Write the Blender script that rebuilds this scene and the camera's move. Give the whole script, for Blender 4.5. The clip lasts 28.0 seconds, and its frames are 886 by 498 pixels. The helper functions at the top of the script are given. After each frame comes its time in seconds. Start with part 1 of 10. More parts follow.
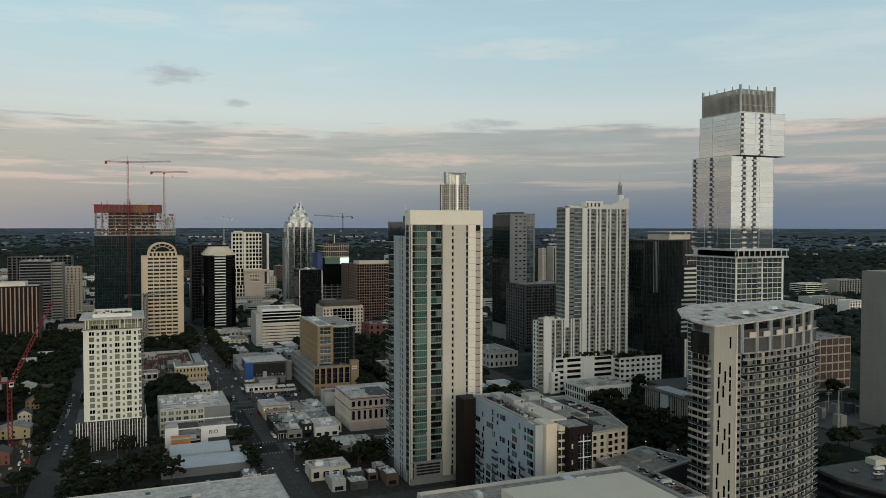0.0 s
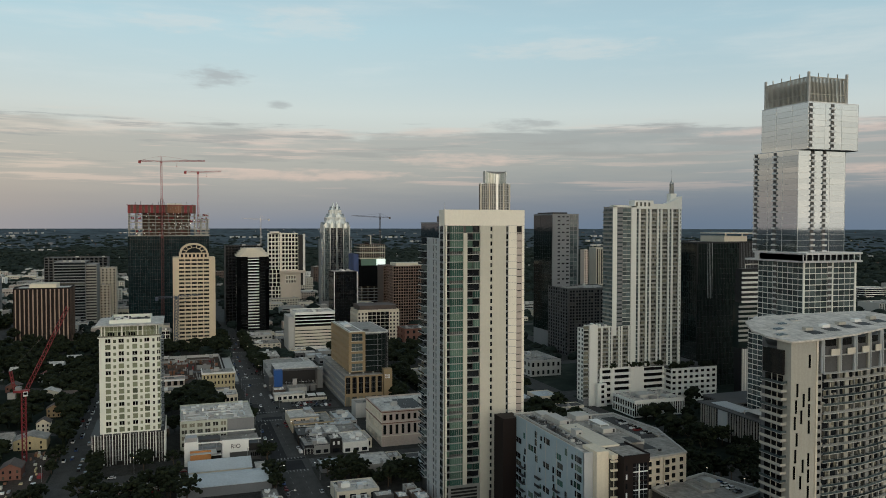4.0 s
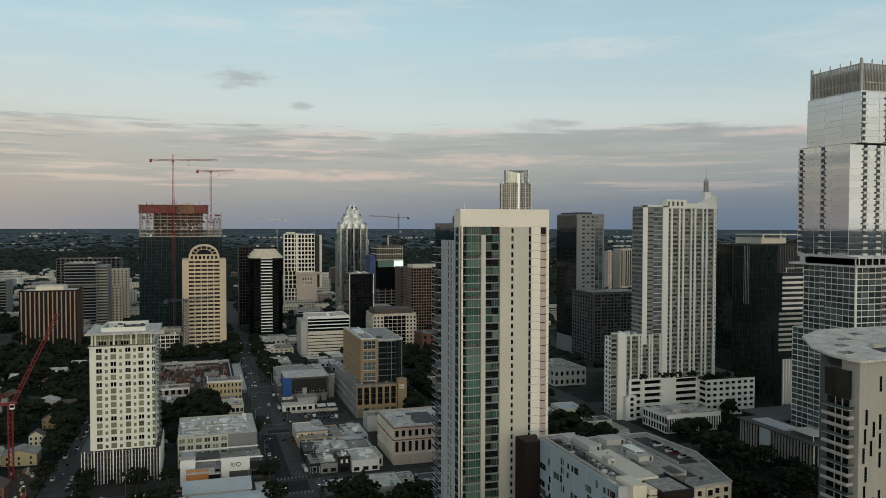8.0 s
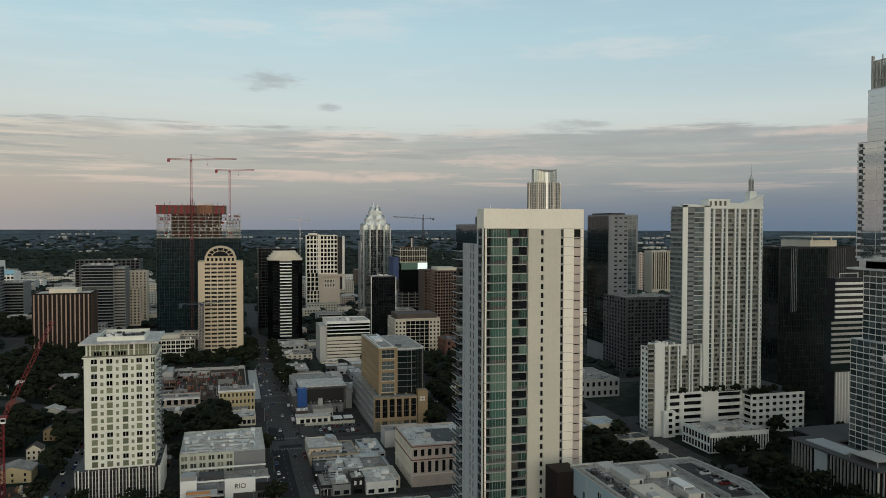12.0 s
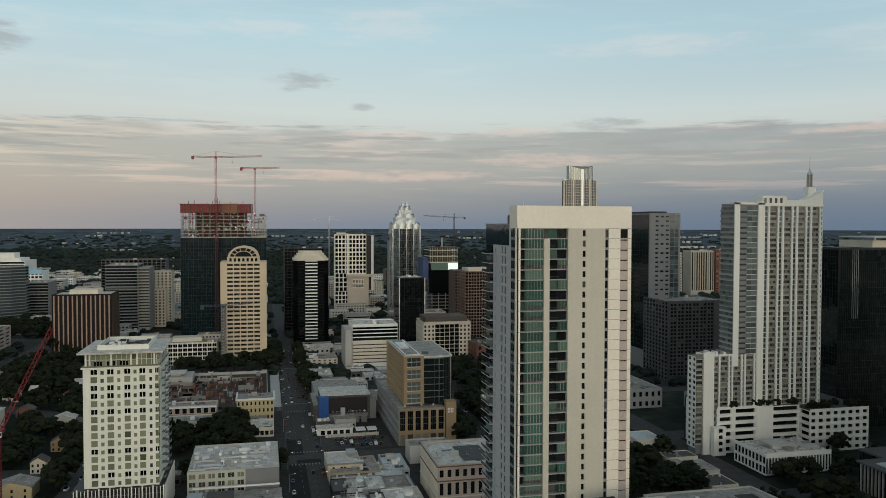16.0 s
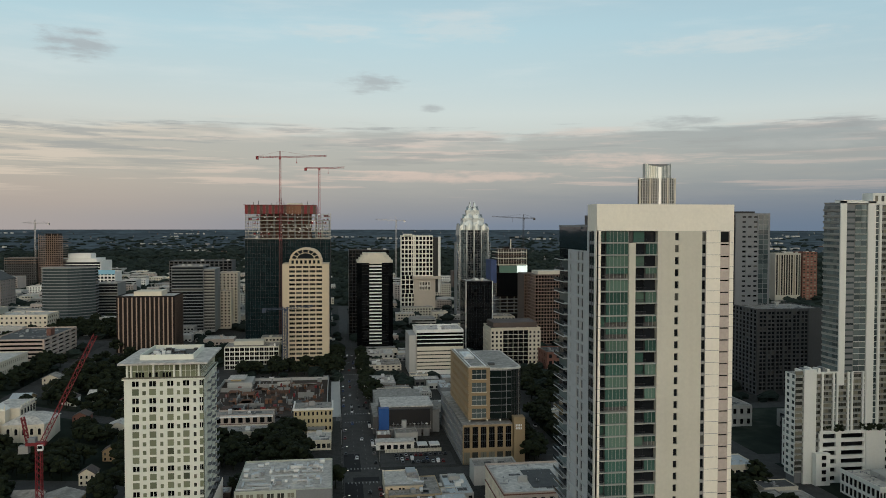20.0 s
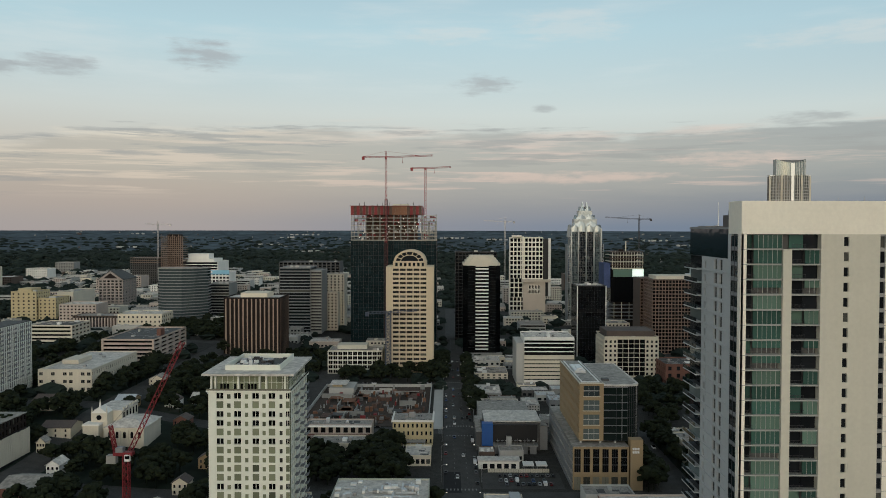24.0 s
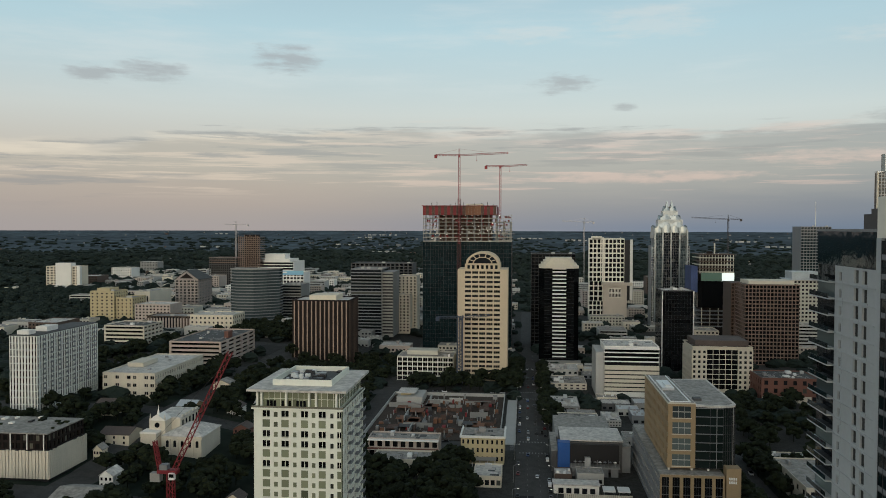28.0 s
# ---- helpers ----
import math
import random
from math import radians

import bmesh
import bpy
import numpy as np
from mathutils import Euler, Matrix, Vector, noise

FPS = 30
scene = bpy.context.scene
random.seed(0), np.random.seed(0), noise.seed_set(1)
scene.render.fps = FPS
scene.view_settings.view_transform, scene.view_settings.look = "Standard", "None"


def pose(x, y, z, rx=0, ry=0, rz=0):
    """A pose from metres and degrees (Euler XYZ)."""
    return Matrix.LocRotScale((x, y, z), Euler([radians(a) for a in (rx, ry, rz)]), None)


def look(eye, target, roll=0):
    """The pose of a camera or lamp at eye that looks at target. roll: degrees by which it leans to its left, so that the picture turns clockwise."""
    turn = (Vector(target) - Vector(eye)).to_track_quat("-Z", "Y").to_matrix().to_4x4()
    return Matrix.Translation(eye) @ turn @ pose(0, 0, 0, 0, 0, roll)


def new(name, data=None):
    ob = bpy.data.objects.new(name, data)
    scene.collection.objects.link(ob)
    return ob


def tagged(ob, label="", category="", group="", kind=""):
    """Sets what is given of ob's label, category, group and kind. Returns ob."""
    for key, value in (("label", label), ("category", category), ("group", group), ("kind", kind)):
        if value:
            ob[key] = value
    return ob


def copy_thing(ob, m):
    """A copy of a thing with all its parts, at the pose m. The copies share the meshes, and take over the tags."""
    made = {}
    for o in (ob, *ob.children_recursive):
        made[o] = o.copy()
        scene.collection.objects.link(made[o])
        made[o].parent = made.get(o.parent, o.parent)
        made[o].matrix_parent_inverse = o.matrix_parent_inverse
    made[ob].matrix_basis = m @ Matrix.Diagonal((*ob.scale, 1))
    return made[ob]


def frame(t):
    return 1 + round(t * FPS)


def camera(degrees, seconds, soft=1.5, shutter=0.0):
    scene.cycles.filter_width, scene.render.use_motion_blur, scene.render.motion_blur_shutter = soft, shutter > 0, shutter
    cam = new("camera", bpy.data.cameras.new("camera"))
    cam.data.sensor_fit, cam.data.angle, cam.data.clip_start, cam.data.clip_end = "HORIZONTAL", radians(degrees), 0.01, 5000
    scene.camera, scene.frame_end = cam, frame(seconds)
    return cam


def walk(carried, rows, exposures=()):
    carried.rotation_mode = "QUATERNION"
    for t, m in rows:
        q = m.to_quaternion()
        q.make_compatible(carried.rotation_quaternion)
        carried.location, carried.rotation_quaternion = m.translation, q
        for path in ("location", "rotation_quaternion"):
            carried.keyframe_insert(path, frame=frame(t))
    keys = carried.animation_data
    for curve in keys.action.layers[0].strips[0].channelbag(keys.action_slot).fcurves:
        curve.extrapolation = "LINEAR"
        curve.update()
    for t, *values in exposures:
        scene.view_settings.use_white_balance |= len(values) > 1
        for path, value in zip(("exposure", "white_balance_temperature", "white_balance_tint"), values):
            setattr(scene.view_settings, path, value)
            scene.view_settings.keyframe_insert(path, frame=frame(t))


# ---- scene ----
# ---- camera: seconds, x, y, z, yaw (east to north), pitch, roll in degrees ----
PATH = [
    (0, -601.7, 131.2, 135.0, -21.75, -1.80, -0.04),
    (0.5, -597.5, 129.4, 135.0, -21.40, -1.80, -0.09),
    (1, -593.4, 127.6, 135.1, -21.05, -1.80, -0.09),
    (1.5, -589.3, 125.8, 135.1, -20.66, -1.79, -0.09),
    (2, -585.1, 124.0, 135.1, -20.24, -1.79, -0.08),
    (2.5, -581.0, 122.2, 135.2, -19.90, -1.81, -0.09),
    (3, -576.9, 120.4, 135.2, -19.52, -1.82, -0.10),
    (3.5, -572.7, 118.6, 135.2, -19.13, -1.79, -0.08),
    (5.5, -556.2, 111.6, 135.3, -18.31, -1.77, -0.11),
    (6, -552.0, 109.9, 135.3, -18.21, -1.77, -0.12),
    (6.5, -547.9, 108.2, 135.4, -18.10, -1.75, -0.11),
    (7, -543.8, 106.5, 135.4, -17.84, -1.75, -0.10),
    (7.5, -539.6, 104.8, 135.4, -17.57, -1.75, -0.10),
    (8, -535.5, 103.1, 135.5, -17.27, -1.74, -0.09),
    (8.5, -531.3, 101.5, 135.5, -17.07, -1.73, -0.12),
    (9, -527.2, 99.9, 135.5, -16.80, -1.72, -0.09),
    (9.5, -523.0, 98.3, 135.6, -16.53, -1.72, -0.12),
    (10, -518.9, 96.7, 135.6, -16.29, -1.73, -0.13),
    (10.5, -514.7, 95.1, 135.6, -16.04, -1.71, -0.12),
    (11, -510.5, 93.6, 135.7, -15.78, -1.72, -0.12),
    (11.5, -506.4, 92.1, 135.7, -15.53, -1.69, -0.13),
    (13.5, -489.7, 86.3, 135.8, -14.66, -1.71, -0.12),
    (14, -485.5, 85.0, 135.8, -14.40, -1.72, -0.14),
    (14.5, -481.3, 83.6, 135.9, -14.03, -1.71, -0.12),
    (15, -477.1, 82.3, 135.9, -13.65, -1.72, -0.10),
    (15.5, -472.9, 81.0, 135.9, -13.29, -1.73, -0.11),
    (16, -468.7, 79.8, 135.9, -12.93, -1.75, -0.12),
    (16.5, -464.5, 78.6, 136.0, -12.56, -1.75, -0.14),
    (17, -460.3, 77.4, 136.0, -12.11, -1.75, -0.15),
    (17.5, -456.0, 76.3, 136.0, -11.71, -1.74, -0.14),
    (18, -451.8, 75.2, 136.1, -11.26, -1.73, -0.14),
    (18.5, -447.6, 74.1, 136.1, -10.64, -1.72, -0.11),
    (19, -443.3, 73.1, 136.1, -9.72, -1.73, -0.11),
    (19.5, -439.1, 72.1, 136.2, -8.84, -1.71, -0.12),
    (20, -434.8, 71.2, 136.2, -7.85, -1.70, -0.10),
    (20.5, -430.6, 70.2, 136.2, -6.90, -1.69, -0.09),
    (21, -426.3, 69.4, 136.2, -5.92, -1.69, -0.10),
    (21.5, -422.0, 68.6, 136.3, -5.02, -1.70, -0.11),
    (23.5, -404.9, 65.8, 136.4, -0.88, -1.64, -0.11),
    (24, -400.6, 65.2, 136.4, 0.27, -1.63, -0.12),
    (24.5, -396.2, 64.7, 136.4, 1.58, -1.62, -0.14),
    (25, -391.9, 64.2, 136.5, 2.76, -1.60, -0.13),
    (25.5, -387.6, 63.8, 136.5, 3.54, -1.61, -0.14),
    (26, -383.2, 63.4, 136.5, 3.84, -1.60, -0.19),
    (26.5, -378.8, 63.1, 136.6, 4.04, -1.60, -0.14),
    (27, -374.5, 62.8, 136.6, 4.01, -1.60, -0.12),
    (27.5, -370.1, 62.6, 136.6, 4.08, -1.60, -0.14),
    (28, -365.7, 62.5, 136.7, 5.98, -1.62, -0.16),
]
cam = camera(59.16, 28.0, soft=0.9)
walk(cam, [(t, pose(x, y, z, 90 + p, 0, a - 90) @ pose(0, 0, 0, 0, 0, -r)) for t, x, y, z, a, p, r in PATH])

# ---- sky, sun ----
def world_sky():
    w = bpy.data.worlds.new("dusk_sky")
    scene.world = w
    w.use_nodes = True
    nt = w.node_tree
    nt.nodes.clear()
    N, L = nt.nodes.new, nt.links.new
    out, bg = N("ShaderNodeOutputWorld"), N("ShaderNodeBackground")
    tc, sep = N("ShaderNodeTexCoord"), N("ShaderNodeSeparateXYZ")
    L(tc.outputs["Generated"], sep.inputs[0])

    def math_node(op, a, b=None, c=None):
        n = N("ShaderNodeMath")
        n.operation = op
        for i, v in enumerate((a, b, c)):
            if v is None:
                continue
            if isinstance(v, (int, float)):
                n.inputs[i].default_value = v
            else:
                L(v, n.inputs[i])
        return n.outputs[0]

    def ramp(fac, stops):
        n = N("ShaderNodeValToRGB")
        el = n.color_ramp.elements
        while len(el) < len(stops):
            el.new(0.5)
        for e, (p, c) in zip(el, stops):
            e.position, e.color = p, (*c, 1)
        L(fac, n.inputs[0])
        return n.outputs[0]

    def mix(fac, a, b):
        n = N("ShaderNodeMix")
        n.data_type = "RGBA"
        if isinstance(fac, (int, float)):
            n.inputs[0].default_value = fac
        else:
            L(fac, n.inputs[0])
        for sock, v in ((n.inputs[6], a), (n.inputs[7], b)):
            if isinstance(v, tuple):
                sock.default_value = (*v, 1)
            else:
                L(v, sock)
        return n.outputs[2]

    z = math_node("MAXIMUM", sep.outputs[2], 0.0)
    sky = N("ShaderNodeTexSky")
    sky.sky_type, sky.sun_disc = "NISHITA", False
    sky.sun_elevation, sky.sun_rotation = SUN_ELEV, SUN_ROT
    sky.air_density, sky.dust_density = 1.2, 2.0
    haze = ramp(z, SKY_STOPS)
    # the low sun behind: west is brighter and warmer; the north-east horizon is warm too
    wn = N("ShaderNodeVectorMath")
    wn.operation = "DOT_PRODUCT"
    wn.inputs[1].default_value = (-0.995, -0.1, 0.0)
    L(tc.outputs["Generated"], wn.inputs[0])
    west = math_node("MULTIPLY_ADD", wn.outputs["Value"], 0.5, 0.5)
    west = math_node("MULTIPLY", math_node("POWER", west, 3.0), math_node("POWER", math_node("SUBTRACT", 1.0, z), 2.0))
    nh = N("ShaderNodeVectorMath")
    nh.operation = "DOT_PRODUCT"
    nh.inputs[1].default_value = (0.68, 0.73, 0.0)
    L(tc.outputs["Generated"], nh.inputs[0])
    north = math_node("MULTIPLY", math_node("SMOOTH_MAX", math_node("MULTIPLY_ADD", nh.outputs["Value"], 2.2, -1.15), 0.0, 0.2),
                      math_node("POWER", math_node("SUBTRACT", 1.0, math_node("MINIMUM", math_node("MULTIPLY", z, 4.5), 1.0)), 1.5))
    col = mix(math_node("MINIMUM", north, 0.75), haze, (0.52, 0.42, 0.36))
    az = math_node("ARCTAN2", sep.outputs[1], sep.outputs[0])
    deg = math_node("MULTIPLY", az, 57.2958)
    # clouds, laid out by bearing and height

    def noise(across, up, seed, detail=6.0, rough=0.55):
        c = N("ShaderNodeCombineXYZ")
        L(math_node("MULTIPLY", az, across), c.inputs[0])
        L(math_node("MULTIPLY", z, up), c.inputs[1])
        n = N("ShaderNodeTexNoise")
        n.noise_dimensions = "4D"
        n.inputs["W"].default_value = seed
        n.inputs["Scale"].default_value, n.inputs["Detail"].default_value, n.inputs["Roughness"].default_value = 1.0, detail, rough
        L(c.outputs[0], n.inputs["Vector"])
        return n.outputs["Fac"]

    def step(v, lo, hi):
        n = N("ShaderNodeMapRange")
        n.interpolation_type = "SMOOTHSTEP"
        n.inputs[1].default_value, n.inputs[2].default_value = lo, hi
        L(v, n.inputs[0])
        return n.outputs[0]

    def times(*v):
        r = v[0]
        for x in v[1:]:
            r = math_node("MULTIPLY", r, x)
        return r

    frayed = noise(38.0, 150.0, 5.5, 5.0, 0.6)
    broad, ragged, fine = noise(3.2, 9.0, 3.1), noise(7.0, 70.0, 8.4, 7.0, 0.6), noise(16.0, 110.0, 15.2, 6.0, 0.6)
    # height above the wavering, ragged top of the bank; the bank sinks towards the north-east
    over = math_node("ADD", z, step(deg, 20, 34))
    over = math_node("MULTIPLY_ADD", step(deg, 20, 34), -0.965, over)
    over = math_node("MULTIPLY_ADD", math_node("SUBTRACT", broad, 0.5), 0.06, over)
    over = math_node("MULTIPLY_ADD", math_node("SUBTRACT", ragged, 0.5), 0.045, over)
    right, left = step(deg, -4, -40), step(deg, -6, 24)
    col = mix(times(math_node("MULTIPLY_ADD", right, 0.7, 0.3), step(z, 0.1, 0.2), 0.45), col, (0.29, 0.43, 0.52))
    body = mix(right, mix(left, (0.338, 0.338, 0.35), (0.405, 0.375, 0.355)), (0.25, 0.275, 0.31))
    col = mix(times(step(over, 0.121, 0.110), step(z, -0.01, 0.03), 0.92), col, body)
    # slate gap under the bank in the south-east, a faint one elsewhere
    slate = times(step(math_node("MULTIPLY_ADD", math_node("SUBTRACT", ragged, 0.5), 0.05, z), 0.085, 0.015), math_node("MULTIPLY_ADD", left, -0.25, math_node("MULTIPLY_ADD", right, 0.52, 0.44)))
    col = mix(slate, col, (0.118, 0.178, 0.265))
    warm = times(step(z, 0.075, 0.045), step(z, 0.0, 0.03), left, 0.6)
    col = mix(warm, col, (0.40, 0.34, 0.325))
    # lit crest, lit wisps within the bank, shaded folds
    crest = times(step(over, 0.132, 0.118), step(over, 0.098, 0.112), step(noise(5.0, 60.0, 30.2, 7.0), 0.42, 0.62))
    col = mix(times(crest, 0.75), col, mix(left, (0.60, 0.50, 0.47), (0.70, 0.62, 0.53)))
    wisps = times(step(noise(4.5, 110.0, 7.7, 8.0, 0.62), 0.52, 0.62), step(z, 0.03, 0.055), step(over, 0.12, 0.105))
    col = mix(times(wisps, math_node("MULTIPLY_ADD", right, -0.3, 0.62)), col, mix(left, (0.60, 0.465, 0.44), (0.64, 0.54, 0.47)))
    folds = times(step(noise(5.5, 85.0, 41.0, 8.0, 0.62), 0.50, 0.60), step(over, 0.128, 0.118), step(over, 0.055, 0.085))
    col = mix(times(folds, 0.75), col, (0.265, 0.27, 0.30))

    def puff(a, h, w, t, color, share):
        """A small cloud at bearing a and height h, w degrees long and t high, with frayed edges."""
        p = math_node("DIVIDE", math_node("SUBTRACT", deg, a), w)
        q = math_node("DIVIDE", math_node("SUBTRACT", z, h), t)
        d = math_node("MULTIPLY_ADD", p, p, math_node("MULTIPLY", q, q))
        d = math_node("MULTIPLY_ADD", math_node("SUBTRACT", fine, 0.5), 3.6, d)
        d = math_node("MULTIPLY_ADD", math_node("SUBTRACT", frayed, 0.5), 3.0, d)
        return mix(times(step(d, 1.5, -0.3), share), col, color)

    veil = times(step(noise(3.4, 26.0, 12.4, 7.0, 0.6), 0.47, 0.72), step(z, 0.13, 0.19))
    col = mix(times(veil, 0.45), col, (0.63, 0.67, 0.67))
    for a, h, w, t in ((-2.8, 0.177, 2.4, 0.012), (-6.9, 0.148, 0.9, 0.005), (-24.6, 0.126, 2.5, 0.008), (26.5, 0.184, 2.4, 0.013), (30.1, 0.176, 1.5, 0.010),
                       (17.4, 0.205, 2.3, 0.016), (-38.4, 0.111, 3.0, 0.007), (-33.0, 0.097, 5.0, 0.007)):
        col = puff(a, h, w, t, (0.33, 0.345, 0.37), 0.8)
    for a, h, w, t in ((-8.0, 0.062, 9.0, 0.007), (-20.0, 0.083, 4.5, 0.008), (-46.0, 0.064, 4.0, 0.005), (-44.0, 0.110, 6.0, 0.006)):
        col = puff(a, h, w, t, (0.64, 0.485, 0.45), 0.6)
    for a, h, w, t in ((-28.0, 0.215, 7.0, 0.012), (-9.0, 0.245, 4.0, 0.02), (0.5, 0.235, 3.5, 0.01)):
        col = puff(a, h, w, t, (0.66, 0.64, 0.61), 0.35)
    # west glow outside the view
    col = mix(west, col, (1.40, 1.31, 1.14))
    add = N("ShaderNodeMix")
    add.data_type, add.blend_type = "RGBA", "ADD"
    add.inputs[0].default_value = 0.03
    L(col, add.inputs[6])
    L(sky.outputs[0], add.inputs[7])
    L(add.outputs[2], bg.inputs["Color"])
    bg.inputs["Strength"].default_value = SKY_STRENGTH
    L(bg.outputs[0], out.inputs["Surface"])


SUN_ELEV, SUN_ROT = radians(9), radians(-86)
SKY_STRENGTH = 0.95
SKY_STOPS = [(0.0, (0.22, 0.27, 0.36)), (0.03, (0.32, 0.33, 0.38)), (0.075, (0.44, 0.44, 0.44)), (0.14, (0.55, 0.60, 0.60)),
             (0.24, (0.43, 0.60, 0.66)), (0.36, (0.30, 0.43, 0.51)), (0.6, (0.13, 0.155, 0.175)), (1.0, (0.062, 0.068, 0.072))]
world_sky()
sun = new("sun", bpy.data.lights.new("sun", "SUN"))
sun.data.energy, sun.data.angle, sun.data.color = 0.82, radians(50), (0.96, 0.925, 0.81)
sun.matrix_world = look((-900, 60, 150), (0, 0, 0))
scene.view_settings.exposure = 0.0

# ---- materials ----
def material(name, color, rough=0.7, metal=0.0, vary=0.12, scale=0.6, fine=6.0, bump=0.05, streak=0.0, piece=0.0, spec=0.3):
    """A surface with soft stains, fine grain, rain streaks and a difference from piece to piece."""
    m = bpy.data.materials.new(name)
    m.use_nodes = True
    nt = m.node_tree
    N, L = nt.nodes.new, nt.links.new
    b = nt.nodes["Principled BSDF"]
    b.inputs["Roughness"].default_value, b.inputs["Metallic"].default_value = rough, metal
    b.inputs["Specular IOR Level"].default_value = spec
    geo = N("ShaderNodeNewGeometry")
    a, c = N("ShaderNodeTexNoise"), N("ShaderNodeTexNoise")
    a.inputs["Scale"].default_value, a.inputs["Detail"].default_value = scale * 0.12, 5
    c.inputs["Scale"].default_value, c.inputs["Detail"].default_value = fine * 0.2, 3
    L(geo.outputs["Position"], a.inputs["Vector"])
    L(geo.outputs["Position"], c.inputs["Vector"])
    s = N("ShaderNodeMath")
    s.operation = "ADD"
    L(a.outputs["Fac"], s.inputs[0])
    L(c.outputs["Fac"], s.inputs[1])
    total, lo, hi = s.outputs[0], 0.6, 1.4
    if streak:
        mp, d = N("ShaderNodeMapping"), N("ShaderNodeTexNoise")
        mp.inputs["Scale"].default_value = (0.9, 0.9, 0.03)
        L(geo.outputs["Position"], mp.inputs[0])
        L(mp.outputs[0], d.inputs["Vector"])
        d.inputs["Scale"].default_value = 0.8
        e = N("ShaderNodeMath")
        e.operation = "MULTIPLY_ADD"
        e.inputs[1].default_value = streak
        L(d.outputs["Fac"], e.inputs[0])
        L(total, e.inputs[2])
        total, lo, hi = e.outputs[0], lo + 0.3 * streak, hi + 0.7 * streak
    if piece:
        oi, e, g = N("ShaderNodeObjectInfo"), N("ShaderNodeMath"), N("ShaderNodeMath")
        e.operation, g.operation = "ADD", "FRACT"
        L(oi.outputs["Random"], e.inputs[0])
        L(geo.outputs["Random Per Island"], e.inputs[1])
        L(e.outputs[0], g.inputs[0])
        h = N("ShaderNodeMath")
        h.operation = "MULTIPLY_ADD"
        h.inputs[1].default_value = piece
        L(g.outputs[0], h.inputs[0])
        L(total, h.inputs[2])
        total, hi = h.outputs[0], hi + piece
    mr, mx = N("ShaderNodeMapRange"), N("ShaderNodeMix")
    mr.inputs[1].default_value, mr.inputs[2].default_value = lo, hi
    L(total, mr.inputs[0])
    mx.data_type = "RGBA"
    mx.inputs[6].default_value = (*[v * (1 - vary) for v in color], 1)
    mx.inputs[7].default_value = (*[min(v * (1 + vary), 0.9) for v in color], 1)
    L(mr.outputs[0], mx.inputs[0])
    L(mx.outputs[2], b.inputs["Base Color"])
    if bump:
        bp = N("ShaderNodeBump")
        bp.inputs["Strength"].default_value, bp.inputs["Distance"].default_value = bump * 4, 0.1
        L(c.outputs["Fac"], bp.inputs["Height"])
        L(bp.outputs[0], b.inputs["Normal"])
    return m


def glass(name, color, light, share=0.12, rough=0.06, wave=0.02, spec=0.32, spread=1.0):
    """Window glass seen from outside: dark room behind a mirror-like pane; in a share of the panes light blinds are down."""
    m = bpy.data.materials.new(name)
    m.use_nodes = True
    nt = m.node_tree
    N, L = nt.nodes.new, nt.links.new
    b = nt.nodes["Principled BSDF"]
    b.inputs["Roughness"].default_value = rough
    b.inputs["Specular IOR Level"].default_value = spec
    geo, oi, e, g = N("ShaderNodeNewGeometry"), N("ShaderNodeObjectInfo"), N("ShaderNodeMath"), N("ShaderNodeMath")
    e.operation, g.operation = "ADD", "FRACT"
    L(oi.outputs["Random"], e.inputs[0])
    L(geo.outputs["Random Per Island"], e.inputs[1])
    L(e.outputs[0], g.inputs[0])
    r = N("ShaderNodeValToRGB")
    el = r.color_ramp.elements
    el[0].position, el[0].color = 0.0, (*[v * (1 - 0.45 * spread) for v in color], 1)
    el[1].position, el[1].color = 1 - share, (*[v * (1 + 0.4 * spread) for v in color], 1)
    x = el.new(min(1 - share + 0.01, 0.99))
    x.color = (*[v * (1 - 0.3 * spread) for v in light], 1)
    x = el.new(1.0)
    x.color = (*light, 1)
    L(g.outputs[0], r.inputs[0])
    L(r.outputs[0], b.inputs["Base Color"])
    if wave:
        n, bp = N("ShaderNodeTexNoise"), N("ShaderNodeBump")
        n.inputs["Scale"].default_value = 0.35
        L(geo.outputs["Position"], n.inputs["Vector"])
        bp.inputs["Strength"].default_value, bp.inputs["Distance"].default_value = wave * 5, 0.3
        L(n.outputs["Fac"], bp.inputs["Height"])
        L(bp.outputs[0], b.inputs["Normal"])
    return m


def foliage(name, dark, light):
    m = material(name, light, 0.85, vary=0.3, scale=3, fine=3, bump=0.0, piece=1.2, spec=0.1)
    mx = [n for n in m.node_tree.nodes if n.type == "MIX"][0]
    mx.inputs[6].default_value, mx.inputs[7].default_value = (*dark, 1), (*light, 1)
    return m


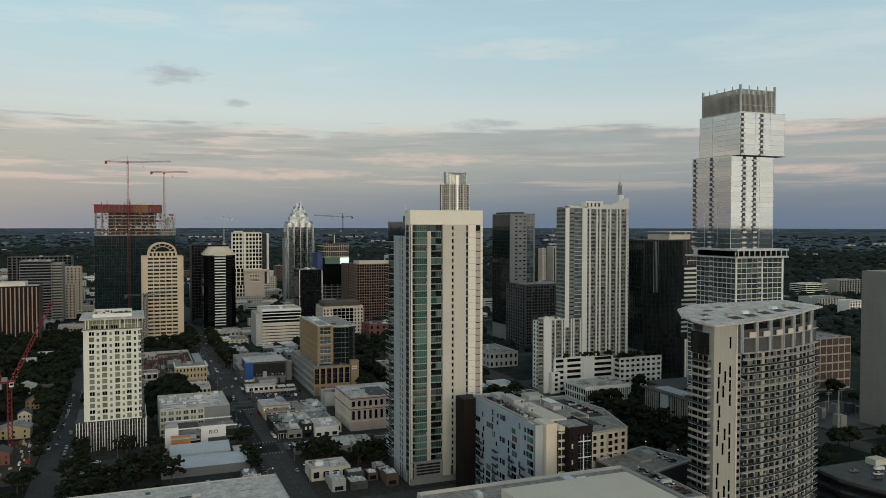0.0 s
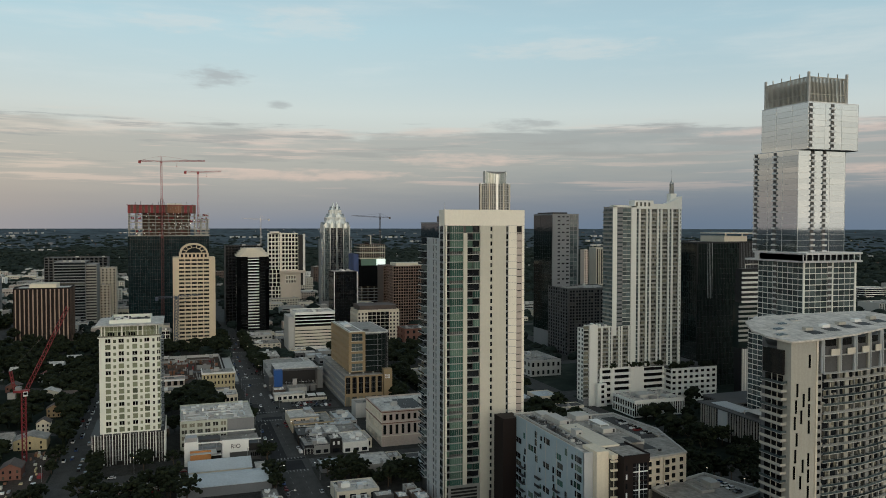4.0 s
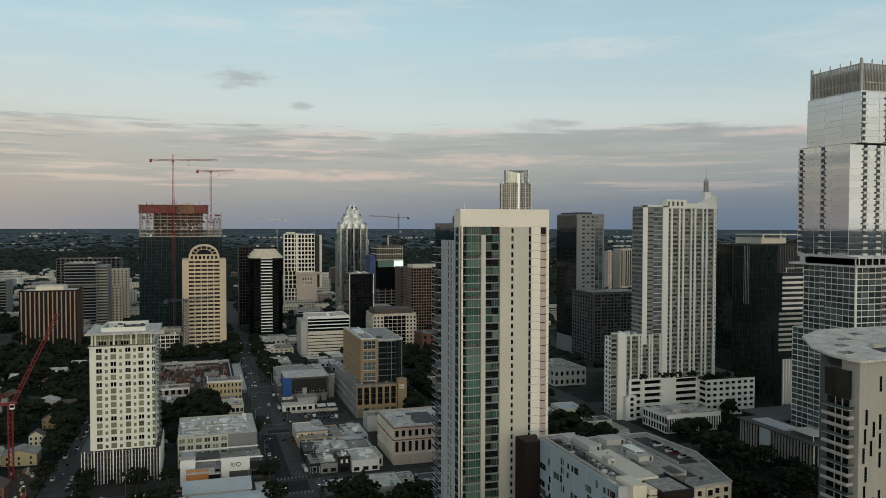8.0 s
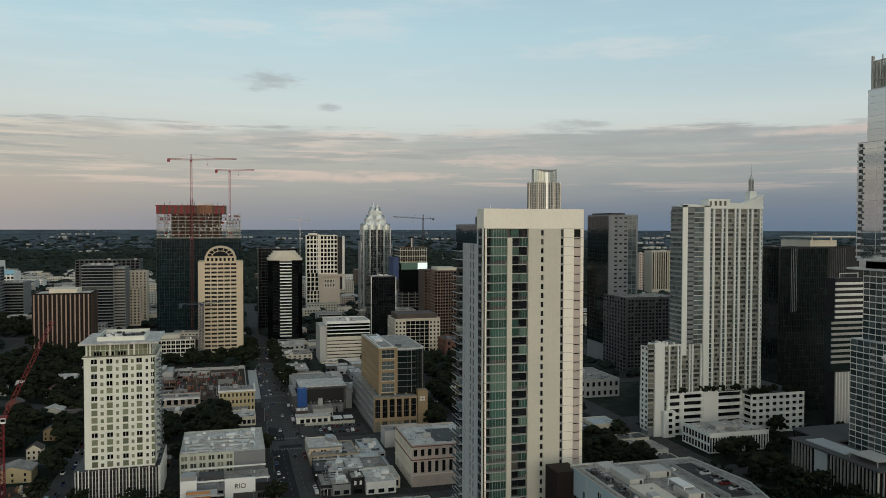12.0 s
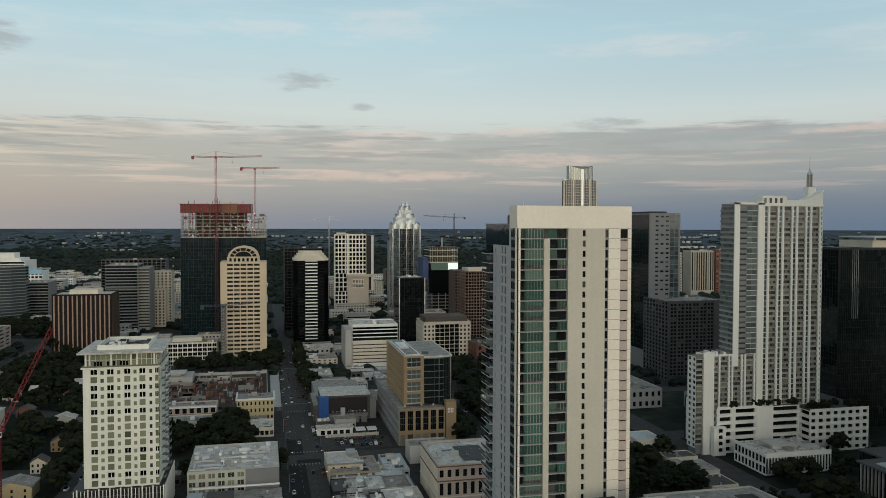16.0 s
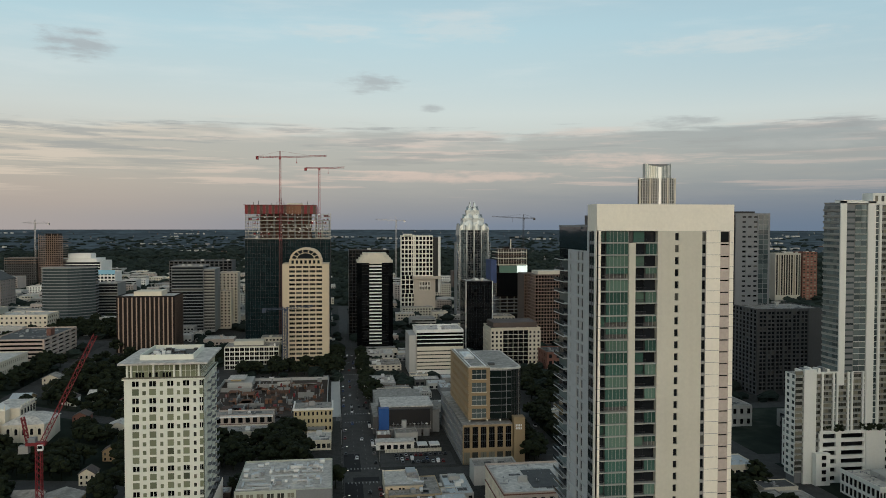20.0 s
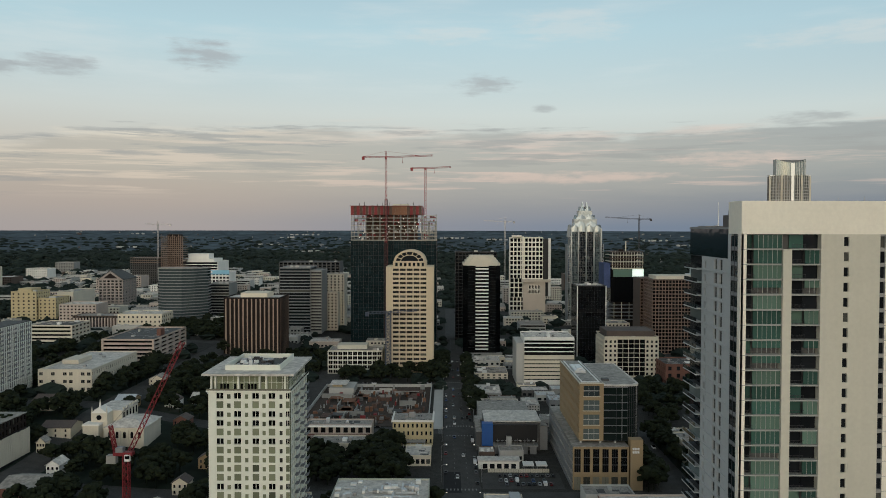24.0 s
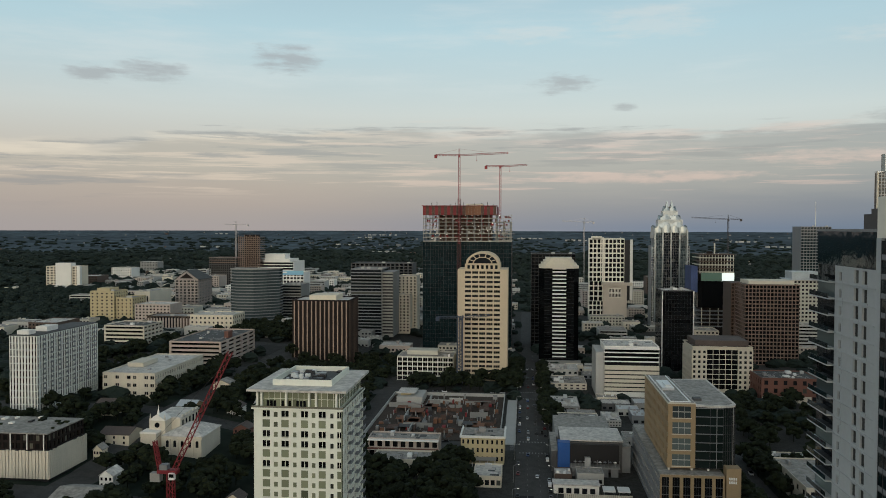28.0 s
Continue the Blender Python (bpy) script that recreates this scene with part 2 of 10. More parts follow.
def ground_material():
    """Woods and lawns with bare patches."""
    m = bpy.data.materials.new("wooded_ground")
    m.use_nodes = True
    nt = m.node_tree
    N, L = nt.nodes.new, nt.links.new
    b = nt.nodes["Principled BSDF"]
    b.inputs["Roughness"].default_value = 0.95
    b.inputs["Specular IOR Level"].default_value = 0.1
    geo = N("ShaderNodeNewGeometry")
    a, c = N("ShaderNodeTexNoise"), N("ShaderNodeTexNoise")
    a.inputs["Scale"].default_value, a.inputs["Detail"].default_value = 0.012, 8
    c.inputs["Scale"].default_value, c.inputs["Detail"].default_value = 0.09, 4
    L(geo.outputs["Position"], a.inputs["Vector"])
    L(geo.outputs["Position"], c.inputs["Vector"])
    s = N("ShaderNodeMath")
    s.operation = "MULTIPLY_ADD"
    s.inputs[1].default_value = 0.5
    L(c.outputs["Fac"], s.inputs[0])
    L(a.outputs["Fac"], s.inputs[2])
    r = N("ShaderNodeValToRGB")
    el = r.color_ramp.elements
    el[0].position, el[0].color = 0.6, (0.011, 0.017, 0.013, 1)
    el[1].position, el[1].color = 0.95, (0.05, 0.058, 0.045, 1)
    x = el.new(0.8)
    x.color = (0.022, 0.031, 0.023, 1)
    L(s.outputs[0], r.inputs[0])
    L(r.outputs[0], b.inputs["Base Color"])
    return m


CREAM = material("cream_stucco", (0.70, 0.63, 0.50), streak=0.5)
WHITE = material("white_stucco", (0.80, 0.78, 0.725), streak=0.5)
COOLWHITE = material("cool_white_panel", (0.76, 0.765, 0.715), 0.5, vary=0.07, streak=0.4)
WARMWHITE = material("warm_white_panel", (0.82, 0.77, 0.66), 0.5, vary=0.07, streak=0.3)
TANWALL = material("tan_concrete", (0.565, 0.54, 0.455), vary=0.07, streak=0.5)
LIMESTONE = material("limestone", (0.6, 0.5, 0.36), streak=0.4)
PALESTONE = material("pale_limestone", (0.62, 0.57, 0.47), streak=0.5)
OCHRE = material("ochre_stone", (0.31, 0.225, 0.13), vary=0.15, piece=0.4)
PINKISH = material("pinkish_brick", (0.47, 0.40, 0.35), vary=0.15)
REDBRICK = material("red_brick", (0.17, 0.08, 0.06), vary=0.2)
BROWNBRICK = material("brown_brick", (0.105, 0.075, 0.06), vary=0.15)
DARKBROWN = material("dark_brown_panel", (0.017, 0.012, 0.011), 0.6, spec=0.15)
YELLOWBRICK = material("yellow_brick", (0.50, 0.42, 0.255), vary=0.15)
CONCRETE = material("grey_concrete", (0.27, 0.268, 0.255), vary=0.15, streak=0.5)
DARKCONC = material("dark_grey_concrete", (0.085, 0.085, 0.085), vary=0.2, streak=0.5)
LIGHTCONC = material("light_concrete", (0.44, 0.435, 0.41), vary=0.12, streak=0.5)
BLUEPANEL = material("pale_blue_panel", (0.33, 0.41, 0.45), 0.5, vary=0.08)
BLUEWALL = material("blue_painted_wall", (0.02, 0.09, 0.30), 0.5)
SKYBLUE = material("light_blue_panel", (0.25, 0.50, 0.66), 0.4)
# real cladding, and garage bodies coloured black for the shade inside
BLACKWALL = material("black_cladding_and_shade", (0.018, 0.018, 0.02), 0.45)
DARKMETAL = material("dark_metal", (0.05, 0.05, 0.055), 0.4, 0.6, vary=0.15)
STEEL = material("grey_steel", (0.35, 0.35, 0.35), 0.4, 0.7)
SILVER = material("silver_panel", (0.62, 0.63, 0.63), 0.3, 0.5, vary=0.08)
GREYPANEL = material("grey_panel", (0.2, 0.207, 0.215), 0.5, vary=0.1)
ROOFWHITE = material("white_roof_membrane", (0.55, 0.52, 0.475), vary=0.42, scale=1.8, fine=3)
ROOFGREY = material("grey_roof_gravel", (0.29, 0.272, 0.243), vary=0.5, scale=2.2, fine=3)
ROOFDARK = material("dark_roof_felt", (0.075, 0.075, 0.073), vary=0.35, scale=2)
ROOFTIN = material("blue_grey_tin_roof", (0.50, 0.54, 0.56), 0.4, 0.15, vary=0.2)
ROOFTILE = material("brown_shingle_roof", (0.1, 0.078, 0.068), vary=0.3)
REDSTEEL = material("red_steel", (0.27, 0.035, 0.04), 0.5, vary=0.2)
DARKRED = material("dark_red_steel", (0.18, 0.018, 0.024), 0.5, vary=0.2)
EARTH = material("churned_site_earth", (0.06, 0.046, 0.037), 0.95, vary=0.5, scale=5, fine=10)
# far ring of ground: distance haze is put into its paler, bluer colour
HAZYPLAIN = material("haze_tinted_far_plain", (0.066, 0.088, 0.104), 0.95, vary=0.65, scale=0.05, fine=0.12, bump=0, spec=0.05)
REDFORM = material("red_formwork_panel", (0.21, 0.030, 0.032), 0.6, vary=0.35, piece=0.6)
ORANGEPLY = material("orange_plywood", (0.2, 0.095, 0.055), 0.7, vary=0.3, piece=0.6)
RUST = material("rusty_rebar_earth_and_darkness", (0.11, 0.07, 0.055), 0.9, vary=0.45, scale=4)
ASPHALT = material("asphalt", (0.072, 0.071, 0.068), 0.9, vary=0.35, scale=1.5, spec=0.1)
PAVING = material("concrete_pavement", (0.05, 0.049, 0.045), 0.9, vary=0.45, scale=2.5, spec=0.1)
PAINT = material("white_road_paint", (0.2, 0.2, 0.195), 0.7, vary=0.5)
WHITEPAINT = material("white_paint", (0.78, 0.78, 0.75), 0.5, vary=0.05)
# real paint, and shade painted into openings and recesses
BLACKPAINTSHADE = material("black_paint_and_shade", (0.015, 0.015, 0.015), 0.5)
BARK = material("bark", (0.09, 0.065, 0.045), 0.9)
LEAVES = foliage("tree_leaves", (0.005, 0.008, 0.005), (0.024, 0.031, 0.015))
# far leaves: greyer and bluer than near ones, haze put into their colour
HAZYLEAVES = foliage("haze_tinted_wood_leaves", (0.010, 0.016, 0.014), (0.030, 0.042, 0.034))
TURF = ground_material()
G_DARK = glass("dark_window_glass", (0.012, 0.014, 0.017), (0.10, 0.10, 0.09), 0.08)
G_BLUE = glass("blue_curtain_glass", (0.007, 0.017, 0.020), (0.012, 0.027, 0.032), 0.12, spread=0.5)
G_GREEN = glass("green_balcony_glass", (0.045, 0.10, 0.083), (0.125, 0.205, 0.165), 0.4)
G_SILVER = glass("silver_reflective_glass", (0.50, 0.535, 0.55), (0.55, 0.58, 0.59), 0.3, 0.04, 0.0, 1.0, 0.06)
G_SILVER.node_tree.nodes["Principled BSDF"].inputs["Metallic"].default_value = 0.92
G_ROOM = glass("room_window_glass", (0.012, 0.012, 0.012), (0.16, 0.155, 0.13), 0.15)
G_SHADE = glass("blind_filled_window_glass", (0.15, 0.165, 0.11), (0.25, 0.27, 0.18), 0.7, 0.15)
G_BAY = glass("grey_bay_glass", (0.05, 0.052, 0.045), (0.24, 0.23, 0.18), 0.4, 0.1)
G_TEAL = glass("blue_green_reflective_glass", (0.17, 0.215, 0.22), (0.24, 0.29, 0.28), 0.3, 0.06, 0.0, 0.6, 1.0)
G_TEAL.node_tree.nodes["Principled BSDF"].inputs["Metallic"].default_value = 0.3
G_NIGHT = glass("dark_green_mirror_glass", (0.009, 0.015, 0.014), (0.018, 0.028, 0.026), 0.15, 0.05, 0.02, 0.35, 0.4)
G_DUSK = glass("dark_teal_reflective_glass", (0.045, 0.062, 0.066), (0.11, 0.14, 0.14), 0.3, 0.05, 0.03, 0.8)
G_RAIL = glass("pale_balcony_glass", (0.24, 0.25, 0.235), (0.36, 0.36, 0.33), 0.4, 0.15, 0.0, 0.5, 0.6)
OLDCONC = material("weathered_grey_concrete", (0.40, 0.385, 0.335), vary=0.16, streak=0.9)
G_BLACK = glass("black_mirror_glass", (0.006, 0.007, 0.008), (0.015, 0.015, 0.016), 0.1)


# ---- mesh helpers ----
class Soup:
    """Vertices and faces that become one mesh."""

    def __init__(self):
        self.v, self.f = [], []

    def quad(self, *pts):
        n = len(self.v)
        self.v += pts
        self.f.append(tuple(range(n, n + len(pts))))
        return self

    def box(self, x0, y0, z0, x1, y1, z1):
        x0, x1, y0, y1, z0, z1 = min(x0, x1), max(x0, x1), min(y0, y1), max(y0, y1), min(z0, z1), max(z0, z1)
        n = len(self.v)
        self.v += [(x0, y0, z0), (x1, y0, z0), (x1, y1, z0), (x0, y1, z0), (x0, y0, z1), (x1, y0, z1), (x1, y1, z1), (x0, y1, z1)]
        self.f += [tuple(n + i for i in q) for q in ((3, 2, 1, 0), (4, 5, 6, 7), (0, 1, 5, 4), (1, 2, 6, 5), (2, 3, 7, 6), (3, 0, 4, 7))]
        return self

    def prism(self, pts, z0, z1):
        """Upright prism over a counter-clockwise outline."""
        n, k = len(self.v), len(pts)
        self.v += [(x, y, z0) for x, y in pts] + [(x, y, z1) for x, y in pts]
        self.f += [tuple(n + i for i in reversed(range(k))), tuple(n + k + i for i in range(k))]
        self.f += [(n + i, n + (i + 1) % k, n + k + (i + 1) % k, n + k + i) for i in range(k)]
        return self

    def beam(self, a, b, r):
        """Square bar from a to b."""
        a, b = Vector(a), Vector(b)
        d = (b - a).normalized()
        u = d.cross(Vector((0, 0, 1)))
        u = (Vector((1, 0, 0)) if u.length < 1e-4 else u).normalized() * r
        w = d.cross(u).normalized() * r
        n = len(self.v)
        self.v += [tuple(p + s * u + q * w) for p in (a, b) for s, q in ((-1, -1), (1, -1), (1, 1), (-1, 1))]
        self.f += [tuple(n + i for i in q) for q in ((3, 2, 1, 0), (4, 5, 6, 7), (0, 1, 5, 4), (1, 2, 6, 5), (2, 3, 7, 6), (3, 0, 4, 7))]
        return self

    def tube(self, a, b, r0, r1, k=8):
        a, b = Vector(a), Vector(b)
        d = (b - a).normalized()
        u = d.cross(Vector((0, 0, 1)))
        u = (Vector((1, 0, 0)) if u.length < 1e-4 else u).normalized()
        w = d.cross(u)
        n = len(self.v)
        for p, r in ((a, r0), (b, r1)):
            self.v += [tuple(p + r * (math.cos(i * math.tau / k) * u + math.sin(i * math.tau / k) * w)) for i in range(k)]
        self.f += [(n + i, n + (i + 1) % k, n + k + (i + 1) % k, n + k + i) for i in range(k)]
        self.f += [tuple(n + i for i in reversed(range(k))), tuple(n + k + i for i in range(k))]
        return self


ORIGIN = {}


def mesh_of(name, soup, mat, o=(0, 0, 0)):
    me = bpy.data.meshes.new(name)
    me.from_pydata([(x - o[0], y - o[1], z - o[2]) for x, y, z in soup.v], [], soup.f)
    me.materials.append(mat)
    me.update()
    return me


TAKEN = {}


def part(name, soup, mat, parent, label="", kind=""):
    root = parent.parent or parent
    xs, ys = [p[0] for p in soup.v], [p[1] for p in soup.v]
    t = TAKEN.setdefault(root.name, [1e9, -1e9, 1e9, -1e9])
    t[:] = [min(t[0], *xs), max(t[1], *xs), min(t[2], *ys), max(t[3], *ys)]
    o = ORIGIN.get(parent.name, (0, 0, 0))
    ob = new(name, mesh_of(name, soup, mat, o))
    ob.parent = parent
    ORIGIN[ob.name] = o
    return tagged(ob, label, kind=kind) if label or kind else ob


def thing(name, label, category, at, group="", kind=""):
    e = new(name)
    e.location = at
    e.empty_display_size = 1
    ORIGIN[e.name] = tuple(at)
    return tagged(e, label, category, group, kind)


def solid(name, soup, mat, label, category, at=(0, 0, 0), group="", kind=""):
    """A thing of one mesh."""
    ob = new(name, mesh_of(name, soup, mat, at))
    ob.location = at
    ORIGIN[ob.name] = tuple(at)
    return tagged(ob, label, category, group, kind)


def to_world(face, plane, u, d, z):
    """A place on a facade: u along it, d metres behind its plane."""
    return {"W": (plane + d, u, z), "E": (plane - d, u, z), "S": (u, plane + d, z), "N": (u, plane - d, z)}[face]


def fquad(s, face, plane, u0, u1, z0, z1, d):
    p = [to_world(face, plane, *c) for c in ((u0, d, z0), (u1, d, z0), (u1, d, z1), (u0, d, z1))]
    s.quad(*(p if face in "SE" else p[::-1]))


def fbox(s, face, plane, u0, u1, z0, z1, d0, d1):
    s.box(*to_world(face, plane, u0, d0, z0), *to_world(face, plane, u1, d1, z1))


def facade(parent, face, plane, u0, u1, z0, z1, bays, floors, ww=0.5, wh=0.5, sill=0.3, rec=0.3, wall=CREAM, pane=G_ROOM,
           singles=0, name="facade", mull=0, mullmat=None, skip=None, wallname="wall"):
    """A wall with real openings, and a pane set back in each. singles: how many panes are objects of their own."""
    bw, fh = (u1 - u0) / bays, (z1 - z0) / floors
    singles = int(singles * 0.5)
    w, p = Soup(), Soup()
    rows = []
    zs = [z0]
    for k in range(floors):
        a = z0 + fh * (k + sill)
        zs += [a, a + fh * wh]
    zs.append(z1)
    for k in range(0, len(zs), 2):
        if zs[k + 1] - zs[k] > 0.01:
            fquad(w, face, plane, u0, u1, zs[k], zs[k + 1], 0)
    cells = []
    for k in range(floors):
        a, b = zs[2 * k + 1], zs[2 * k + 2]
        left = u0
        for i in range(bays):
            if skip and skip(i, k):
                continue
            c = u0 + bw * (i + 0.5 - ww / 2)
            d = c + bw * ww
            if c - left > 0.01:
                fquad(w, face, plane, left, c, a, b, 0)
            left = d
            cells.append((c, d, a, b))
            for q in (((c, 0, a), (d, 0, a), (d, rec, a), (c, rec, a)), ((c, rec, b), (d, rec, b), (d, 0, b), (c, 0, b)),
                      ((c, 0, a), (c, rec, a), (c, rec, b), (c, 0, b)), ((d, rec, a), (d, 0, a), (d, 0, b), (d, rec, b))):
                w.quad(*[to_world(face, plane, u, dd, z) for u, dd, z in q])
        if u1 - left > 0.01:
            fquad(w, face, plane, left, u1, a, b, 0)
    part(wallname, w, wall, parent)
    if mull and mullmat:
        m = Soup()
        for c, d, a, b in cells:
            for j in range(1, mull + 1):
                x = c + (d - c) * j / (mull + 1)
                fbox(m, face, plane, x - 0.06, x + 0.06, a, b, rec - 0.12, rec)
        part("mullion_grid", m, mullmat, parent, kind="stuff")
    if cells:
        cells.sort(key=lambda q: -q[2])
        c, d, a, b = cells[0]
        one = Soup()
        o = to_world(face, plane, c, rec, a)
        fbox(one, face, plane, c, d, a, b, rec, rec + 0.08)
        me = mesh_of("pane", one, pane, o)
        po = ORIGIN[parent.name]
        for k, (c, d, a, b) in enumerate(cells):
            if k < singles:
                ob = new("window", me)
                ob.parent = parent
                q = to_world(face, plane, c, rec, a)
                ob.location = (q[0] - po[0], q[1] - po[1], q[2] - po[2])
            else:
                fbox(p, face, plane, c, d, a, b, rec, rec + 0.08)
        if p.v:
            part("window_field", p, pane, parent, kind="stuff")
    return cells


def core(parent, x0, x1, y0, y1, z0, z1, wall, roof=ROOFGREY, inset="", rec=0.45, parapet=0.9, gear=0, seed=1, roofname="roof", t=0.35):
    """The mass behind the facades, its roof deck, the parapet and plant on the roof."""
    ix0 = x0 + (rec if "W" in inset else 0)
    ix1 = x1 - (rec if "E" in inset else 0)
    iy0 = y0 + (rec if "S" in inset else 0)
    iy1 = y1 - (rec if "N" in inset else 0)
    part("body", Soup().box(ix0, iy0, z0, ix1, iy1, z1 - 0.05), wall, parent)
    part(roofname, Soup().box(x0 + t, y0 + t, z1 - 0.04, x1 - t, y1 - t, z1 + 0.05), roof, parent)
    if parapet:
        s, h = Soup(), z1 + parapet
        s.box(x0, y0, z1 - 0.04, x1, y0 + t, h).box(x0, y1 - t, z1 - 0.04, x1, y1, h)
        s.box(x0, y0 + t, z1 - 0.04, x0 + t, y1 - t, h).box(x1 - t, y0 + t, z1 - 0.04, x1, y1 - t, h)
        part("parapet", s, wall, parent)
    rnd = random.Random(seed)
    if gear and (x1 - x0) * (y1 - y0) > 250 and x0 < 420:
        v, d = Soup(), Soup()
        for k in range(int(min(46, (x1 - x0) * (y1 - y0) / 26))):
            px, py, q = rnd.uniform(x0 + 1, x1 - 2), rnd.uniform(y0 + 1, y1 - 2), rnd.uniform(0.25, 0.7)
            if k % 5 == 0:
                v.box(px, py, z1 + 0.12, px + 0.2, min(py + rnd.uniform(3, 9), y1 - 0.6), z1 + 0.32)
            elif k % 5 == 1:
                v.box(px, py, z1 + 0.12, min(px + rnd.uniform(3, 9), x1 - 0.6), py + 0.2, z1 + 0.32)
            elif k % 5 == 2:
                d.box(px, py, z1 + 0.05, min(px + rnd.uniform(1.5, 6), x1 - 0.6), min(py + rnd.uniform(1.5, 6), y1 - 0.6), z1 + 0.09)
            else:
                v.box(px, py, z1 + 0.05, px + q, py + q, z1 + rnd.uniform(0.5, 1.3))
        part("vent_and_pipe", v, STEEL, parent, kind="stuff")
        if d.v:
            part("roof_patch", d, ROOFGREY if roof is ROOFDARK else ROOFDARK, parent, kind="stuff")
    plant = Soup()
    for k in range(gear):
        sx, sy, sz = rnd.uniform(1.5, 5), rnd.uniform(1.5, 5), rnd.uniform(0.8, 2.4)
        px, py = rnd.uniform(x0 + 2, max(x1 - 2 - sx, x0 + 2.1)), rnd.uniform(y0 + 2, max(y1 - 2 - sy, y0 + 2.1))
        s = Soup().box(px, py, z1 + 0.25, px + sx, py + sy, z1 + 0.25 + sz)
        s.box(px + 0.1, py + 0.1, z1 + 0.05, px + 0.4, py + sy - 0.1, z1 + 0.25).box(px + sx - 0.4, py + 0.1, z1 + 0.05, px + sx - 0.1, py + sy - 0.1, z1 + 0.25)
        s.box(px + sx * 0.25, py + sy * 0.25, z1 + 0.25 + sz, px + sx * 0.75, py + sy * 0.75, z1 + 0.45 + sz)
        if x0 < 420:
            part("roof_unit", s, rnd.choice((SILVER, LIGHTCONC, STEEL, WHITEPAINT)), parent)
        else:
            plant.v, plant.f = plant.v + s.v, plant.f + [tuple(i + len(plant.v) for i in q) for q in s.f]
    if plant.v:
        part("roof_plant", plant, LIGHTCONC, parent, kind="stuff")


def bands(parent, face, plane, u0, u1, z0, z1, floors, frac, mat, proud=0.25, name="spandrel", at=0.0):
    """A horizontal band at each floor, each an object."""
    fh = (z1 - z0) / floors
    for k in range(floors):
        s = Soup()
        fbox(s, face, plane, u0, u1, z0 + fh * (k + at), z0 + fh * (k + at + frac), -proud, 0.3)
        part(name, s, mat, parent)


def fins(parent, face, plane, u0, u1, z0, z1, count, width, mat, proud=0.3, name="fin"):
    """Upright strips across a facade, each an object."""
    for k in range(count):
        c = u0 + (u1 - u0) * (k + 0.5) / count
        s = Soup()
        fbox(s, face, plane, c - width / 2, c + width / 2, z0, z1, -proud, 0.2)
        part(name, s, mat, parent)


def curtain(parent, face, plane, u0, u1, z0, z1, bays, floors, pane, bar, thick=0.12, spandrel=None, gap=0.02, upright=None):
    """Glass panels between thin bars."""
    # upright: the thickness of the vertical bars where it differs
    bw, fh = (u1 - u0) / bays, (z1 - z0) / floors
    p, m, q = Soup(), Soup(), Soup()
    for k in range(floors):
        for i in range(bays):
            fbox(p, face, plane, u0 + bw * i + gap, u0 + bw * (i + 1) - gap, z0 + fh * k, z0 + fh * (k + 1) - gap, 0.0, 0.1)
        fbox(m, face, plane, u0, u1, z0 + fh * k - thick / 2, z0 + fh * k + thick / 2, -0.1, 0.02)
        if spandrel:
            fbox(q, face, plane, u0, u1, z0 + fh * k + thick / 2, z0 + fh * (k + 0.28), -0.04, 0.02)
    up = upright or thick
    for i in range(bays + 1):
        fbox(m, face, plane, u0 + bw * i - up / 2, u0 + bw * i + up / 2, z0, z1, -0.1, 0.02)
    part("glass_sheet", p, pane, parent, kind="stuff")
    part("glazing_grid", m, bar, parent, kind="stuff")
    if spandrel:
        part("spandrel_glass", q, spandrel, parent, kind="stuff")


def hill(y, x=200):
    s = min(max((y - 185) / 140, 0), 1)
    e = min(max((x - 20) / 90, 0), 1)
    return 18 * s * s * (3 - 2 * s) * (0.4 + 0.6 * e * e * (3 - 2 * e))

# ---- ground ----
X_STREETS = [-240, -128, -11, 118, 268, 400]
Y_STREETS = [-282, -169, -56, 57, 172, 290, 405]


def ground_height(x, y):
    r = math.hypot(x + 300, y - 60)
    s = min(max((r - 1500) / 3200, 0), 1)
    return hill(y, x) * (1 - s) + 112 * s ** 1.5


def build_ground():
    rings = [0, 60, 120, 180, 240, 300, 360, 420, 480, 540, 600, 700, 800, 900, 1000, 1150, 1300, 1500, 1700, 1900, 2150, 2400, 2700, 3000, 3300, 3600, 3900, 4200, 4500, 4700]
    k = 144
    v, f = [(-300, 60, -3.0)], []
    for r in rings[1:]:
        for i in range(k):
            x, y = -300 + r * math.cos(i * math.tau / k), 60 + r * math.sin(i * math.tau / k)
            v.append((x, y, ground_height(x, y) - (3.0 if -415 < x < 895 and -415 < y < 465 else 0.1)))
    f += [(0, 1 + i, 1 + (i + 1) % k) for i in range(k)]
    for j in range(len(rings) - 2):
        a, b = 1 + j * k, 1 + (j + 1) * k
        f += [(a + i, b + i, b + (i + 1) % k, a + (i + 1) % k) for i in range(k)]
    # beyond 3000 m the ground takes the haze-tinted colour
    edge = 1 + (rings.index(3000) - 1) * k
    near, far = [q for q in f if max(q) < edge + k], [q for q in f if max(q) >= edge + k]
    for name, faces, mat, lab in (("ground", near, TURF, "dark wooded plain with lawns reaching far out"), ("backdrop", far, HAZYPLAIN, "wooded plain at the horizon, coloured blue-green for haze")):
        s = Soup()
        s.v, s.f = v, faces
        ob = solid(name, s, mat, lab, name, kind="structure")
        for p in ob.data.polygons:
            p.use_smooth = True


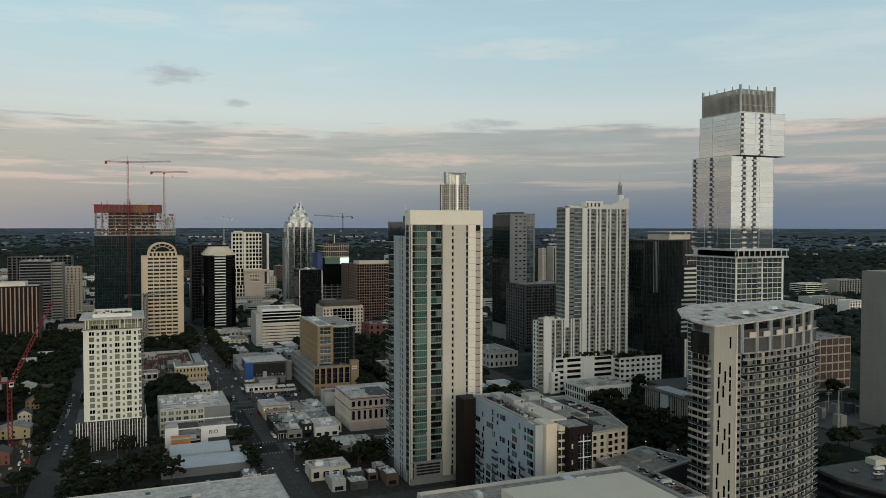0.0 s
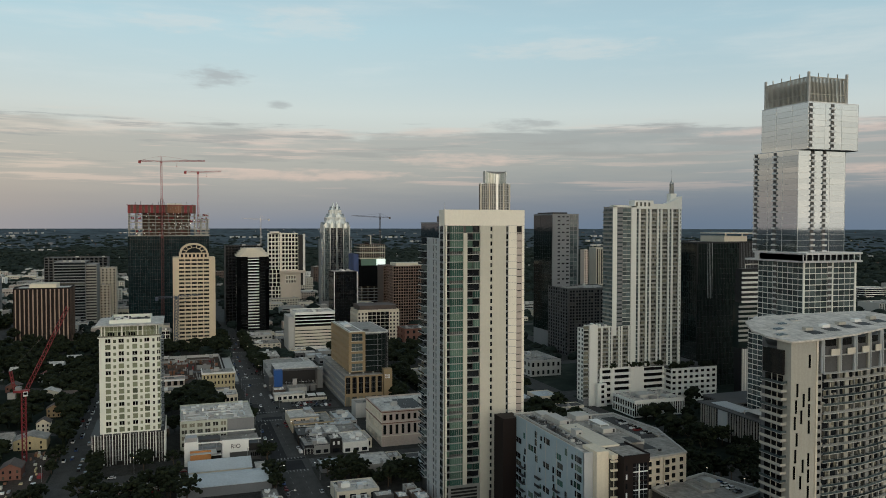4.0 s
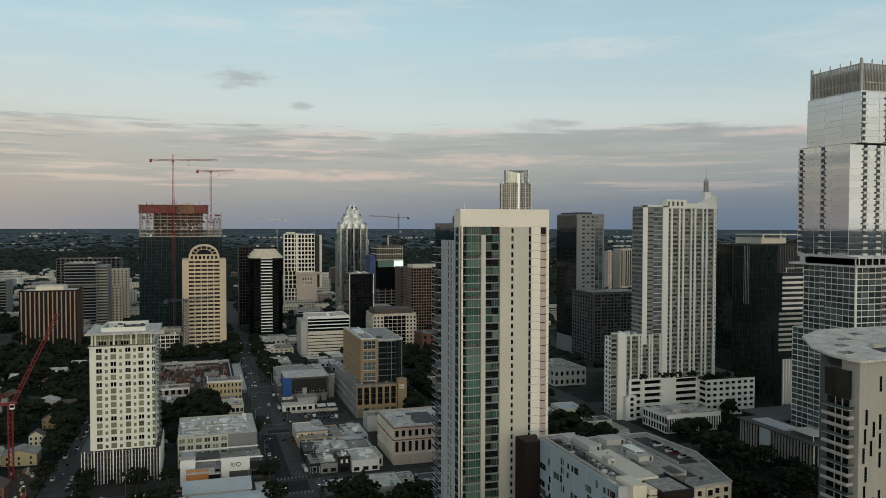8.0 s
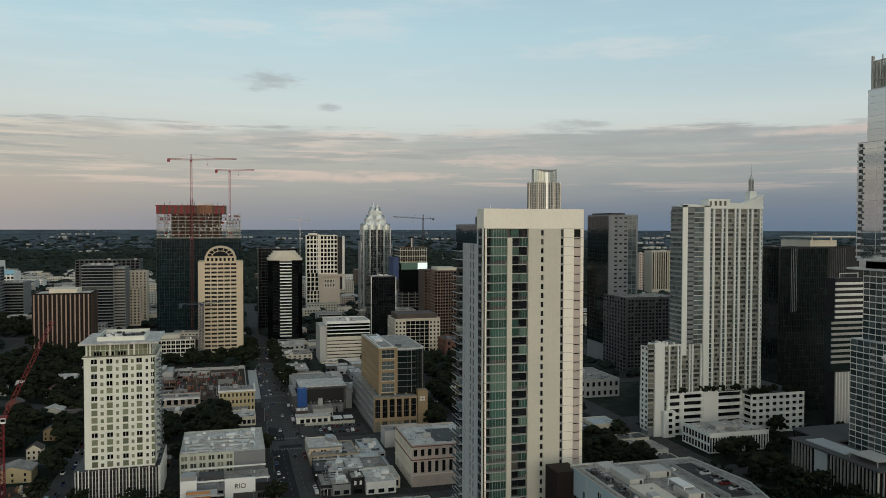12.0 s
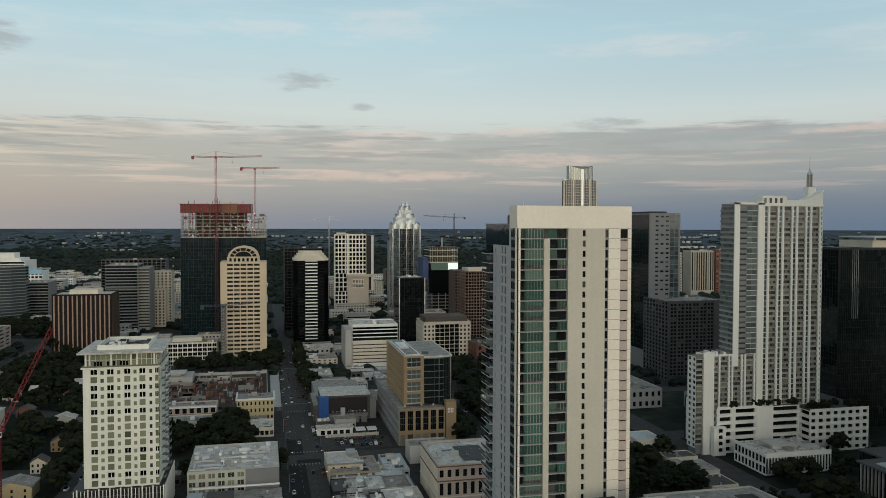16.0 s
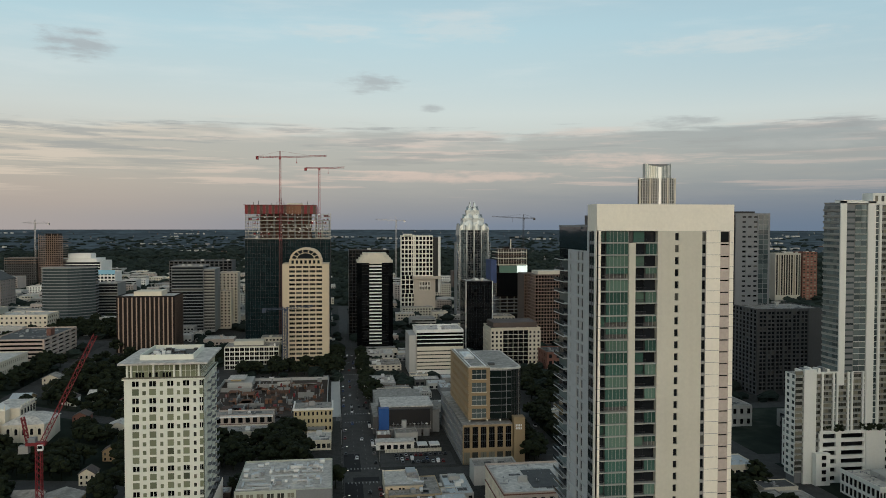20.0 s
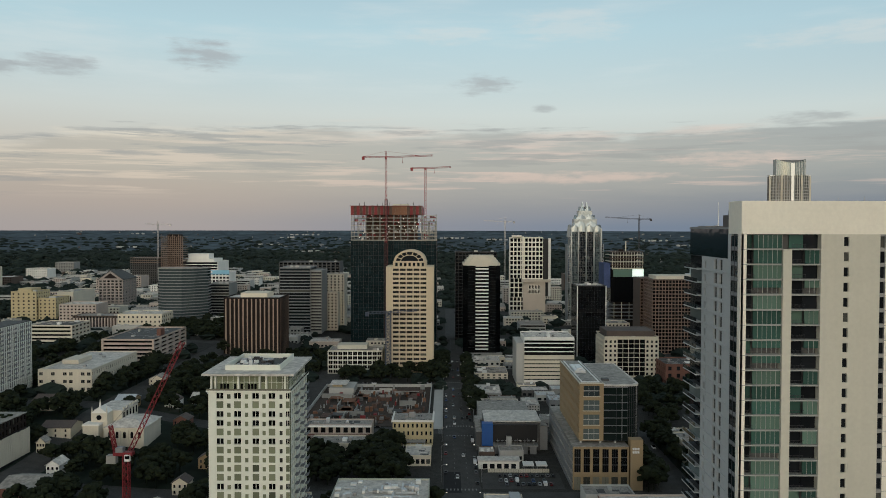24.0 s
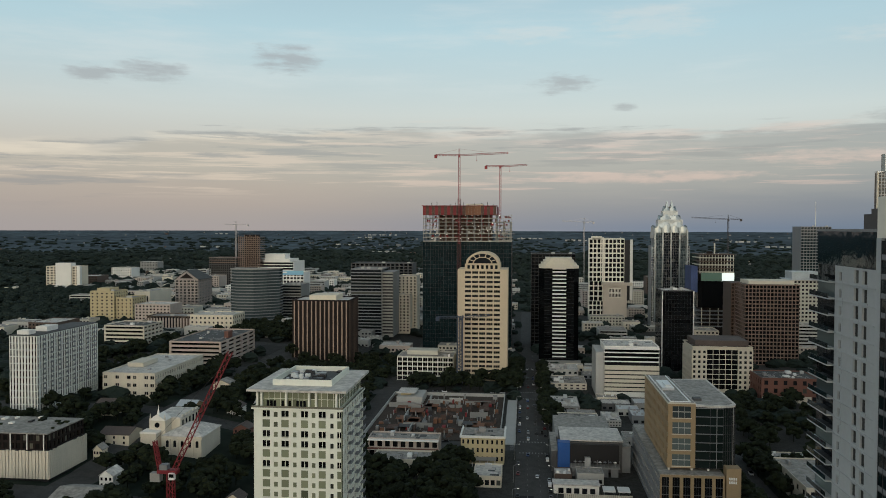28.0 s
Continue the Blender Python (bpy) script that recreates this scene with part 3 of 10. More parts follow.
def strip(s, x0, y0, x1, y1, z, n=1, along="x"):
    """A flat strip that follows the hill."""
    for k in range(n):
        if along == "x":
            a, b = x0 + (x1 - x0) * k / n, x0 + (x1 - x0) * (k + 1) / n
            s.quad((a, y0, hill(y0, a) + z), (b, y0, hill(y0, b) + z), (b, y1, hill(y1, b) + z), (a, y1, hill(y1, a) + z))
        else:
            a, b = y0 + (y1 - y0) * k / n, y0 + (y1 - y0) * (k + 1) / n
            s.quad((x0, a, hill(a, x0) + z), (x1, a, hill(a, x1) + z), (x1, b, hill(b, x1) + z), (x0, b, hill(b, x0) + z))


def build_streets():
    s = Soup()
    for y in Y_STREETS:
        strip(s, -420, y - 10.05, 900, y + 10.05, 0.0, 66)
    for x in X_STREETS:
        strip(s, x - 9, -420, x + 9, 470, 0.012, 60, "y")
    solid("road", s, ASPHALT, "worn dark grey asphalt city streets in a grid", "road", kind="structure")
    # kerbed blocks between the streets
    xs, ys = [-420] + X_STREETS + [900], [-420] + Y_STREETS + [470]
    for i in range(len(xs) - 1):
        for j in range(len(ys) - 1):
            x0, x1 = xs[i] + (9 if i else 0), xs[i + 1] - (9 if i < len(xs) - 2 else 0)
            y0, y1 = ys[j] + (10 if j else 0), ys[j + 1] - (10 if j < len(ys) - 2 else 0)
            b = Soup()
            n = 6
            for k in range(n):
                a, c = y0 + (y1 - y0) * k / n, y0 + (y1 - y0) * (k + 1) / n
                for p in range(6):
                    xa, xb = x0 + (x1 - x0) * p / 6, x0 + (x1 - x0) * (p + 1) / 6
                    b.quad((xa, a, hill(a, xa) + 0.16), (xb, a, hill(a, xb) + 0.16), (xb, c, hill(c, xb) + 0.16), (xa, c, hill(c, xa) + 0.16))
                for x, w in ((x0, 0), (x1, 1)):
                    q = [(x, c, hill(c, x) - 4), (x, a, hill(a, x) - 4), (x, a, hill(a, x) + 0.16), (x, c, hill(c, x) + 0.16)]
                    b.quad(*(q[::-1] if w else q))
            for p in range(6):
                xa, xb = x0 + (x1 - x0) * p / 6, x0 + (x1 - x0) * (p + 1) / 6
                b.quad((xa, y0, hill(y0, xa) - 4), (xb, y0, hill(y0, xb) - 4), (xb, y0, hill(y0, xb) + 0.16), (xa, y0, hill(y0, xa) + 0.16))
                b.quad((xb, y1, hill(y1, xb) - 4), (xa, y1, hill(y1, xa) - 4), (xa, y1, hill(y1, xa) + 0.16), (xb, y1, hill(y1, xb) + 0.16))
            green = (ys[j] >= 172 and xs[i] < 268) or (xs[i] < 118 and xs[i] >= -420 and -282 <= ys[j] <= -169) or ys[j] < -282
            if green:
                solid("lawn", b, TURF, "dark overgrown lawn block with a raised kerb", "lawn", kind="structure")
            else:
                solid("pavement", b, PAVING, "grey concrete city block pavement with a raised kerb", "pavement", kind="structure")


def build_markings():
    d = Soup()
    for k in range(-70, 60):
        x = k * 9.0
        if min(abs(x - q) for q in X_STREETS) > 14:
            for y in (53.6, 60.4):
                strip(d, x, y - 0.09, x + 3, y + 0.09, 0.03)
    for xc in X_STREETS[1:5]:
        for side in (-12, 12):
            for k in range(9):
                y = 49.5 + k * 1.9
                strip(d, xc + side - 1.4, y - 0.35, xc + side + 1.4, y + 0.35, 0.035)
        for side in (-12.5, 12.5):
            for k in range(8):
                x = xc - 6.6 + k * 1.9
                strip(d, x - 0.35, 57 + side - 1.4, x + 0.35, 57 + side + 1.4, 0.04)
    solid("lane_markings", d, PAINT, "worn white crosswalk bars and lane dashes", "road marking", kind="stuff")


def asphalt_patches():
    s = Soup()
    for x0, y0, x1, y1 in ((-117, 57.3, -22, 66.6), (-119, 47.5, -116, 57), (-4, 57.3, 30, 66.6), (-138, 50, -121, 66), (-21, 48, -14, 62)):
        strip(s, x0, y0, x1, y1, 0.02)
    solid("asphalt_patch", s, NEWASPHALT, "fresh near-black asphalt lane along the street", "road", kind="structure")


NEWASPHALT = material("fresh_dark_asphalt", (0.03, 0.03, 0.031), 0.9, vary=0.3, spec=0.1)
build_ground()
build_streets()
asphalt_patches()
build_markings()


# ---- the tall pale tower with a blank side and balconies ----
SLABEDGE = material("grey_slab_edge", (0.34, 0.345, 0.325), 0.6, vary=0.1)
SIDEWALL = material("pale_grey_painted_wall", (0.42, 0.44, 0.445), 0.6, vary=0.08, streak=0.4)


def balcony_tower():
    x0, x1, ys, yn, zt = -224.5, -187.0, -42.0, -1.2, 142.4
    W = yn - ys
    u = lambda fr: yn - fr * W
    b = thing("balcony_tower", "tall pale concrete residential tower with green glass balconies", "tower", (-205, -21, 0))
    base, top, n = 8.0, 134.9, 37
    fh = (top - base) / n
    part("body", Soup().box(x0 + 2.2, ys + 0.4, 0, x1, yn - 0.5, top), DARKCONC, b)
    crown = Soup()
    crown.box(x0, ys, top, x0 + 0.5, yn, zt).box(x0 + 0.5, yn - 0.5, top, -216.4, yn, zt).box(x0 + 0.5, ys, top, -216.4, ys + 0.5, zt)
    crown.box(-216.9, ys + 0.5, top, -216.4, yn - 0.5, zt).box(x0 + 0.5, ys + 0.5, top, -216.9, yn - 0.5, top + 0.4)
    part("crown", crown, WARMWHITE, b, "plain warm white crown wall")
    for a, c, mat, nm in ((0.0, 0.03, WARMWHITE, "pier"), (0.232, 0.28, TANWALL, "pier"), (0.44, 0.555, TANWALL, "blank_wall"),
                          (0.605, 0.765, TANWALL, "blank_wall"), (0.795, 0.90, WARMWHITE, "white_panel"), (0.97, 1.0, WARMWHITE, "pier")):
        s = Soup()
        fbox(s, "W", x0, u(c), u(a), 0, top - (fh if 0.2 < a < 0.25 else 0), 0, 2.4)
        part(nm, s, mat, b)
    # small upright windows up the blank wall
    facade(b, "W", x0 + 0.02, u(0.605), u(0.555), base, top, 1, n, 0.56, 0.6, 0.22, 0.5, TANWALL, G_DARK, 40)
    facade(b, "W", x0 + 0.02, u(0.795), u(0.765), base, top, 1, n, 0.9, 0.74, 0.13, 0.5, CONCRETE, G_DARK, 40)
    facade(b, "W", x0 + 0.04, u(0.97), u(0.90), base, top - fh, 1, n - 1, 0.94, 0.11, 0.8, 0.4, PINKISH, G_BLACK, 0)
    facade(b, "W", x0 + 0.04, u(0.97), u(0.90), top - fh, top, 1, 1, 0.94, 0.88, 0.05, 0.5, PINKISH, G_BLACK, 1)
    m = Soup()
    for k in range(n + 1):
        z = base + fh * k
        fbox(m, "W", x0, u(0.90), u(0.795), z - 0.05, z + 0.05, -0.03, 0.1)
        fbox(m, "W", x0, u(1.0), u(0.97), z - 0.05, z + 0.05, -0.03, 0.1)
        fbox(m, "W", x0, u(0.03), u(0.0), z - 0.05, z + 0.05, -0.03, 0.1)
    part("panel_joint_grid", m, GREYPANEL, b, kind="stuff")
    # two columns of balconies beside glazed bays
    rnd = random.Random(5)
    for a, c, split in ((0.03, 0.232, 0.075), (0.28, 0.44, 0.36)):
        mul = Soup()
        for k in range(n):
            z = base + fh * k
            s = Soup()
            fbox(s, "W", x0, u(c), u(a), z - 0.16, z + 0.16, 0.1, 2.2)
            slab = part("balcony_slab", s, SLABEDGE, b)
            g = Soup()
            fbox(g, "W", x0, u(split) + 0.05, u(a), z + 0.2, z + fh - 0.2, 1.8, 1.9)
            part("balcony_door", g, G_DARK if rnd.random() < 0.75 else G_GREEN, b)
            r = Soup()
            for i in range(7 if a < 0.1 else 11):
                y = u(a) - 0.1 - i * 0.3
                fbox(r, "W", x0, y - 0.03, y, z + 0.16, z + 1.2, 0.14, 0.18)
            fbox(r, "W", x0, u(split), u(a), z + 1.15, z + 1.22, 0.12, 0.2)
            part("balcony_rail", r, DARKMETAL, slab)
            g = Soup()
            low = rnd.random() < (0.16 if a < 0.1 else 0.3)
            dark = a > 0.1 and k % 2 == 0
            count = 6 if a < 0.1 else 3
            w = (u(split) - u(c)) / count
            for i in range(count):
                p = u(c) + w * i
                if not dark:
                    fbox(mul, "W", x0, p - 0.04, p + 0.04, z + 0.16, z + fh - 0.16, 0.68, 0.85)
            d = 1.75 if dark else 0.75
            fbox(g, "W", x0, u(c), u(split), z + (1.6 if low and not dark else 0.2), z + fh - 0.2, d, d + 0.1)
            part("window_wall", g, G_DARK if dark else G_GREEN, b)
        part("mullion_grid", mul, SLABEDGE, b, kind="stuff")
    # north side: dark corner glass, pale wall with window strips, balconies at the far end under projecting slabs
    curtain(b, "N", yn, -222.6, -218.4, 6, 134.5, 2, n, G_BLUE, DARKMETAL, 0.16, GREYPANEL)
    for p, q in ((-224.5, -222.6), (-218.4, -216.4)):
        s = Soup()
        fbox(s, "N", yn, p, q, 0, 134.9, -0.1, 0.5)
        part("pier", s, WARMWHITE if p < -220 else SIDEWALL, b)
    for p, q in ((-216.4, -212.9), (-210.3, -209.1), (-206.5, -201.4), (-199.0, -197.4)):
        s = Soup()
        fbox(s, "N", yn, p, q, 0, 129, 0.0, 0.6)
        part("side_wall", s, SIDEWALL, b)
    for p, q, ww, wh in ((-212.9, -210.3, 0.8, 0.74), (-209.1, -206.5, 0.8, 0.74), (-201.4, -199.0, 0.5, 0.5)):
        facade(b, "N", yn + 0.02, p, q, base, 129, 1, n - 2, ww, wh, 0.14, 0.4, SIDEWALL, G_DARK, 40)
    gap = (129 - base) / (n - 2)
    for k in range(n - 2):
        z = base + gap * k
        s = Soup().box(-197.4, yn - 0.4, z - 0.12, x1 + 0.6, yn + 1.3, z + 0.14).box(-216.4, yn - 0.1, z - 0.07, -197.4, yn + 0.25, z + 0.07)
        slab = part("balcony_slab", s, SIDEWALL, b)
        part("balcony_glass", Soup().box(-197.2, yn + 1.2, z + 0.15, x1 + 0.5, yn + 1.25, z + 1.1), G_BLUE, slab)
        s = Soup().box(-197.2, yn - 0.46, z + 0.15, x1 - 0.1, yn - 0.36, z + gap - 0.15)
        part("window_wall", s, G_DARK if k % 3 else G_TEAL, b)
    part("wing_glass_top", Soup().box(-216.3, ys + 1, 129, x1, yn - 0.2, 136), G_BLUE, b, "dark blue glass top storey")
    part("wing_roof", Soup().box(-216.3, ys + 0.8, 136, x1, yn, 136.5), GREYPANEL, b)
    part("roof_unit", Soup().box(-206, -14, 136.5, -199, -6, 139.5).box(-205, -13, 139.5, -200, -7, 140.6), DARKMETAL, b)
    for y in (-38, -30, -24, -10):
        part("roof_mast", Soup().tube((-222, y, 135.3), (-222, y, 143.3), 0.08, 0.05, 5), STEEL, b)
    part("base", Soup().box(x0 - 0.6, ys, 0, x0, yn + 0.3, 3.2).box(x0 - 0.3, u(0.44), 3.2, x0 + 0.2, u(0.05), 12), CONCRETE, b)
    for k in range(4):
        part("garage_louvre", Soup().box(x0 - 0.5, u(0.40), 5 + k * 1.6, x0 - 0.31, u(0.08), 5.9 + k * 1.6), BLACKPAINTSHADE, b)


balcony_tower()


# ---- the white apartment tower on a striped garage ----
def striped_podium_tower():
    b = thing("apartment_tower", "white residential tower with green-tinted windows on a striped garage podium", "tower", (-79, 142, 0))
    x0, x1, ys, yn = -97.0, -60.0, 126.5, 158.5
    # solid black podium: the shade of the open decks is put into colour
    part("podium", Soup().box(-98.2, 124.8, 0, -58, 163, 17.4), BLACKPAINTSHADE, b, "open parking podium, its shaded inside painted black")
    for k in range(6):
        part("podium_slab", Soup().box(-98.6, 124.4, 2.6 + k * 2.9, -58, 163.3, 2.85 + k * 2.9), DARKCONC, b)
    rnd = random.Random(4)
    for k in range(26):
        y = 124.3 + k * 1.52
        part("podium_fin", Soup().box(-99.5, y, rnd.choice((0, 0.8, 2.8)), -99.1, y + (0.3 if k % 3 else 0.55), 17.5 + (0.7 if k % 3 == 0 else 0)), COOLWHITE, b)
    for k in range(22):
        x = -98 + k * 1.8
        part("podium_fin", Soup().box(x, 123.9, 0.6, x + 0.3, 124.3, 17.6), COOLWHITE, b)
    part("body", Soup().box(x0 + 1.3, ys + 0.9, 17.4, x1, yn, 72), WHITE, b)
    cream = material("pale_green_white_render", (0.74, 0.75, 0.66), streak=0.3, vary=0.06)
    W = yn - ys
    n, z0, z1 = 15, 17.8, 71.6
    fh = (z1 - z0) / n
    cols = [(0.10, 0.185), (0.225, 0.275), (0.315, 0.40), (0.445, 0.49), (0.54, 0.62), (0.66, 0.705), (0.74, 0.82), (0.87, 0.91), (0.95, 0.995)]
    edges = [0.0]
    for a, c in cols:
        edges += [a, c]
    edges.append(1.0)
    for k in range(0, len(edges), 2):
        s = Soup()
        fbox(s, "W", x0, yn - edges[k + 1] * W, yn - edges[k] * W, z0, z1, 0, 1.3)
        part("pier", s, cream, b)
    for j, (a, c) in enumerate(cols):
        u0, u1 = yn - c * W, yn - a * W
        if j % 2:
            facade(b, "W", x0 + 0.05, u0, u1, z0, z1, 1, n, 0.92, 0.5, 0.22, 0.3, cream, G_SHADE if j != 7 else G_BAY, n)
            continue
        back = Soup()
        fbox(back, "W", x0, u0, u1, z0, z1, 1.1, 1.3)
        part("bay_back", back, G_BLACK, b)
        for k in range(n):
            z = z0 + fh * k
            band = Soup()
            fbox(band, "W", x0, u0, u1, z - 0.1, z + 0.75, -0.15, 1.1)
            part("sill_band", band, cream, b)
            w = Soup()
            if (k * 7 + j * 5 + (k * k) % 3) % 5 < 3:
                fbox(w, "W", x0, u0, u1, z + 0.76, z + fh - 0.12, 0.12, 0.3)
                part("window", w, G_SHADE, b, "window with greenish blinds down")
            else:
                m = (u0 + u1) / 2
                fbox(w, "W", x0, u0 + 0.05, m - 0.1, z + 1.0, z + fh - 0.5, 0.2, 0.3)
                fbox(w, "W", x0, m + 0.1, u1 - 0.05, z + 1.0, z + fh - 0.5, 0.2, 0.3)
                win = part("window", w, G_BLACK, b, "uncovered dark window")
                f = Soup()
                fbox(f, "W", x0, m - 0.1, m + 0.1, z + 0.75, z + fh - 0.1, 0.15, 0.4)
                fbox(f, "W", x0, u0, u1, z + fh - 0.5, z + fh - 0.1, 0.15, 0.4)
                part("frame", f, cream, win)
    facade(b, "S", ys, x0, x1, z0, z1, 9, n, 0.6, 0.6, 0.2, 0.4, cream, G_BAY, 60)
    part("corner_glass", Soup().box(x0 - 0.06, ys - 0.06, z0, x0 + 1.6, ys + 0.1, z1), G_SHADE, b)
    for k in range(n):
        for x in (-88, -76, -66):
            part("balcony", Soup().box(x, ys - 1.5, z0 + fh * k - 0.1, x + 4, ys, z0 + fh * k + 0.12).box(x, ys - 1.5, z0 + fh * k + 0.12, x + 4, ys - 1.42, z0 + fh * k + 1.1), GREYPANEL, b)
    # glazed top storey under a wide flat roof
    part("terrace", Soup().box(x0 - 0.7, ys - 0.7, 71.6, x1 + 0.5, yn + 0.7, 72.2), cream, b)
    part("terrace_rail", Soup().box(x0 - 0.6, ys - 0.6, 72.2, x0 - 0.52, yn + 0.6, 72.9).box(x0 - 0.6, ys - 0.6, 72.2, x1, ys - 0.52, 72.9), G_BAY, b)
    curtain(b, "W", x0 + 1.0, ys + 1, yn - 1, 72.3, 78.2, 14, 2, G_SHADE, cream, 0.14)
    curtain(b, "S", ys + 1.0, x0 + 1, x1, 72.3, 78.2, 14, 2, G_SHADE, cream, 0.14)
    part("top_storey", Soup().box(x0 + 1.2, ys + 1.2, 72, x1, yn - 0.5, 78.2), G_SHADE, b)
    for fr in (0.03, 0.08, 0.36, 0.62, 0.70, 0.93):
        y = yn - fr * W
        part("column", Soup().box(x0 - 0.3, y - 0.7, 72.3, x0 + 0.9, y, 78.2), cream, b)
    for k in range(9):
        y = yn - (0.14 + (k % 3) * 0.04 + k // 3 * 0.17) * W
        part("terrace_door", Soup().box(x0 + 0.8, y - 0.9, 72.3, x0 + 0.95, y, 74.6), G_BLACK, b)
    part("flat_roof", Soup().box(x0 - 2.2, ys - 2, 78.2, x1 + 2, yn + 2, 79.0), ROOFWHITE, b, "white overhanging flat roof")
    c = Soup()
    px0, px1, py0, py1 = x0 + 6, x1 - 3, ys + 5, yn - 5
    for q in ((px0, py0, px1, py0 + 0.5), (px0, py1 - 0.5, px1, py1), (px0, py0 + 0.5, px0 + 0.5, py1 - 0.5), (px1 - 0.5, py0 + 0.5, px1, py1 - 0.5)):
        c.box(q[0], q[1], 79.0, q[2], q[3], 81.2)
    part("plant_screen", c, cream, b)
    part("plant_deck", Soup().box(px0 + 0.5, py0 + 0.5, 79.0, px1 - 0.5, py1 - 0.5, 79.3), ROOFDARK, b)
    rnd = random.Random(3)
    for k in range(26):
        x, y = rnd.uniform(px0 + 1, px1 - 4), rnd.uniform(py0 + 1, py1 - 3)
        part("roof_unit", Soup().box(x, y, 79.3, x + rnd.uniform(1, 3), y + rnd.uniform(0.8, 2.5), 79.3 + rnd.uniform(0.5, 1.8)), rnd.choice((STEEL, DARKMETAL, WHITEPAINT)), b)


striped_podium_tower()


HOISTRED = material("dull_red_hoist_steel", (0.06, 0.025, 0.025), 0.6, vary=0.2)


# ---- glass tower under construction with its cranes ----
def unfinished_tower():
    x0, x1, ys, yn = 501.0, 560.0, 77.0, 176.0
    b = thing("unfinished_glass_tower", "half-finished dark glass office tower with open concrete floors and red formwork", "tower", (530, 126, 0))
    part("body", Soup().box(x0 + 0.4, ys + 0.4, 0, x1, yn - 0.4, 120), BLACKWALL, b)
    curtain(b, "W", x0, ys, yn, 0, 120.3, 34, 28, G_BLUE, DARKMETAL, 0.18)
    curtain(b, "S", ys, x0, x1, 0, 120.3, 18, 28, G_BLUE, DARKMETAL, 0.18)
    n, fh = 7, 4.3
    rnd = random.Random(8)
    for k in range(n):
        z = 120.3 + k * fh
        part("floor_slab", Soup().box(x0, ys if k < 6 else 94, z, x1, yn, z + 0.75), OLDCONC, b)
        cols = Soup()
        for i in range(13):
            y = ys + 1 + (yn - ys - 2.2) * i / 12
            for x in (x0 + 0.8, x0 + 14, x0 + 28, x1 - 2):
                if not (k >= 5 and y < 94):
                    cols.box(x, y, z + 0.75, x + 0.7, y + 0.7, z + fh)
        part("column", cols, CONCRETE, b, kind="stuff")
        # core coloured rust brown for the darkness between the open floors
        part("inner_core", Soup().box(x0 + 16, 100, z + 0.75, x1 - 12, 160, z + fh), RUST, b)
        junk = Soup()
        for i in range(26):
            y, x, hh = rnd.uniform(ys + 1, yn - 3), rnd.uniform(x0 + 0.4, x0 + 9), rnd.uniform(0.5, 3.2)
            junk.box(x, y, z + 0.5, x + rnd.uniform(0.2, 1), y + rnd.uniform(0.2, 2.2), z + 0.5 + hh)
        part("site_clutter", junk, rnd.choice((REDFORM, ORANGEPLY, STEEL)), b, kind="stuff")
        lamps = Soup()
        for i in range(5):
            y = rnd.uniform(ys + 8, yn - 4)
            lamps.box(x0 + 3, y, z + fh - 0.9, x0 + 3.5, y + 0.6, z + fh - 0.5)
        part("work_lamp_row", lamps, WORKLAMP, b, "lit white work lamps", kind="stuff")
    zt = 120.3 + n * fh
    for k in range(24):
        y = 94 + k * (yn - 94) / 24
        part("formwork_panel", Soup().box(x0 - 0.8, y + 0.03, zt - 0.6, x0 - 0.4, y + (yn - 94) / 24 - 0.03, zt + 9.5), (ORANGEPLY if 4 < k < 10 else REDFORM if k % 2 else RUST), b)
    for k in range(14):
        x = x0 + k * 4
        part("formwork_panel", Soup().box(x, 93.2, zt - 0.6, x + 3.8, 93.6, zt + 9.5), REDFORM, b)
    part("form_cap", Soup().box(x0 - 1.8, 92.8, zt + 9.5, x0 + 1.5, yn + 1.2, zt + 10.2), DARKRED, b, "dark red formwork ledge")
    for k in range(11):
        part("site_post", Soup().box(x0 + 1 + k % 3 * 9, 97 + k * 7, zt + 10.2, x0 + 1.6 + k % 3 * 9, 97.6 + k * 7, zt + 11.5 + k * 7 % 4), DARKMETAL, b)
    part("deck", Soup().box(x0, 94, zt, x1, yn, zt + 0.5), ORANGEPLY, b)
    part("core_form", Soup().box(x0 + 18, 110, zt + 0.5, x1 - 14, 129, zt + 12.6), TANWALL, b, "tan plywood core formwork")
    sc = Soup()
    for i in range(9):
        y = ys + (94 - ys) * i / 8
        sc.beam((x0 - 0.6, y, 120), (x0 - 0.6, y, 149 if i > 1 else 151), 0.18)
    for k in range(9):
        sc.beam((x0 - 0.6, ys - 1, 122 + k * 3.4), (x0 - 0.6, 94, 122 + k * 3.4), 0.18)
        sc.box(x0 - 0.5, ys, 122 + k * 3.4, x0 + 6, 94, 122.25 + k * 3.4)
    part("scaffold", sc, OLDCONC, b, "grey scaffold bays", kind="stuff")
    hz = Soup()
    for y in (133.2, 136.4):
        hz.beam((x0 - 2.5, y, 0), (x0 - 2.5, y, 168), 0.22).beam((x0 - 5, y, 0), (x0 - 5, y, 168), 0.22)
    for k in range(56):
        hz.beam((x0 - 5, 133.2, k * 3), (x0 - 5, 136.4, k * 3 + 3), 0.12).beam((x0 - 5, 133.2, k * 3), (x0 - 5, 136.4, k * 3), 0.12)
    part("hoist_mast", hz, HOISTRED, b, "red lattice hoist mast up the facade")


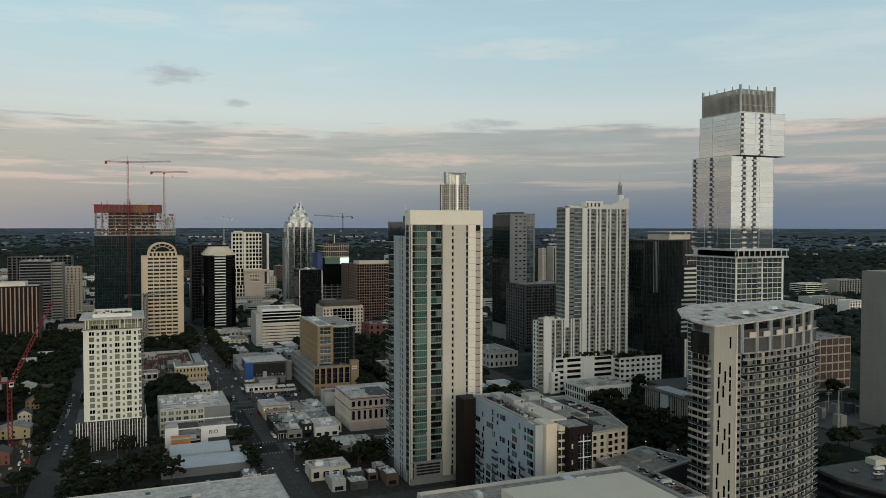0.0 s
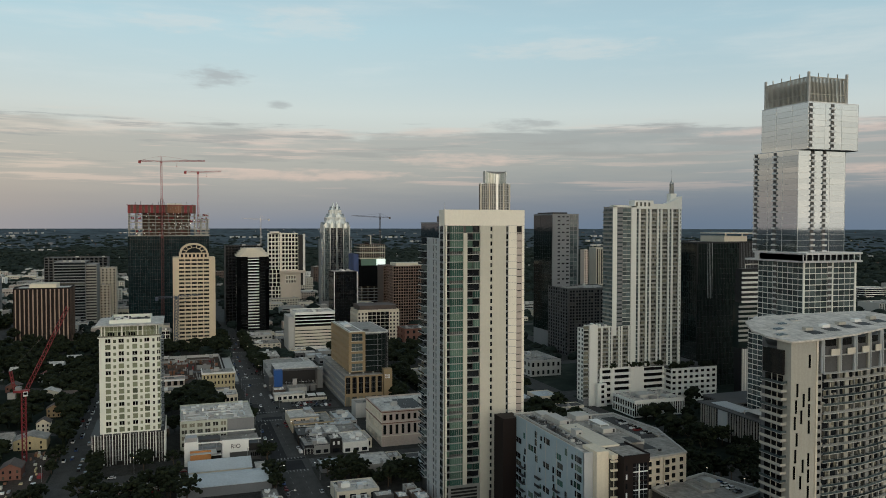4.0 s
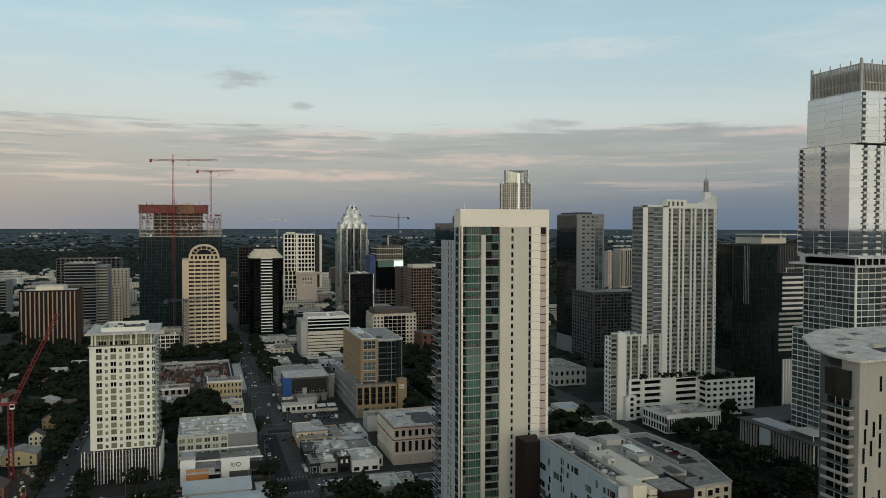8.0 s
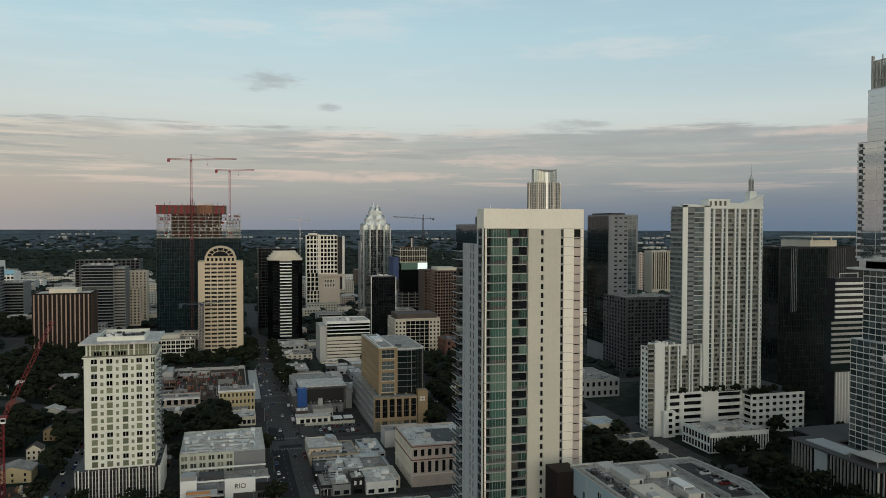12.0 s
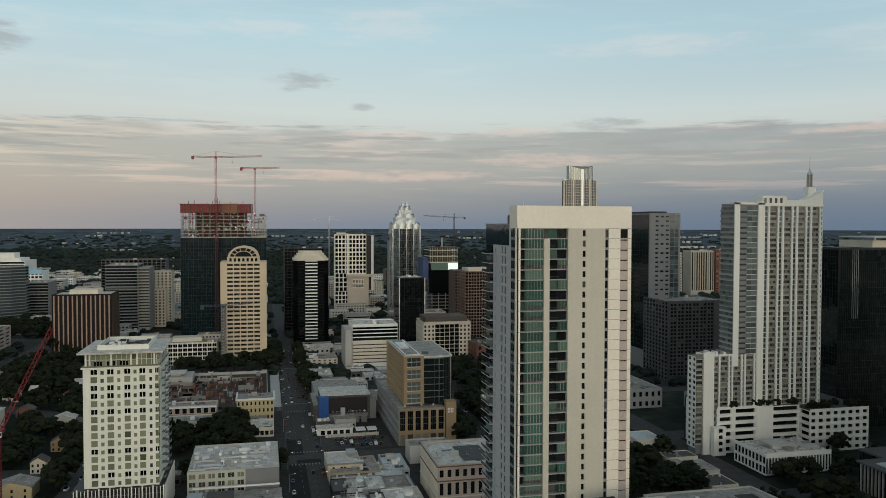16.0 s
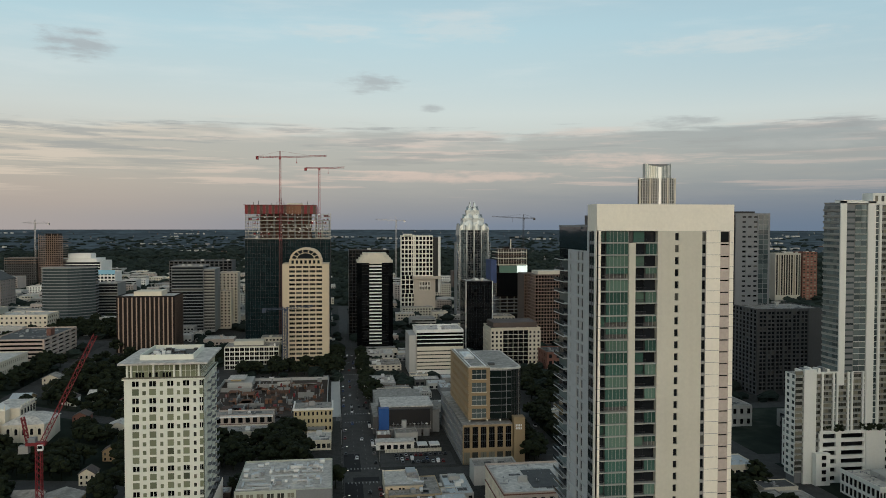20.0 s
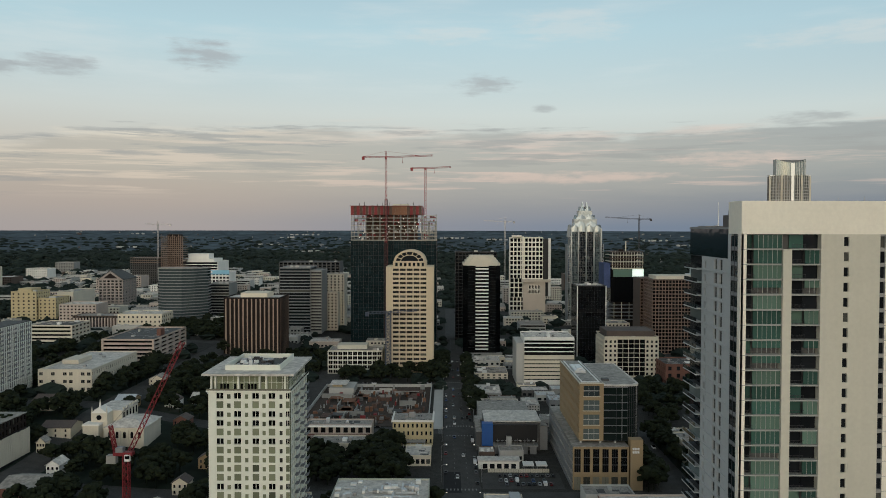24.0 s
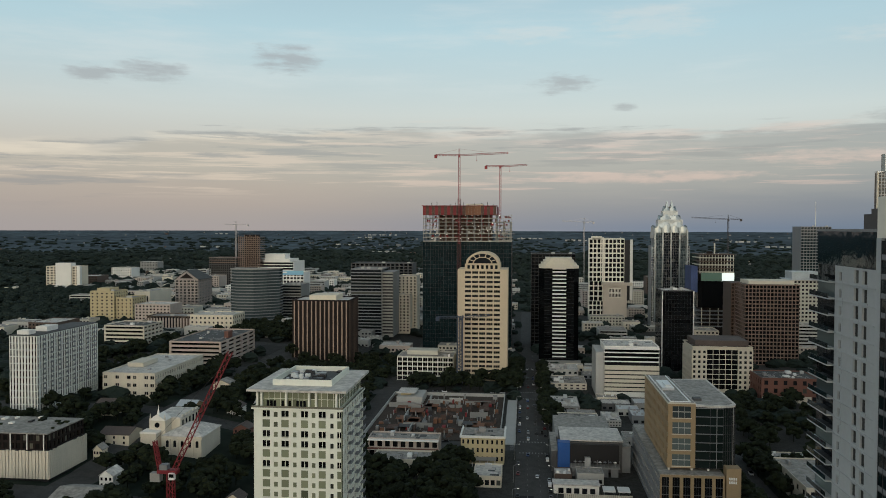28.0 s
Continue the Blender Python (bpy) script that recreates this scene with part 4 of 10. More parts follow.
def lattice(s, a, b, w, step, r):
    """Four chords with crossing braces."""
    a, b = Vector(a), Vector(b)
    d = b - a
    n = max(int(d.length / step), 1)
    dn = d.normalized()
    u = dn.cross(Vector((0, 0, 1)))
    u = (Vector((0, 1, 0)) if u.length < 1e-3 else u).normalized() * w / 2
    v = dn.cross(u).normalized() * w / 2
    cs = [u + v, u - v, -u - v, -u + v]
    for c in cs:
        s.beam(a + c, b + c, r)
    for k in range(n):
        p, q = a + d * (k / n), a + d * ((k + 1) / n)
        for i in range(4):
            c, e = cs[i], cs[(i + 1) % 4]
            s.beam(p + c, q + (e if k % 2 else e), r * 0.7)


def tower_crane(x, y, z0, zt, jib, counter, ang, mat, label, big=True):
    b = thing("tower_crane", label, "crane", (x, y, z0))
    c, sn = math.cos(radians(ang)), math.sin(radians(ang))
    m = Soup()
    low = z0 if z0 > 0 or zt < 150 else 118
    lattice(m, (x, y, low), (x, y, zt), 2.0, 3.0, 0.16)
    part("mast", m, mat, b)
    # same mast lower down, its dimness put into a darker red
    if low > z0:
        m = Soup()
        lattice(m, (x, y, z0), (x, y, low), 2.0, 3.0, 0.12)
        part("lower_mast", m, HOISTRED, b, "lower mast in darker red, coloured to look dim")
    j = Soup()
    lattice(j, (x, y, zt), (x + c * jib, y + sn * jib, zt + (0.05 * jib if big else 1.5)), 1.5, 3.0, 0.14)
    part("jib", j, mat, b)
    k = Soup()
    lattice(k, (x, y, zt), (x - c * counter, y - sn * counter, zt), 1.5, 3.0, 0.14)
    part("counter_jib", k, mat, b)
    part("counterweight", Soup().box(x - c * counter - 1.5, y - sn * counter - 1.5, zt - 3.2, x - c * counter + 1.5, y - sn * counter + 1.5, zt + 0.4), mat, b)
    part("cab", Soup().box(x - 2.4, y - 1.2, zt - 2.6, x - 0.2, y + 1.2, zt - 0.2), mat, b)
    if big:
        t = Soup()
        lattice(t, (x, y, zt), (x, y, zt + 7), 1.2, 2.4, 0.12)
        part("apex", t, mat, b)
        w = Soup().beam((x, y, zt + 7), (x + c * jib * 0.7, y + sn * jib * 0.7, zt + 0.036 * jib + 0.6), 0.07).beam((x, y, zt + 7), (x - c * counter, y - sn * counter, zt + 0.5), 0.07)
        part("tie_bar_pair", w, mat, b)
    hx, hy = x + c * jib * 0.35, y + sn * jib * 0.35
    part("hook_block", Soup().beam((hx, hy, zt - 5), (hx, hy, zt), 0.08).box(hx - 0.5, hy - 0.5, zt - 6, hx + 0.5, hy + 0.5, zt - 5), mat, b)
    return b


def emitter(name, color, strength):
    m = bpy.data.materials.new(name)
    m.use_nodes = True
    p = m.node_tree.nodes["Principled BSDF"]
    p.inputs["Base Color"].default_value = (*color, 1)
    p.inputs["Emission Color"].default_value = (*color, 1)
    p.inputs["Emission Strength"].default_value = strength
    return m


WORKLAMP = emitter("lit_work_lamp", (1.0, 0.95, 0.85), 2.0)
BILLBOARD = emitter("lit_screen", (0.85, 1.0, 0.93), 0.6)
unfinished_tower()
tower_crane(497, 135, 0, 216, 54, 26, -84, REDSTEEL, "tall red and white hammerhead tower crane beside the unfinished tower")
tower_crane(508, 90, 120, 204.5, 30, 16, -84, REDSTEEL, "short red flat-top tower crane on the unfinished tower", False)


# ---- the limestone tower with an arched top ----
def arched_tower():
    b = thing("arched_top_tower", "cream limestone office tower with a rounded arched top", "tower", (340, 99, 0))
    x0, x1 = 322.0, 360.0
    ym0, ym1 = 83.5, 115.5
    part("body", Soup().box(x0 + 0.6, 77.5, 0, x1, 121.5, 98.5), LIMESTONE, b)
    n = 23
    facade(b, "W", x0 + 0.1, ym0, ym1, 3, 98.5, 5, n, 0.84, 0.5, 0.27, 0.35, LIMESTONE, G_DARK, 115, mull=2, mullmat=OCHRE)
    facade(b, "W", x0 + 0.4, 77.3, ym0, 3, 98.5, 1, n, 0.78, 0.55, 0.25, 0.35, LIMESTONE, G_DARK, 23, mull=1, mullmat=LIMESTONE)
    facade(b, "W", x0 + 0.8, ym1, 121.5, 3, 98.5, 1, n, 0.75, 0.6, 0.2, 0.4, LIMESTONE, G_DARK, 23, mull=1, mullmat=LIMESTONE)
    facade(b, "S", 77.3, x0 + 0.4, x1, 3, 98.5, 5, n, 0.7, 0.45, 0.3, 0.4, LIMESTONE, G_ROOM, 0)
    part("roof", Soup().box(x0 + 0.8, 77.3, 98.5, x1, 121.5, 99.3), LIMESTONE, b)
    part("attic", Soup().box(x0 + 0.3, ym0 + 0.5, 99.3, x1 - 4, ym1 - 0.5, 104), LIMESTONE, b)
    yc, r = (ym0 + ym1) / 2, 14.2
    for k in range(7):
        y = yc - r + 2 + k * (2 * r - 4) / 6
        part("attic_window", Soup().box(x0 + 0.1, y - 1.1, 99.8, x0 + 0.4, y + 1.1, 103), G_DARK, b)
    def arc(r0, r1, xa, xb, z):
        s = Soup()
        k = 20
        for i in range(k):
            a0, a1 = math.pi * i / k, math.pi * (i + 1) / k
            f = 0.72
            p = [(yc + rr * math.cos(a), z + f * rr * math.sin(a)) for rr, a in ((r0, a0), (r1, a0), (r1, a1), (r0, a1))]
            m = len(s.v)
            s.v += [(xa, *q) for q in p] + [(xb, *q) for q in p]
            s.f += [tuple(m + j for j in t) for t in ((3, 2, 1, 0), (4, 5, 6, 7), (0, 1, 5, 4), (1, 2, 6, 5), (2, 3, 7, 6), (3, 0, 4, 7))]
        return s
    edge = [(yc + (r - 1.2) * math.cos(math.pi * i / 20), 104 + 0.72 * (r - 1.2) * math.sin(math.pi * i / 20)) for i in range(21)]
    vault = Soup()
    vault.v = [(x, *q) for x in (x0 + 0.9, x1 - 4) for q in edge]
    vault.f = [tuple(range(20, -1, -1)), tuple(range(21, 42))] + [(i, i + 1, i + 22, i + 21) for i in range(20)] + [(20, 0, 21, 41)]
    part("arch_vault", vault, G_DARK, b)
    part("arch_rim", arc(r - 1.5, r + 0.6, x0 - 0.2, x1 - 4, 104), LIMESTONE, b)
    part("arch_base", Soup().box(x0 - 0.2, yc - r - 0.6, 103.6, x0 + 1, yc + r + 0.6, 104.6), LIMESTONE, b)
    part("arch_window_ring", arc(r - 6.2, r - 5.4, x0 + 0.3, x0 + 1, 104), LIMESTONE, b)
    for a in (25, 50, 75, 105, 130, 155):
        c, s_ = math.cos(radians(a)), math.sin(radians(a)) * 0.72
        part("arch_spoke", Soup().beam((x0 + 0.6, yc + c * (r - 6), 104 + s_ * (r - 6)), (x0 + 0.6, yc + c * (r - 1), 104 + s_ * (r - 1)), 0.35), LIMESTONE, b)


arched_tower()
BLUESTEEL = material("blue_grey_steel", (0.05, 0.07, 0.11), 0.5, vary=0.2)
frame_ = thing("hoist_tower", "dark blue lattice hoist tower before the arched tower", "hoist", (307, 118, 0))
s_ = Soup()
lattice(s_, (307, 118, 0), (307, 118, 60), 4.5, 3.0, 0.3)
part("mast", s_, BLUESTEEL, frame_)
tower_crane(312, 118, 0, 58, 26, 20, -80, BLUESTEEL, "blue-grey lattice tower crane before the arched tower", False)


# ---- dark tower with white bands and a pale cap ----
def banded_tower():
    b = thing("black_glass_tower", "black glass office tower with white bands and pale faceted cap", "tower", (440, 28, 0))
    x0, x1, ys, yn = 412.0, 450.0, 9.0, 48.0
    part("body", Soup().prism([(x0, ys + 5), (x0 + 5, ys), (x1, ys), (x1, yn), (x0 + 5, yn), (x0, yn - 5)], 0, 96), G_BLACK, b)
    n = 24
    for k in range(n):
        z = 8 + k * 3.65
        part("white_band", Soup().box(x0 - 0.5, 21.5, z, x0 + 0.3, 35.0, z + 1.35), COOLWHITE, b)
    bars = Soup()
    for k in range(26):
        bars.box(x0 - 0.06, ys + 5, k * 3.65 + 3, x0 + 0.1, yn - 5, k * 3.65 + 3.15)
    part("floor_line_grid", bars, DARKMETAL, b, kind="stuff")
    cap = Soup()
    for k in range(4):
        i = k * 2.2
        cap.prism([(x0 + i, ys + 5 + i), (x0 + 5 + i, ys + i), (x1 - i, ys + i), (x1 - i, yn - i), (x0 + 5 + i, yn - i), (x0 + i, yn - 5 - i)], 96 + k * 2.6, 98.6 + k * 2.6)
    part("cap", cap, PALESTONE, b, "pale stepped stone cap")
    part("cap_block", Soup().box(x0 - 0.3, 21.5, 95, x0 + 3, 35, 101), PALESTONE, b)
    part("street_base", Soup().box(x0 - 4, ys - 2, 0, x0 + 2, yn, 5), CONCRETE, b)


banded_tower()


# ---- tan stone office over a garage ----
def ochre_office():
    b = thing("tan_stone_office", "tan stone office block with curved dark glass over garage podium", "office", (40, -16, 0))
    part("podium", Soup().box(1.4, -29, 0, 92, -0.6, 22.3), TANWALL, b)
    facade(b, "W", 0.6, -29.4, -0.4, 8.5, 22.6, 6, 1, 0.68, 0.86, 0.06, 0.5, OCHRE, G_BLACK, 16, mull=2, mullmat=DARKMETAL)
    for k in range(2):
        part("transom", Soup().box(0.9, -29, 13 + k * 3.9, 1.15, -0.8, 13.35 + k * 3.9), DARKCONC, b)
    facade(b, "W", 0.6, -29.4, -0.4, 0, 8.5, 6, 1, 0.72, 0.8, 0.02, 0.6, OCHRE, G_BAY, 16, mull=1, mullmat=DARKMETAL)
    # north podium wall in darker grey panel: its shade is put into the colour
    facade(b, "N", -0.2, 0.6, 92, 0, 22.6, 24, 4, 0.8, 0.45, 0.3, 0.5, GREYPANEL, G_BLACK, 0)
    part("podium_roof", Soup().box(0.7, -29.3, 22.6, 92, -0.3, 22.9), ROOFGREY, b)
    part("side_tower", Soup().box(0.0, -36.5, 0, 6, -30, 26.5), OCHRE, b, "tan stone sign pylon")
    for k, w in ((0, 1.4), (1, 1.4)):
        for i in range(4):
            part("sign_bar", Soup().box(-0.12, -34.6 + i * 0.95, 21.2 - k * 1.7, 0.02, -34.6 + i * 0.95 + 0.65, 22.4 - k * 1.7), WHITEPAINT, b)
    part("body", Soup().box(6.7, -17, 24.3, 76, -5.1, 54.0), TANWALL, b)
    for y in (-6, -16.4, -24, -33):
        for x in (7.5, 30, 60, 74):
            part("column", Soup().box(x, y, 22.9, x + 0.9, y + 0.9, 24.3), WHITE, b)
    facade(b, "W", 6.0, -17.2, -4.5, 24.3, 54.4, 1, 4, 0.66, 0.72, 0.13, 0.35, OCHRE, G_DUSK, 4, mull=2, mullmat=LIGHTCONC)
    for k in range(4):
        part("transom", Soup().box(6.15, -15.0, 24.3 + 7.53 * k + 3.6, 6.4, -6.7, 24.3 + 7.53 * k + 3.95), LIGHTCONC, b)
        part("sill_band", Soup().box(5.85, -15.4, 24.3 + 7.53 * k + 0.6, 6.2, -6.3, 24.3 + 7.53 * k + 0.95), TANWALL, b)
    facade(b, "N", -4.4, 6.0, 76, 24.3, 54.4, 18, 6, 0.5, 0.5, 0.3, 0.5, OCHRE, G_DARK, 60)
    # curved glass part
    pts = [(7.2, -17.3), (6.6, -24), (7.0, -30)]
    for k in range(9):
        a = radians(180 + k * 90 / 8)
        pts.append((12.5 + 5.4 * math.cos(a), -31 + 5.4 * math.sin(a)))
    pts += [(70, -36.4), (70, -17.3)]
    part("glass_body", Soup().prism(pts, 24.3, 53.0), G_NIGHT, b, "dark curved glass wall")
    bars = Soup()
    for k in range(8):
        z = 24.3 + k * 4.05
        for i in range(len(pts) - 2):
            bars.beam((*pts[i], z), (*pts[i + 1], z), 0.1)
    for p in pts[:-2]:
        bars.beam((*p, 24.3), (*p, 53.0), 0.12)
    part("glazing_grid", bars, DARKMETAL, b, kind="stuff")
    part("pale_mullion", Soup().beam((6.75, -27, 24.3), (6.75, -27, 53.0), 0.14), STEEL, b)
    part("pale_mullion", Soup().beam((8.6, -34.8, 24.3), (8.6, -34.8, 53.0), 0.14), STEEL, b)
    for k in range(7):
        s = Soup()
        z = 28.1 + k * 4.05
        fbox(s, "W", 6.2, -29.8, -17.4, z, z + 0.25, 0.0, 0.6)
        part("spandrel_line", s, GREYPANEL, b)
    cx, cy = 40, -26
    part("glass_roof", Soup().prism([(cx + (x - cx) * 1.012, cy + (y - cy) * 1.02) for x, y in pts], 53.0, 53.9), ROOFWHITE, b, "pale rim and deck over the curved glass")
    part("glass_roof_deck", Soup().prism([(cx + (x - cx) * 0.95, cy + (y - cy) * 0.9) for x, y in pts], 53.9, 53.95), ROOFGREY, b)
    part("roof", Soup().box(6.4, -17.0, 54.4, 75.6, -4.8, 54.6), ROOFGREY, b)
    part("parapet", Soup().box(6.0, -17.2, 54.4, 6.4, -4.4, 55.0).box(6.4, -4.8, 54.4, 76, -4.4, 55.0), TANWALL, b)
    part("roof_border", Soup().box(9, -15.6, 54.6, 74, -15.0, 55.0).box(9, -6.6, 54.6, 74, -6.0, 55.0).box(9, -15.0, 54.6, 9.6, -6.6, 55.0), WHITEPAINT, b)
    part("roof_hatch", Soup().box(16, -22, 53.95, 20, -18.4, 55.0), DARKCONC, b)
    part("roof_unit", Soup().box(36, -13, 54.6, 56, -7, 55.9).box(40, -12, 55.9, 48, -9, 56.6), SILVER, b)


ochre_office()

# ---- offset stacked tower ----
def stacked_tower():
    b = thing("stacked_glass_tower", "very tall silver glass residential tower of offset stacked blocks", "tower", (-170, -262, 0))

    def block(x0, x1, ys, yn, z0, z1, floors, wb, nb, wbal, nbal, wp, npane, bar, thick=0.1):
        part("body", Soup().box(x0 + 0.5, ys, z0, x1, yn - 0.5, z1), GREYPANEL, b)
        part("block_roof", Soup().box(x0 - 0.15, ys, z1, x1, yn + 0.15, z1 + 0.5), SILVER, b)
        part("block_soffit", Soup().box(x0, ys, z0 - 0.4, x1, yn, z0), DARKMETAL, b)
        curtain(b, "W", x0, ys, yn, z0, z1, wb, floors, wp, bar, thick)
        curtain(b, "N", yn, x0, x1, z0, z1, nb, floors, npane, bar, thick)
        fh = (z1 - z0) / floors
        for fr in wbal:
            y = yn - fr * (yn - ys)
            for k in range(floors):
                z = z0 + fh * k
                # dark panel on the glass, painted as the shade of a balcony recess
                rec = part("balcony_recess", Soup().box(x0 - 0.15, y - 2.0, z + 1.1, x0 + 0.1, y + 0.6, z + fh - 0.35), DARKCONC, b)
                part("balcony", Soup().box(x0 - 1.0, y - 2.5, z - 0.1, x0, y + 0.9, z + 0.18).box(x0 - 1.0, y - 2.5, z + 0.18, x0 - 0.92, y + 0.9, z + 1.1), SILVER, rec)
        for fr in nbal:
            x = x0 + fr * (x1 - x0)
            for k in range(floors):
                z = z0 + fh * k
                # the same painted recess shade on the north face
                rec = part("balcony_recess", Soup().box(x + 0.4, yn - 0.1, z + 1.1, x + 3.0, yn + 0.15, z + fh - 0.35), DARKCONC, b)
                part("balcony", Soup().box(x, yn, z - 0.1, x + 3.4, yn + 1.0, z + 0.18).box(x, yn + 0.92, z + 0.18, x + 3.4, yn + 1.0, z + 1.1), SILVER, rec)

    block(-192, -152.5, -283, -244.2, 181.5, 209.5, 8, 3, 3, (0.03, 0.46), (), G_SILVER, G_SILVER, WHITEPAINT)
    block(-188.5, -150, -277, -240.5, 119, 181.2, 18, 3, 3, (0.28, 0.53), (0.46, 0.9), G_SILVER, G_SILVER, WHITEPAINT)
    # open amenity level with columns
    part("amenity_slab", Soup().box(-199, -281, 112.8, -148, -236, 113.9), SILVER, b)
    part("amenity_roof", Soup().box(-199, -281, 117.6, -154, -237, 118.8), SILVER, b)
    part("amenity_glass", Soup().box(-194, -278, 113.9, -156, -243, 117.6), G_DARK, b)
    for k in range(10):
        part("amenity_column", Soup().box(-198.6, -280 + k * 4.6, 113.9, -198.1, -279.4 + k * 4.6, 117.6), SILVER, b)
        part("amenity_column", Soup().box(-198 + k * 4.6, -236.8, 113.9, -197.5, -236.3, 117.6), SILVER, b)
    block(-195, -156.5, -280, -239.5, 75, 112.8, 11, 9, 9, (0.46,), (0.56,), G_DUSK, G_DUSK, COOLWHITE, 0.2)
    block(-196, -152, -280, -236, 12, 75, 19, 9, 10, (0.02, 0.46), (0.02, 0.3, 0.6), G_DUSK, G_DUSK, COOLWHITE, 0.2)
    for face, plane, u0, u1 in (("N", -239.5, -195, -156.5), ("W", -195, -280, -239.5)):
        bands(b, face, plane, u0, u1, 75, 112.8, 11, 0.12, COOLWHITE, 0.3)
    for face, plane, u0, u1 in (("N", -236, -196, -152), ("W", -196, -280, -236)):
        bands(b, face, plane, u0, u1, 12, 75, 19, 0.13, COOLWHITE, 0.3)
    for y0, y1 in ((-240.2, -239.0), (-262, -261.2), (-280, -278.6)):
        part("white_pier", Soup().box(-195.5, y0, 75, -194.8, y1, 112.8), COOLWHITE, b)
    part("base", Soup().box(-198, -281, 0, -150, -234, 12), GREYPANEL, b)
    # screened crown
    for (xa, ya, xb, yb, k) in ((-189.5, -246.5, -153, -246.5, 34), (-189.5, -246.5, -189.5, -276, 28), (-189.5, -276, -153, -276, 20), (-153, -246.5, -153, -276, 16)):
        s, dx, dy = Soup(), (0.3 if xa == xb else 0.16), (0.16 if xa == xb else 0.3)
        for i in range(1, k):
            x, y = xa + (xb - xa) * i / k, ya + (yb - ya) * i / k
            s.box(x - dx, y - dy, 210, x + dx, y + dy, 225.4 if i % 7 else 228)
        for z in (210.6, 215.2, 225.4):
            s.beam((xa, ya, z), (xb, yb, z), 0.22)
        part("crown_screen", s, OLDCONC, b, "grey slatted crown screen", kind="stuff")
    for x, y in ((-189.5, -246.5), (-189.5, -276), (-153, -246.5), (-153, -276)):
        part("corner_post", Soup().box(x - 0.6, y - 0.6, 210, x + 0.6, y + 0.6, 228.4), LIGHTCONC, b)
    part("crown_plant", Soup().box(-186, -270, 210, -157, -249, 223), DARKCONC, b)


stacked_tower()


# ---- white ribbed tower with a spire ----
def ribbed_tower():
    b = thing("spire_tower", "white ribbed residential tower with a curved roofline and a small spire", "tower", (-35, -222, 0))
    x0, x1, yn, ys = -55.0, -40.0, -193.0, -253.5
    zb, zt, fl = 27.0, 148.6, 38

    def rib(face, plane, u0, u1, z0, z1, proud=0.5):
        s = Soup()
        fbox(s, face, plane, u0, u1, z0, z1, -proud, 0.5)
        part("rib", s, COOLWHITE, b)

    def bay(face, plane, u0, u1, z0, z1, floors, pane, panes=3, slab=LIGHTCONC, rail=G_RAIL, lip=0.25):
        """Balcony bay between two ribs: windows set back, a slab edge and a glass rail at each floor."""
        fh = (z1 - z0) / floors
        g, e, r = Soup(), Soup(), Soup()
        for k in range(floors):
            z = z0 + fh * k
            for i in range(panes):
                a, c = u0 + (u1 - u0) * i / panes, u0 + (u1 - u0) * (i + 1) / panes
                fbox(g, face, plane, a + 0.1, c - 0.1, z + 0.2, z + fh - 0.35, 0.6, 0.7)
            fbox(e, face, plane, u0, u1, z - 0.1, z + 0.12, lip, 0.8)
            if rail:
                fbox(r, face, plane, u0 + 0.1, u1 - 0.1, z + 0.13, z + 1.15, -0.1, -0.04)
        back = Soup()
        fbox(back, face, plane, u0, u1, z0, z1, 0.72, 0.9)
        part("bay_back", back, CONCRETE, b)
        part("bay_glass", g, pane, b, kind="stuff")
        part("floor_edge", e, slab, b, kind="stuff")
        if rail:
            part("balcony_rail", r, rail, b, kind="stuff")

    part("body", Soup().box(x0 + 0.95, ys, 0, x1, yn - 0.95, zt), GREYPANEL, b)
    # window strip, rib, balcony bay, rib, four times over
    for k in range(4):
        y = -213.3 - k * 9.7
        facade(b, "W", x0, y - 2.1, y, zb, zt - 0.6, 1, fl, 0.9, 0.9, 0.05, 0.3, COOLWHITE, G_DUSK, 0)
        rib("W", x0, y - 3.4, y - 2.1, zb, zt + 0.4)
        bay("W", x0, y - 8.5, y - 3.4, zb, zt - 1, fl, G_BAY)
        rib("W", x0, y - 9.7, y - 8.5, zb, zt + 0.4)
    facade(b, "W", x0, ys, -252.1, zb, zt, 1, fl, 0.6, 0.6, 0.2, 0.4, COOLWHITE, G_BAY, 0)
    part("rib_cap", Soup().box(x0 - 0.6, ys - 0.2, zt - 0.9, x0 + 0.6, -213.3, zt + 0.5), COOLWHITE, b)
    rib("W", x0, -213.3, -208.8, zb, zt + 1.0, 0.3)
    bay("W", x0 + 0.1, -208.8, -202.0, zb, zt - 0.4, fl, G_TEAL, 2, COOLWHITE, None, -0.1)
    bay("W", x0 + 1.0, -202.0, -196.5, zb, zt - 2, fl, G_BLACK, 1, CONCRETE, G_DUSK)
    rib("W", x0, -196.5, yn, zb + 25, zt + 1.2, 0.3)
    bay("N", yn, x0 + 0.6, x1, zb + 25, zt - 1, 30, G_TEAL, 5, LIGHTCONC)
    # roofline: raised middle, sweeping up to the south
    prof = [(yn, 150.2), (-202, 150.2), (-211.4, 149.6), (-211.5, 154.0), (-228.0, 154.0), (-228.1, 151.5), (-239.3, 151.6), (-246, 154.0), (ys, 157.7)]
    s = Soup()
    for (ya, za), (yb, zb_) in zip(prof, prof[1:]):
        n = len(s.v)
        s.v += [(x, y, z) for x in (x0 - 0.3, x0 + 5) for y, z in ((ya, zt), (yb, zt), (yb, zb_), (ya, za))]
        s.f += [tuple(n + i for i in q) for q in ((3, 2, 1, 0), (4, 5, 6, 7), (0, 1, 5, 4), (1, 2, 6, 5), (2, 3, 7, 6), (3, 0, 4, 7))]
    part("crown_wall", s, COOLWHITE, b)
